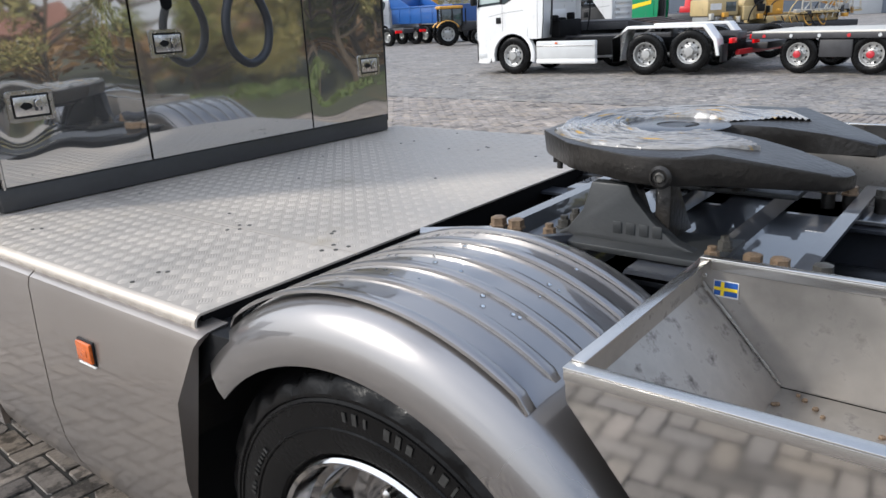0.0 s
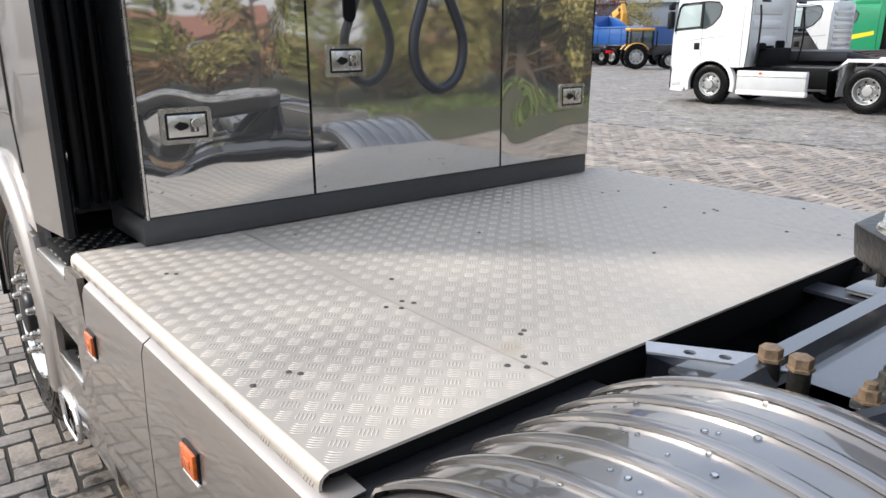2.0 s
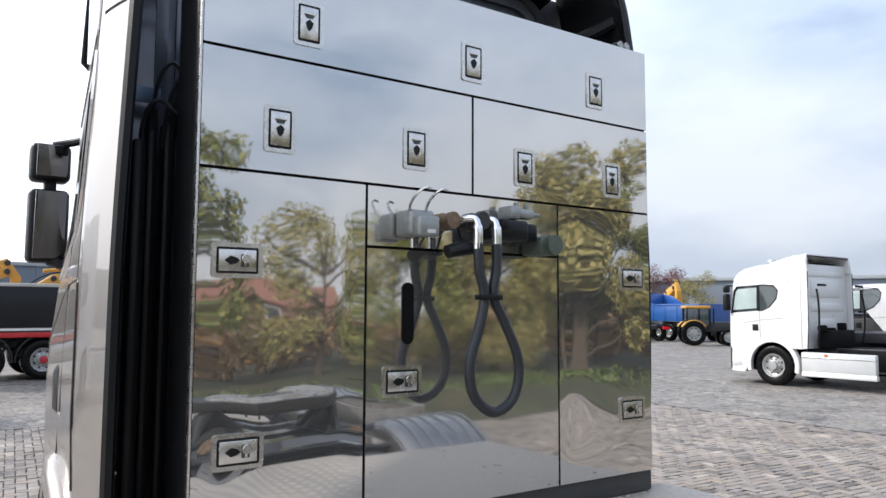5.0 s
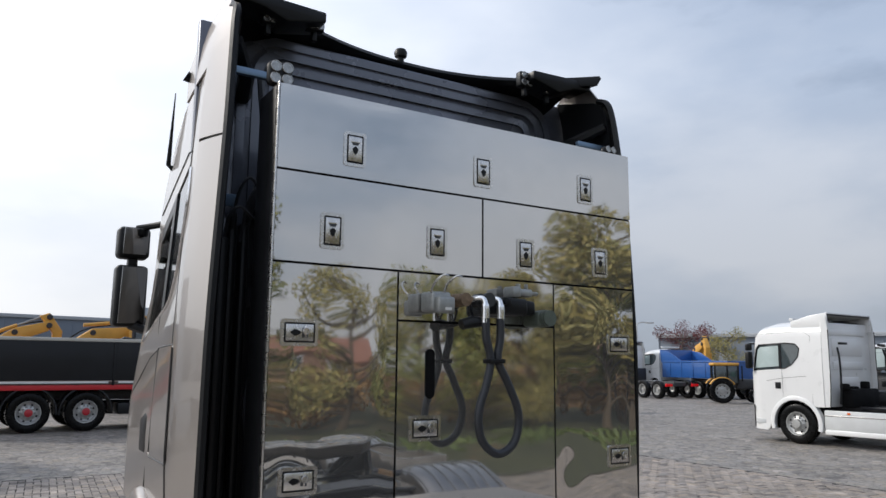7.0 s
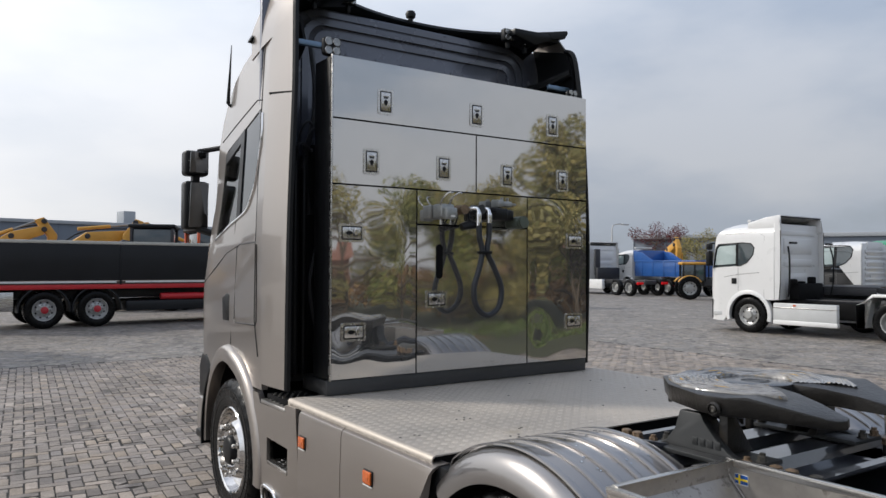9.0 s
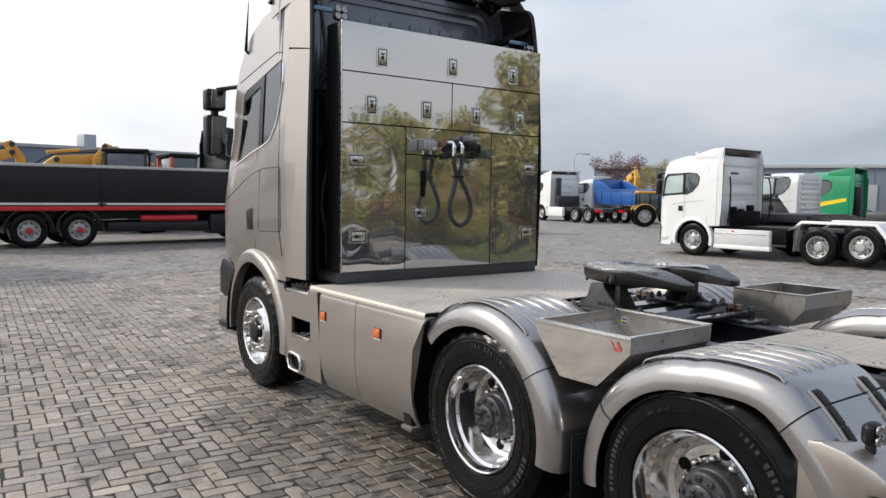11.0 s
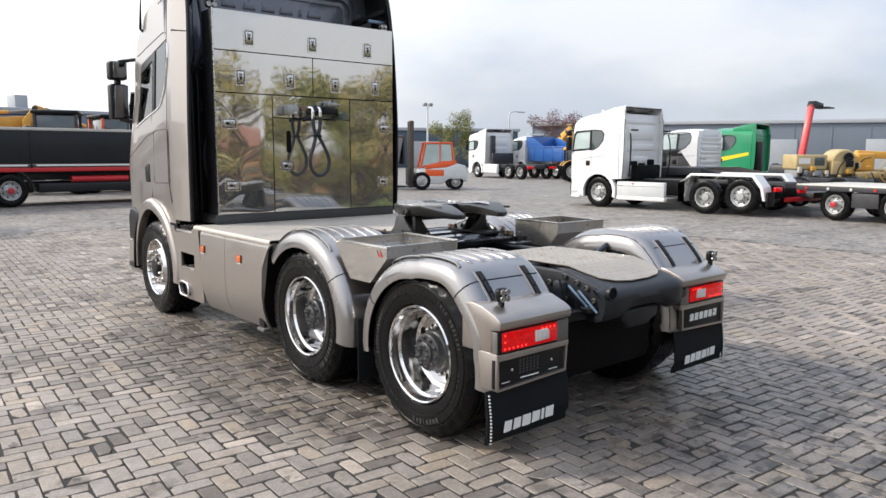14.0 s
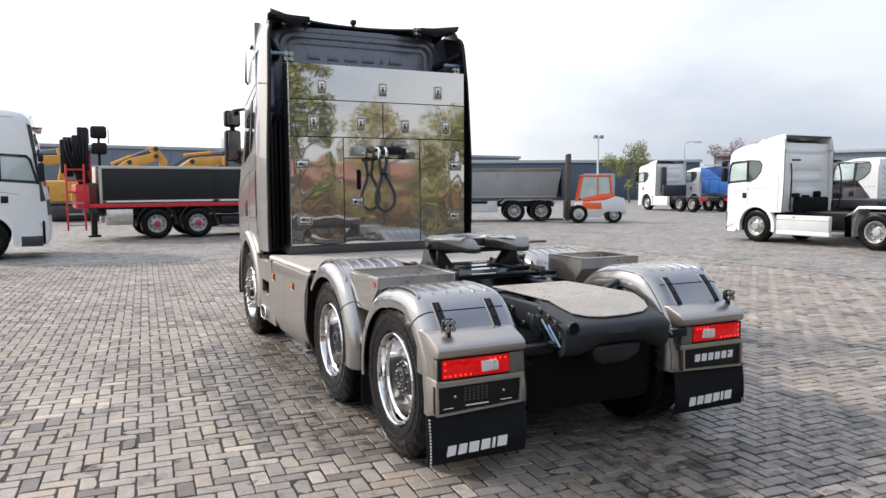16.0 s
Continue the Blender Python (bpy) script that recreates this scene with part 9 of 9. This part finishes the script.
def excavator(at, turn, arm, body=True):
    """Tracked digger: tracks, house, boom, stick, rams."""
    e = thing("excavator", "yellow excavator with a folded boom standing behind the trucks", "excavator", at, turn, group="excavators behind the trucks")
    for s in (-1, 1):
        part("track", bx(s * 1.0 - 0.28, s * 1.0 + 0.28, -1.9, 1.9, 0.0, 0.9, bevel=0.3, seg=3), M_DKFRAME, e)
    part("house", bx(-1.25, 1.25, -2.1, 0.7, 1.0, 2.1, bevel=0.12), M_YELLOW, e)
    part("cabin", bx(-1.25, -0.3, 0.0, 1.5, 1.05, 2.75, bevel=0.1), M_BGGLASS, e)
    part("boom", prism(bmesh.new(), arm[0], "x", -0.2, 0.25, bevel=0.04), M_YELLOW, e, "yellow boom")
    part("stick", prism(bmesh.new(), arm[1], "x", -0.15, 0.2, bevel=0.04), M_YELLOW, e)
    part("ram", tube(bmesh.new(), [(0.02, *arm[2][0]), (0.02, *[(p + q) / 2 for p, q in zip(*arm[2])])], 0.085, 8), M_YELLOW, e)
    part("ram_rod", tube(bmesh.new(), [(0.02, *[(p + q) / 2 for p, q in zip(*arm[2])]), (0.02, *arm[2][1])], 0.045, 8), M_GREYTIP, e)
    for q in (arm[0][0], arm[0][2], arm[0][3], arm[1][1], arm[1][3]):
        part("pin", disc(bmesh.new(), (-0.24, q[0], q[1] - 0.2), "x", 0.13, 0.54, 12, 0.02), M_DKFRAME, e)
    part("boom_hose", tube(bmesh.new(), spline([(-0.23, p, z + 0.06) for p, z in arm[0][1:4]], 4), 0.035, 6), M_BLACK, e)
    part("counterweight", bx(-1.28, 1.28, -2.35, -1.75, 1.05, 1.9, bevel=0.15, seg=3), M_DKFRAME, e)
    for x, y in ((-1.25, 0.02), (-1.25, 1.46), (-0.32, 0.02), (-0.32, 1.46)):
        part("cabin_post", bx(x - 0.05, x + 0.05, y - 0.05, y + 0.05, 1.05, 2.78, bevel=0.02), M_YELLOW, e)
    part("cabin_roof", bx(-1.32, -0.24, -0.06, 1.56, 2.72, 2.84, bevel=0.04), M_YELLOW, e)
    return e


low = ([(0.5, 1.6), (0.9, 2.3), (2.4, 3.35), (5.2, 3.55), (5.2, 3.05), (3.0, 2.85), (1.3, 1.5)], [(4.9, 3.9), (5.3, 3.95), (5.6, 3.2), (5.3, 2.0), (4.9, 2.1), (5.1, 3.1)], ((2.0, 3.5), (5.0, 3.85)))
high = ([(0.5, 1.6), (0.8, 2.3), (2.2, 3.3), (3.6, 3.65), (3.6, 3.2), (2.6, 2.8), (1.3, 1.5)], [(3.2, 3.9), (3.6, 4.05), (4.2, 3.2), (4.1, 1.9), (3.7, 1.9), (3.8, 3.1)], ((1.3, 3.0), (3.3, 3.85)))
excavator((-2.8, 39.5, 0), -84, high)
excavator((0.2, 39.0, 0), -86, low)
excavator((8.3, 38.0, 0), 80, high)
excavator((-9.0, 41.0, 0), -80, low)
excavator((45.0, 39.5, 0), 150, high)

# small machines standing behind the black truck
M_TARP = mat("crumpled_white_tarp", (0.62, 0.62, 0.60), 0.6, var=0.15, scale=3, bump=0.6, bump_scale=4)


def compact_loader(at, turn, paint, label):
    e = thing("compact_loader", label, "loader", at, turn, group="small machines behind the black truck")
    part("body", prism(bmesh.new(), [(-1.3, 0.5), (-1.35, 1.5), (-0.5, 1.75), (0.3, 1.5), (1.4, 1.3), (1.5, 0.7), (1.2, 0.5)], "x", -0.65, 0.65, bevel=0.06), paint, e)
    part("cabin", bx(-0.6, 0.6, -0.8, 0.4, 1.5, 2.55, bevel=0.08), M_BGGLASS, e)
    part("cab_roof", bx(-0.68, 0.68, -0.9, 0.5, 2.55, 2.68, bevel=0.05), M_BLACK, e)
    for x in (-0.6, 0.6):
        for y in (-0.8, 0.4):
            part("pillar", bx(x - 0.04, x + 0.04, y - 0.04, y + 0.04, 1.45, 2.6, bevel=0.01), paint, e)
    for s in (-1, 1):
        bgw(e, (s * 0.85, -0.8, 0.5), s > 0)
        bgw(e, (s * 0.85, 0.9, 0.5), s > 0)
        part("lift_arm", tube(bmesh.new(), [(s * 0.75, -1.1, 1.7), (s * 0.75, 0.6, 2.1), (s * 0.75, 1.9, 1.2)], 0.09, 6), M_BLACK, e)
    return e


compact_loader((3.6, 30.2, 0), 70.0, M_DKFRAME, "dark compact loader with a glazed cabin behind the truck").scale = (1.25, 1.25, 1.25)
compact_loader((5.9, 30.6, 0), 95.0, M_ORANGE, "orange compact loader standing behind the black truck").scale = (1.22, 1.22, 1.22)
tp = thing("covered_machine", "machine wrapped in a crumpled white tarpaulin", "machine", (7.4, 30.4, 0))
bm = bmesh.new()
box(bm, -0.8, 0.8, -0.7, 0.7, 0.0, 3.35, bevel=0.25, seg=4)
bmesh.ops.subdivide_edges(bm, edges=bm.edges[:], cuts=2, use_grid_fill=True)
for v in bm.verts:
    if v.co.z > 0.1:
        v.co += Vector((noise.noise(v.co * 2.1), noise.noise(v.co * 2.3 + Vector((5, 0, 0))), noise.noise(v.co * 1.9 + Vector((0, 7, 0))))) * 0.16
part("tarpaulin", bm, M_TARP, tp, "", 60)

# tracked crane and platform machinery on the far right
cr = thing("rail_crane", "weathered yellow crane machine with a cabin and platform", "crane", (28.6, 8.1, 0), -40.0)
cr.scale = (0.72, 0.72, 0.72)
part("carrier", bx(-5.5, 3.6, -1.2, 1.2, 0.75, 1.05, bevel=0.04), M_DKFRAME, cr)
part("turntable", bx(-1.6, 2.6, -1.0, 1.0, 1.06, 1.42, bevel=0.08), M_SAND, cr, "weathered yellow turntable deck")
cb = part("cabin", bx(-4.9, -3.2, -1.0, 0.7, 1.55, 2.35, bevel=0.08), M_SAND, cr, "yellow cabin with a pale sign")
part("cab_glass", bx(-3.9, -3.35, -1.012, -0.99, 1.75, 2.2, bevel=0.005), M_BGGLASS, cb)
part("sign", bx(-4.75, -4.15, -1.015, -1.0, 1.85, 2.15), M_WHITEPLATE, cb)
part("cabin_base", bx(-4.8, -3.3, -0.9, 0.6, 1.06, 1.54, bevel=0.05), M_GREYTIP, cr)
for k in range(6):
    part("control_box", bx(-4.7 + k * 0.26, -4.52 + k * 0.26, -1.06, -0.9, 1.15 + 0.1 * (k % 3), 1.42 + 0.1 * (k % 2), bevel=0.02), (M_BLACK, M_GREYTIP, M_SAND)[k % 3], cr)
drum = bmesh.new()
revolve(drum, [(-0.7, 0), (-0.7, 0.62), (-0.62, 0.70), (0.5, 0.70), (0.5, 0)], 28, "y", (-2.1, 0, 1.95))
part("slew_housing", drum, M_SAND, cr, "rounded weathered yellow housing")
part("slew_hub", disc(bmesh.new(), (-1.95, -0.71, 2.2), "y", 0.24, -0.08, 20, 0.02), M_BLACK, cr)
part("locker", bx(-3.0, -2.45, -1.15, -0.6, 1.3, 1.95, bevel=0.04), M_SAND, cr)
part("engine_cover", bx(-1.35, -0.35, -0.6, 0.8, 1.45, 2.45, bevel=0.12, seg=3), M_YELLOW, cr, "yellow engine cover")
part("boom", prism(bmesh.new(), [(-1.0, 2.2), (-0.8, 2.6), (2.6, 2.45), (4.0, 1.9), (4.0, 1.6), (2.4, 2.05)], "y", 0.35, 0.75, bevel=0.05), M_YELLOW, cr)
pf = part("platform_floor", bx(0.2, 3.7, -1.25, 1.2, 1.45, 1.54, bevel=0.01), M_SAND, cr)
for k in range(8):
    part("platform_post", bx(0.2 + k * 0.48, 0.27 + k * 0.48, -1.25, -1.19, 1.54, 2.72, bevel=0.005), M_SILL, pf)
for z in (1.6, 2.0, 2.35, 2.66):
    part("platform_rail", bx(0.2, 3.66, -1.28, -1.21, z, z + 0.07, bevel=0.01), M_SILL, pf)
for k in range(3):
    part("platform_brace", tube(bmesh.new(), [(0.3 + k * 1.15, -1.2, 1.58), (1.3 + k * 1.15, -1.2, 2.66)], 0.035, 6), M_SILL, pf)
for k in range(4):
    bgw(cr, (-4.6 + k * 2.2, -1.1, 0.45), scale=0.9).rotation_euler = (0, 0, radians(90))
for k in range(7):
    part("cable", tube(bmesh.new(), spline([(-1.2 + 0.4 * k, -1.05, 1.4), (-1.1 + 0.4 * k, -1.28, 1.0), (-0.8 + 0.4 * k, -1.2, 0.9), (-0.6 + 0.4 * k, -1.08, 1.3)], 4), 0.03, 6), M_BLACK if k % 2 else M_YELLOW, cr)

rnd = random.Random(33)
for k in range(22):
    x, z = rnd.uniform(-4.9, 3.4), rnd.uniform(1.1, 1.75)
    w, h = rnd.uniform(0.10, 0.32), rnd.uniform(0.10, 0.36)
    part("valve_box", bx(x, x + w, -1.30, -1.08, z, z + h, bevel=0.015), rnd.choice((M_BLACK, M_SAND, M_GREYTIP, M_YELLOW, M_DKFRAME, M_SILL)), cr)
for k in range(9):
    x = rnd.uniform(-3.2, 3.0)
    part("hydraulic_pipe", tube(bmesh.new(), spline([(x, -1.12, 1.2), (x + 0.1, -1.2, 1.7), (x + 0.5, -1.1, 2.1), (x + 1.0, -0.9, 2.2)], 4), 0.03, 6), rnd.choice((M_BLACK, M_SAND, M_SILL)), cr)

rb = thing("telescopic_loader", "red telescopic loader with its boom raised", "loader", (37.0, 14.6, 0), -88.0)
part("body", bx(-1.0, 1.0, -2.2, 1.4, 0.55, 1.15, bevel=0.15), M_DKFRAME, rb)
part("boom_foot", bx(-0.3, 0.3, -1.0, -0.1, 1.1, 1.45, bevel=0.06), M_REDP, rb)
for s in (-1, 1):
    for y in (-1.4, 1.2):
        bgw(rb, (s * 1.1, y, 0.6), s > 0, scale=1.2)
part("boom", prism(bmesh.new(), [(-0.75, 1.3), (-0.42, 1.25), (0.45, 4.15), (0.25, 4.35)], "x", -0.15, 0.15, bevel=0.03), M_REDP, rb, "raised red boom")
part("boom_head", prism(bmesh.new(), [(0.2, 4.25), (0.4, 4.55), (1.5, 4.45), (1.5, 4.25)], "x", -0.2, 0.2, bevel=0.03), M_BLACK, rb)
part("forks", bx(-0.4, 0.4, 1.4, 2.5, 4.2, 4.28, bevel=0.01), M_BLACK, rb)

# ---- far buildings, lamps ----
M_SHED = mat("grey_cladding", (0.14, 0.165, 0.20), 0.55, 0.1, var=0.06, scale=0.3, stretch=(6, 6, 1))
M_SHEDDARK = mat("dark_blue_cladding", (0.055, 0.085, 0.12), 0.55, 0.1, var=0.06, scale=0.3)
M_ROOF = mat("pale_roof_edge", (0.35, 0.37, 0.39), 0.5, var=0.06)


def shed(at, turn, length, depth, height, material, label):
    s = thing("warehouse", label, "building", at, turn)
    part("wall", bx(-length / 2, length / 2, 0, depth, 0, height, bevel=0.05), material, s)
    part("roof", bx(-length / 2 - 0.2, length / 2 + 0.2, -0.2, depth + 0.2, height, height + 0.35, bevel=0.04), M_ROOF, s)
    n = int(length / 9)
    for k in range(n):
        x = -length / 2 + 9 * (k + 0.5)
        part("loading_door", bx(x - 1.8, x + 1.8, -0.08, 0.01, 0, 4.0 if height > 5 else 3.0, bevel=0.02), M_ROOF, s)
    for k in range(n * 3 + 1):
        x = -length / 2 + 3 * k
        part("cladding_joint", bx(x - 0.05, x + 0.05, -0.04, 0.01, 0, height, bevel=0.01), material, s)
    return s


sh = shed((4, 82, 0), 12.0, 110, 30, 5.8, M_SHED, "long grey clad warehouse on the far side of the yard")
part("roof_unit", bx(9.3, 10.6, 2, 4, 6.1, 7.6, bevel=0.05), M_ROOF, sh)
shed((45, 66, 0), -25.0, 34, 20, 4.2, M_SHEDDARK, "dark blue warehouse far behind the parked trucks")
shed((66, 22, 0), -62.0, 60, 20, 4.4, M_SHED, "low grey warehouse behind the machines")


def lamp_post(at, h, arm):
    p = thing("street_lamp", "grey steel lamp post at the edge of the yard", "lamp", at)
    part("pole", tube(bmesh.new(), [(0, 0, 0), (0, 0, h * 0.6), (0, 0, h)], [0.10, 0.08, 0.06], 8), M_GREYW, p)
    if arm:
        part("arm", tube(bmesh.new(), spline([(0, 0, h), (0.15, 0, h + 0.25), (0.7, 0, h + 0.35), (1.3, 0, h + 0.35)], 4), 0.045, 6), M_GREYW, p)
        part("lamp_head", bx(1.0, 1.7, -0.12, 0.12, h + 0.28, h + 0.40, bevel=0.03), M_GREYW, p)
    else:
        for s in (-1, 1):
            part("flood_lamp", bx(s * 0.28 - 0.17, s * 0.28 + 0.17, -0.15, 0.12, h + 0.02, h + 0.28, bevel=0.04), M_GREYTIP, p)
    return p


M_TILE = mat("red_brown_roof_tiles", (0.22, 0.10, 0.065), 0.7, var=0.2, scale=3)
M_HOUSE = mat("brown_house_brick", (0.20, 0.115, 0.08), 0.8, var=0.15, scale=2)


def house(at, turn, length):
    """Low house with a pitched tiled roof, seen only in the polished doors."""
    h = thing("house", "low brown brick house with a red tiled roof beyond the field", "house", at, turn)
    part("wall", bx(-length / 2, length / 2, -4, 4, 0, 2.4, bevel=0.03), M_HOUSE, h)
    part("roof", prism(bmesh.new(), [(-4.5, 2.35), (0, 4.5), (4.5, 2.35), (4.5, 2.5), (0, 4.7), (-4.5, 2.5)], "x", -length / 2 - 0.4, length / 2 + 0.4), M_TILE, h)
    for k in range(int(length / 4)):
        x = -length / 2 + 2 + 4 * k
        w = part("window", bx(x - 0.8, x + 0.8, 3.98, 4.06, 0.8, 2.0, bevel=0.02), M_WHITE, h)
        part("pane", bx(x - 0.7, x + 0.7, 4.05, 4.075, 0.9, 1.9), M_BGGLASS, w)


house((22.0, -74.0, 0), 6.0, 26)
house((62.0, -72.0, 0), -8.0, 22)

lamp_post((34.3, 43.7, 0), 5.4, False)
lamp_post((38.0, 34.1 + 4, 0), 4.6, True)

# ---- trees, bushes, verge ----


def leaf_material(name, a, b, c):
    m = bpy.data.materials.new(name)
    m.use_nodes = True
    n, l = m.node_tree.nodes, m.node_tree.links
    p = n["Principled BSDF"]
    g = n.new("ShaderNodeNewGeometry")
    r = n.new("ShaderNodeValToRGB")
    r.color_ramp.elements[0].color, r.color_ramp.elements[1].color = (*a, 1), (*b, 1)
    k = r.color_ramp.elements.new(0.55)
    k.color = (*c, 1)
    l.new(g.outputs["Random Per Island"], r.inputs["Fac"])
    l.new(r.outputs["Color"], p.inputs["Base Color"])
    p.inputs["Roughness"].default_value = 0.6
    p.inputs["Subsurface Weight"].default_value = 0.0
    return m


M_LEAFY = leaf_material("autumn_leaves", (0.16, 0.16, 0.055), (0.40, 0.32, 0.11), (0.27, 0.24, 0.08))
M_LEAFG = leaf_material("green_leaves", (0.10, 0.125, 0.032), (0.29, 0.26, 0.065), (0.18, 0.19, 0.045))
M_LEAFB = leaf_material("brown_shrub_leaves", (0.17, 0.10, 0.042), (0.38, 0.215, 0.08), (0.27, 0.16, 0.062))
M_LEAFR = leaf_material("dark_red_leaves", (0.08, 0.012, 0.015), (0.16, 0.03, 0.03), (0.11, 0.02, 0.02))
M_GRASSL = leaf_material("grass_blades", (0.06, 0.10, 0.02), (0.13, 0.16, 0.04), (0.09, 0.12, 0.03))
M_BARK = mat("bark", (0.11, 0.085, 0.06), 0.85, var=0.3, scale=6, fine=40, bump=0.5, bump_scale=18, stretch=(1, 1, 0.25))


def leaves(name, centres, n, size, material, seed, flat=1.0):
    """Many small pointed leaves scattered in loose clumps."""
    r = np.random.RandomState(seed)
    cs = np.array([c[:3] for c in centres])
    rad = np.array([c[3] for c in centres])
    pick = r.choice(len(cs), n, p=rad ** 2 / (rad ** 2).sum())
    d = r.normal(size=(n, 3))
    d /= np.linalg.norm(d, axis=1)[:, None]
    pos = cs[pick] + d * (rad[pick] * r.uniform(0.25, 1.0, n) ** 0.6)[:, None] * np.array([1, 1, flat])
    u = r.normal(size=(n, 3))
    u /= np.linalg.norm(u, axis=1)[:, None]
    w = np.cross(u, r.normal(size=(n, 3)))
    w /= np.linalg.norm(w, axis=1)[:, None]
    s = size * r.uniform(0.6, 1.4, n)[:, None]
    v = np.stack([pos - u * s, pos + w * s * 0.5, pos + u * s, pos - w * s * 0.5], 1).reshape(-1, 3)
    f = np.arange(4 * n).reshape(-1, 4)
    me = bpy.data.meshes.new(name)
    me.from_pydata(v.tolist(), [], f.tolist())
    me.materials.append(material)
    return me


def tree(at, h, spread, material, seed, n=5200, label="broad-leaved tree in autumn colour beside the yard", low=0.12):
    r = random.Random(seed)
    t = thing("tree", label, "tree", at)
    bm = bmesh.new()
    tops = []
    trunk = [(0, 0, 0), (r.uniform(-0.1, 0.1), r.uniform(-0.1, 0.1), h * 0.25), (r.uniform(-0.2, 0.2), r.uniform(-0.2, 0.2), h * 0.55), (r.uniform(-0.3, 0.3), 0, h * 0.9)]
    path = spline(trunk, 6)
    tube(bm, path, [0.16 * h / 8 * (1 - 0.85 * i / (len(path) - 1)) for i in range(len(path))], 8)
    for k in range(19):
        p = path[int(len(path) * r.uniform(low, 0.9))]
        a = r.uniform(0, 6.28)
        L = spread * r.uniform(0.55, 1.05) * (1.15 - 0.6 * p.z / h)
        q = p + Vector((math.cos(a) * L * 0.5, math.sin(a) * L * 0.5, h * 0.07))
        e = p + Vector((math.cos(a) * L, math.sin(a) * L, h * r.uniform(0.06, 0.2)))
        tube(bm, spline([p, q, e], 4), [0.05, 0.045, 0.04, 0.035, 0.03, 0.025, 0.02, 0.015, 0.008], 5)
        tops += [(*e, spread * r.uniform(0.18, 0.34)), (*((q + e) / 2), spread * r.uniform(0.16, 0.3))]
    tops += [(*path[-1], spread * 0.3), (*path[-4], spread * 0.38)]
    part("trunk", bm, M_BARK, t)
    c = new("crown", leaves("crown", tops, n, 0.075 * h / 6, material, seed))
    c.parent = t
    return t


for k, (x, y, h, sp, m_) in enumerate(((-9.5, -14.5, 6.5, 2.2, M_LEAFG), (-4.6, -14.0, 4.6, 2.0, M_LEAFY), (0.4, -13.6, 4.2, 1.9, M_LEAFY), (2.7, -11.2, 6.4, 1.7, M_LEAFG), (5.7, -10.8, 4.4, 1.8, M_LEAFY), (7.6, -10.4, 4.3, 1.6, M_LEAFG), (9.6, -11.0, 3.9, 1.9, M_LEAFY),
                                       (11.4, -11.0, 4.6, 1.8, M_LEAFY), (13.4, -9.6, 6.6, 2.2, M_LEAFY), (15.6, -11.2, 6.0, 2.2, M_LEAFG), (18.4, -9.8, 5.4, 1.8, M_LEAFG), (24.5, -10.5, 7.4, 2.4, M_LEAFY), (33.0, -11.0, 7.0, 2.4, M_LEAFG), (-16.0, -15.0, 7.5, 2.6, M_LEAFG))):
    tree((x, y, -0.01), h, sp, m_, 20 + k, 6500 if 2 < x < 8 else 14000)
tree((44.5, 52.0, -0.01), 5.6, 2.4, M_LEAFG, 51, 7000, "small green tree by the far warehouse")
tree((52.0, 46.0, -0.01), 5.8, 3.0, M_LEAFR, 52, 9000, "dark red-leaved tree far behind the trucks")
tree((49.0, 39.0, -0.01), 4.6, 2.2, M_LEAFY, 53, 6000, "yellowing tree far behind the trucks")

# verge: a slightly raised grass sheet with blades, and a belt of brown bushes
bm = bmesh.new()
rows = []
for i in range(61):
    x = -40 + 110 * i / 60
    rows.append([bm.verts.new((x, -7.0 + 2.7 * max(0.0, min(1.0, (x + 1.0) / 4.5)) - 1.6 * j - 0.22 * j * j + 0.4 * noise.noise(Vector((x * 0.2, j, 0))), 0.02 + 0.10 * min(1, j) + 0.10 * noise.noise(Vector((x * 0.3, j * 0.7, 4))) * min(1, j))) for j in range(12)])
for a, b in zip(rows, rows[1:]):
    for j in range(11):
        bm.faces.new((a[j], a[j + 1], b[j + 1], b[j]))
M_VERGE = mat("verge_soil_and_grass", (0.050, 0.052, 0.022), 0.9, var=0.35, scale=0.8, fine=14, dirt=(0.12, 0.075, 0.036), dirt_at=0.55, dirt_scale=0.5, bump=0.6, bump_scale=10)
solo("verge", bm, M_VERGE, "grass verge with bare patches along the yard", "grass", kind="structure")
rr = random.Random(7)
solo_me = leaves("grass_blades", [(rr.uniform(-12, 30), rr.uniform(-9.2, -6.9), 0.12, 0.7) for k in range(160)], 9000, 0.07, M_GRASSL, 71, 0.18)
tagged(new("grass", solo_me), "tufts of green grass along the yard edge", "grass", kind="stuff")
bushes = [(rr.uniform(-14, 34), rr.uniform(-22.0, -12.5), rr.uniform(0.3, 1.3), rr.uniform(0.5, 0.95)) for k in range(260)]
tagged(new("bushes", leaves("bushes", bushes, 36000, 0.11, M_LEAFB, 72, 0.8)), "belt of brown and orange autumn bushes", "bushes", kind="stuff")
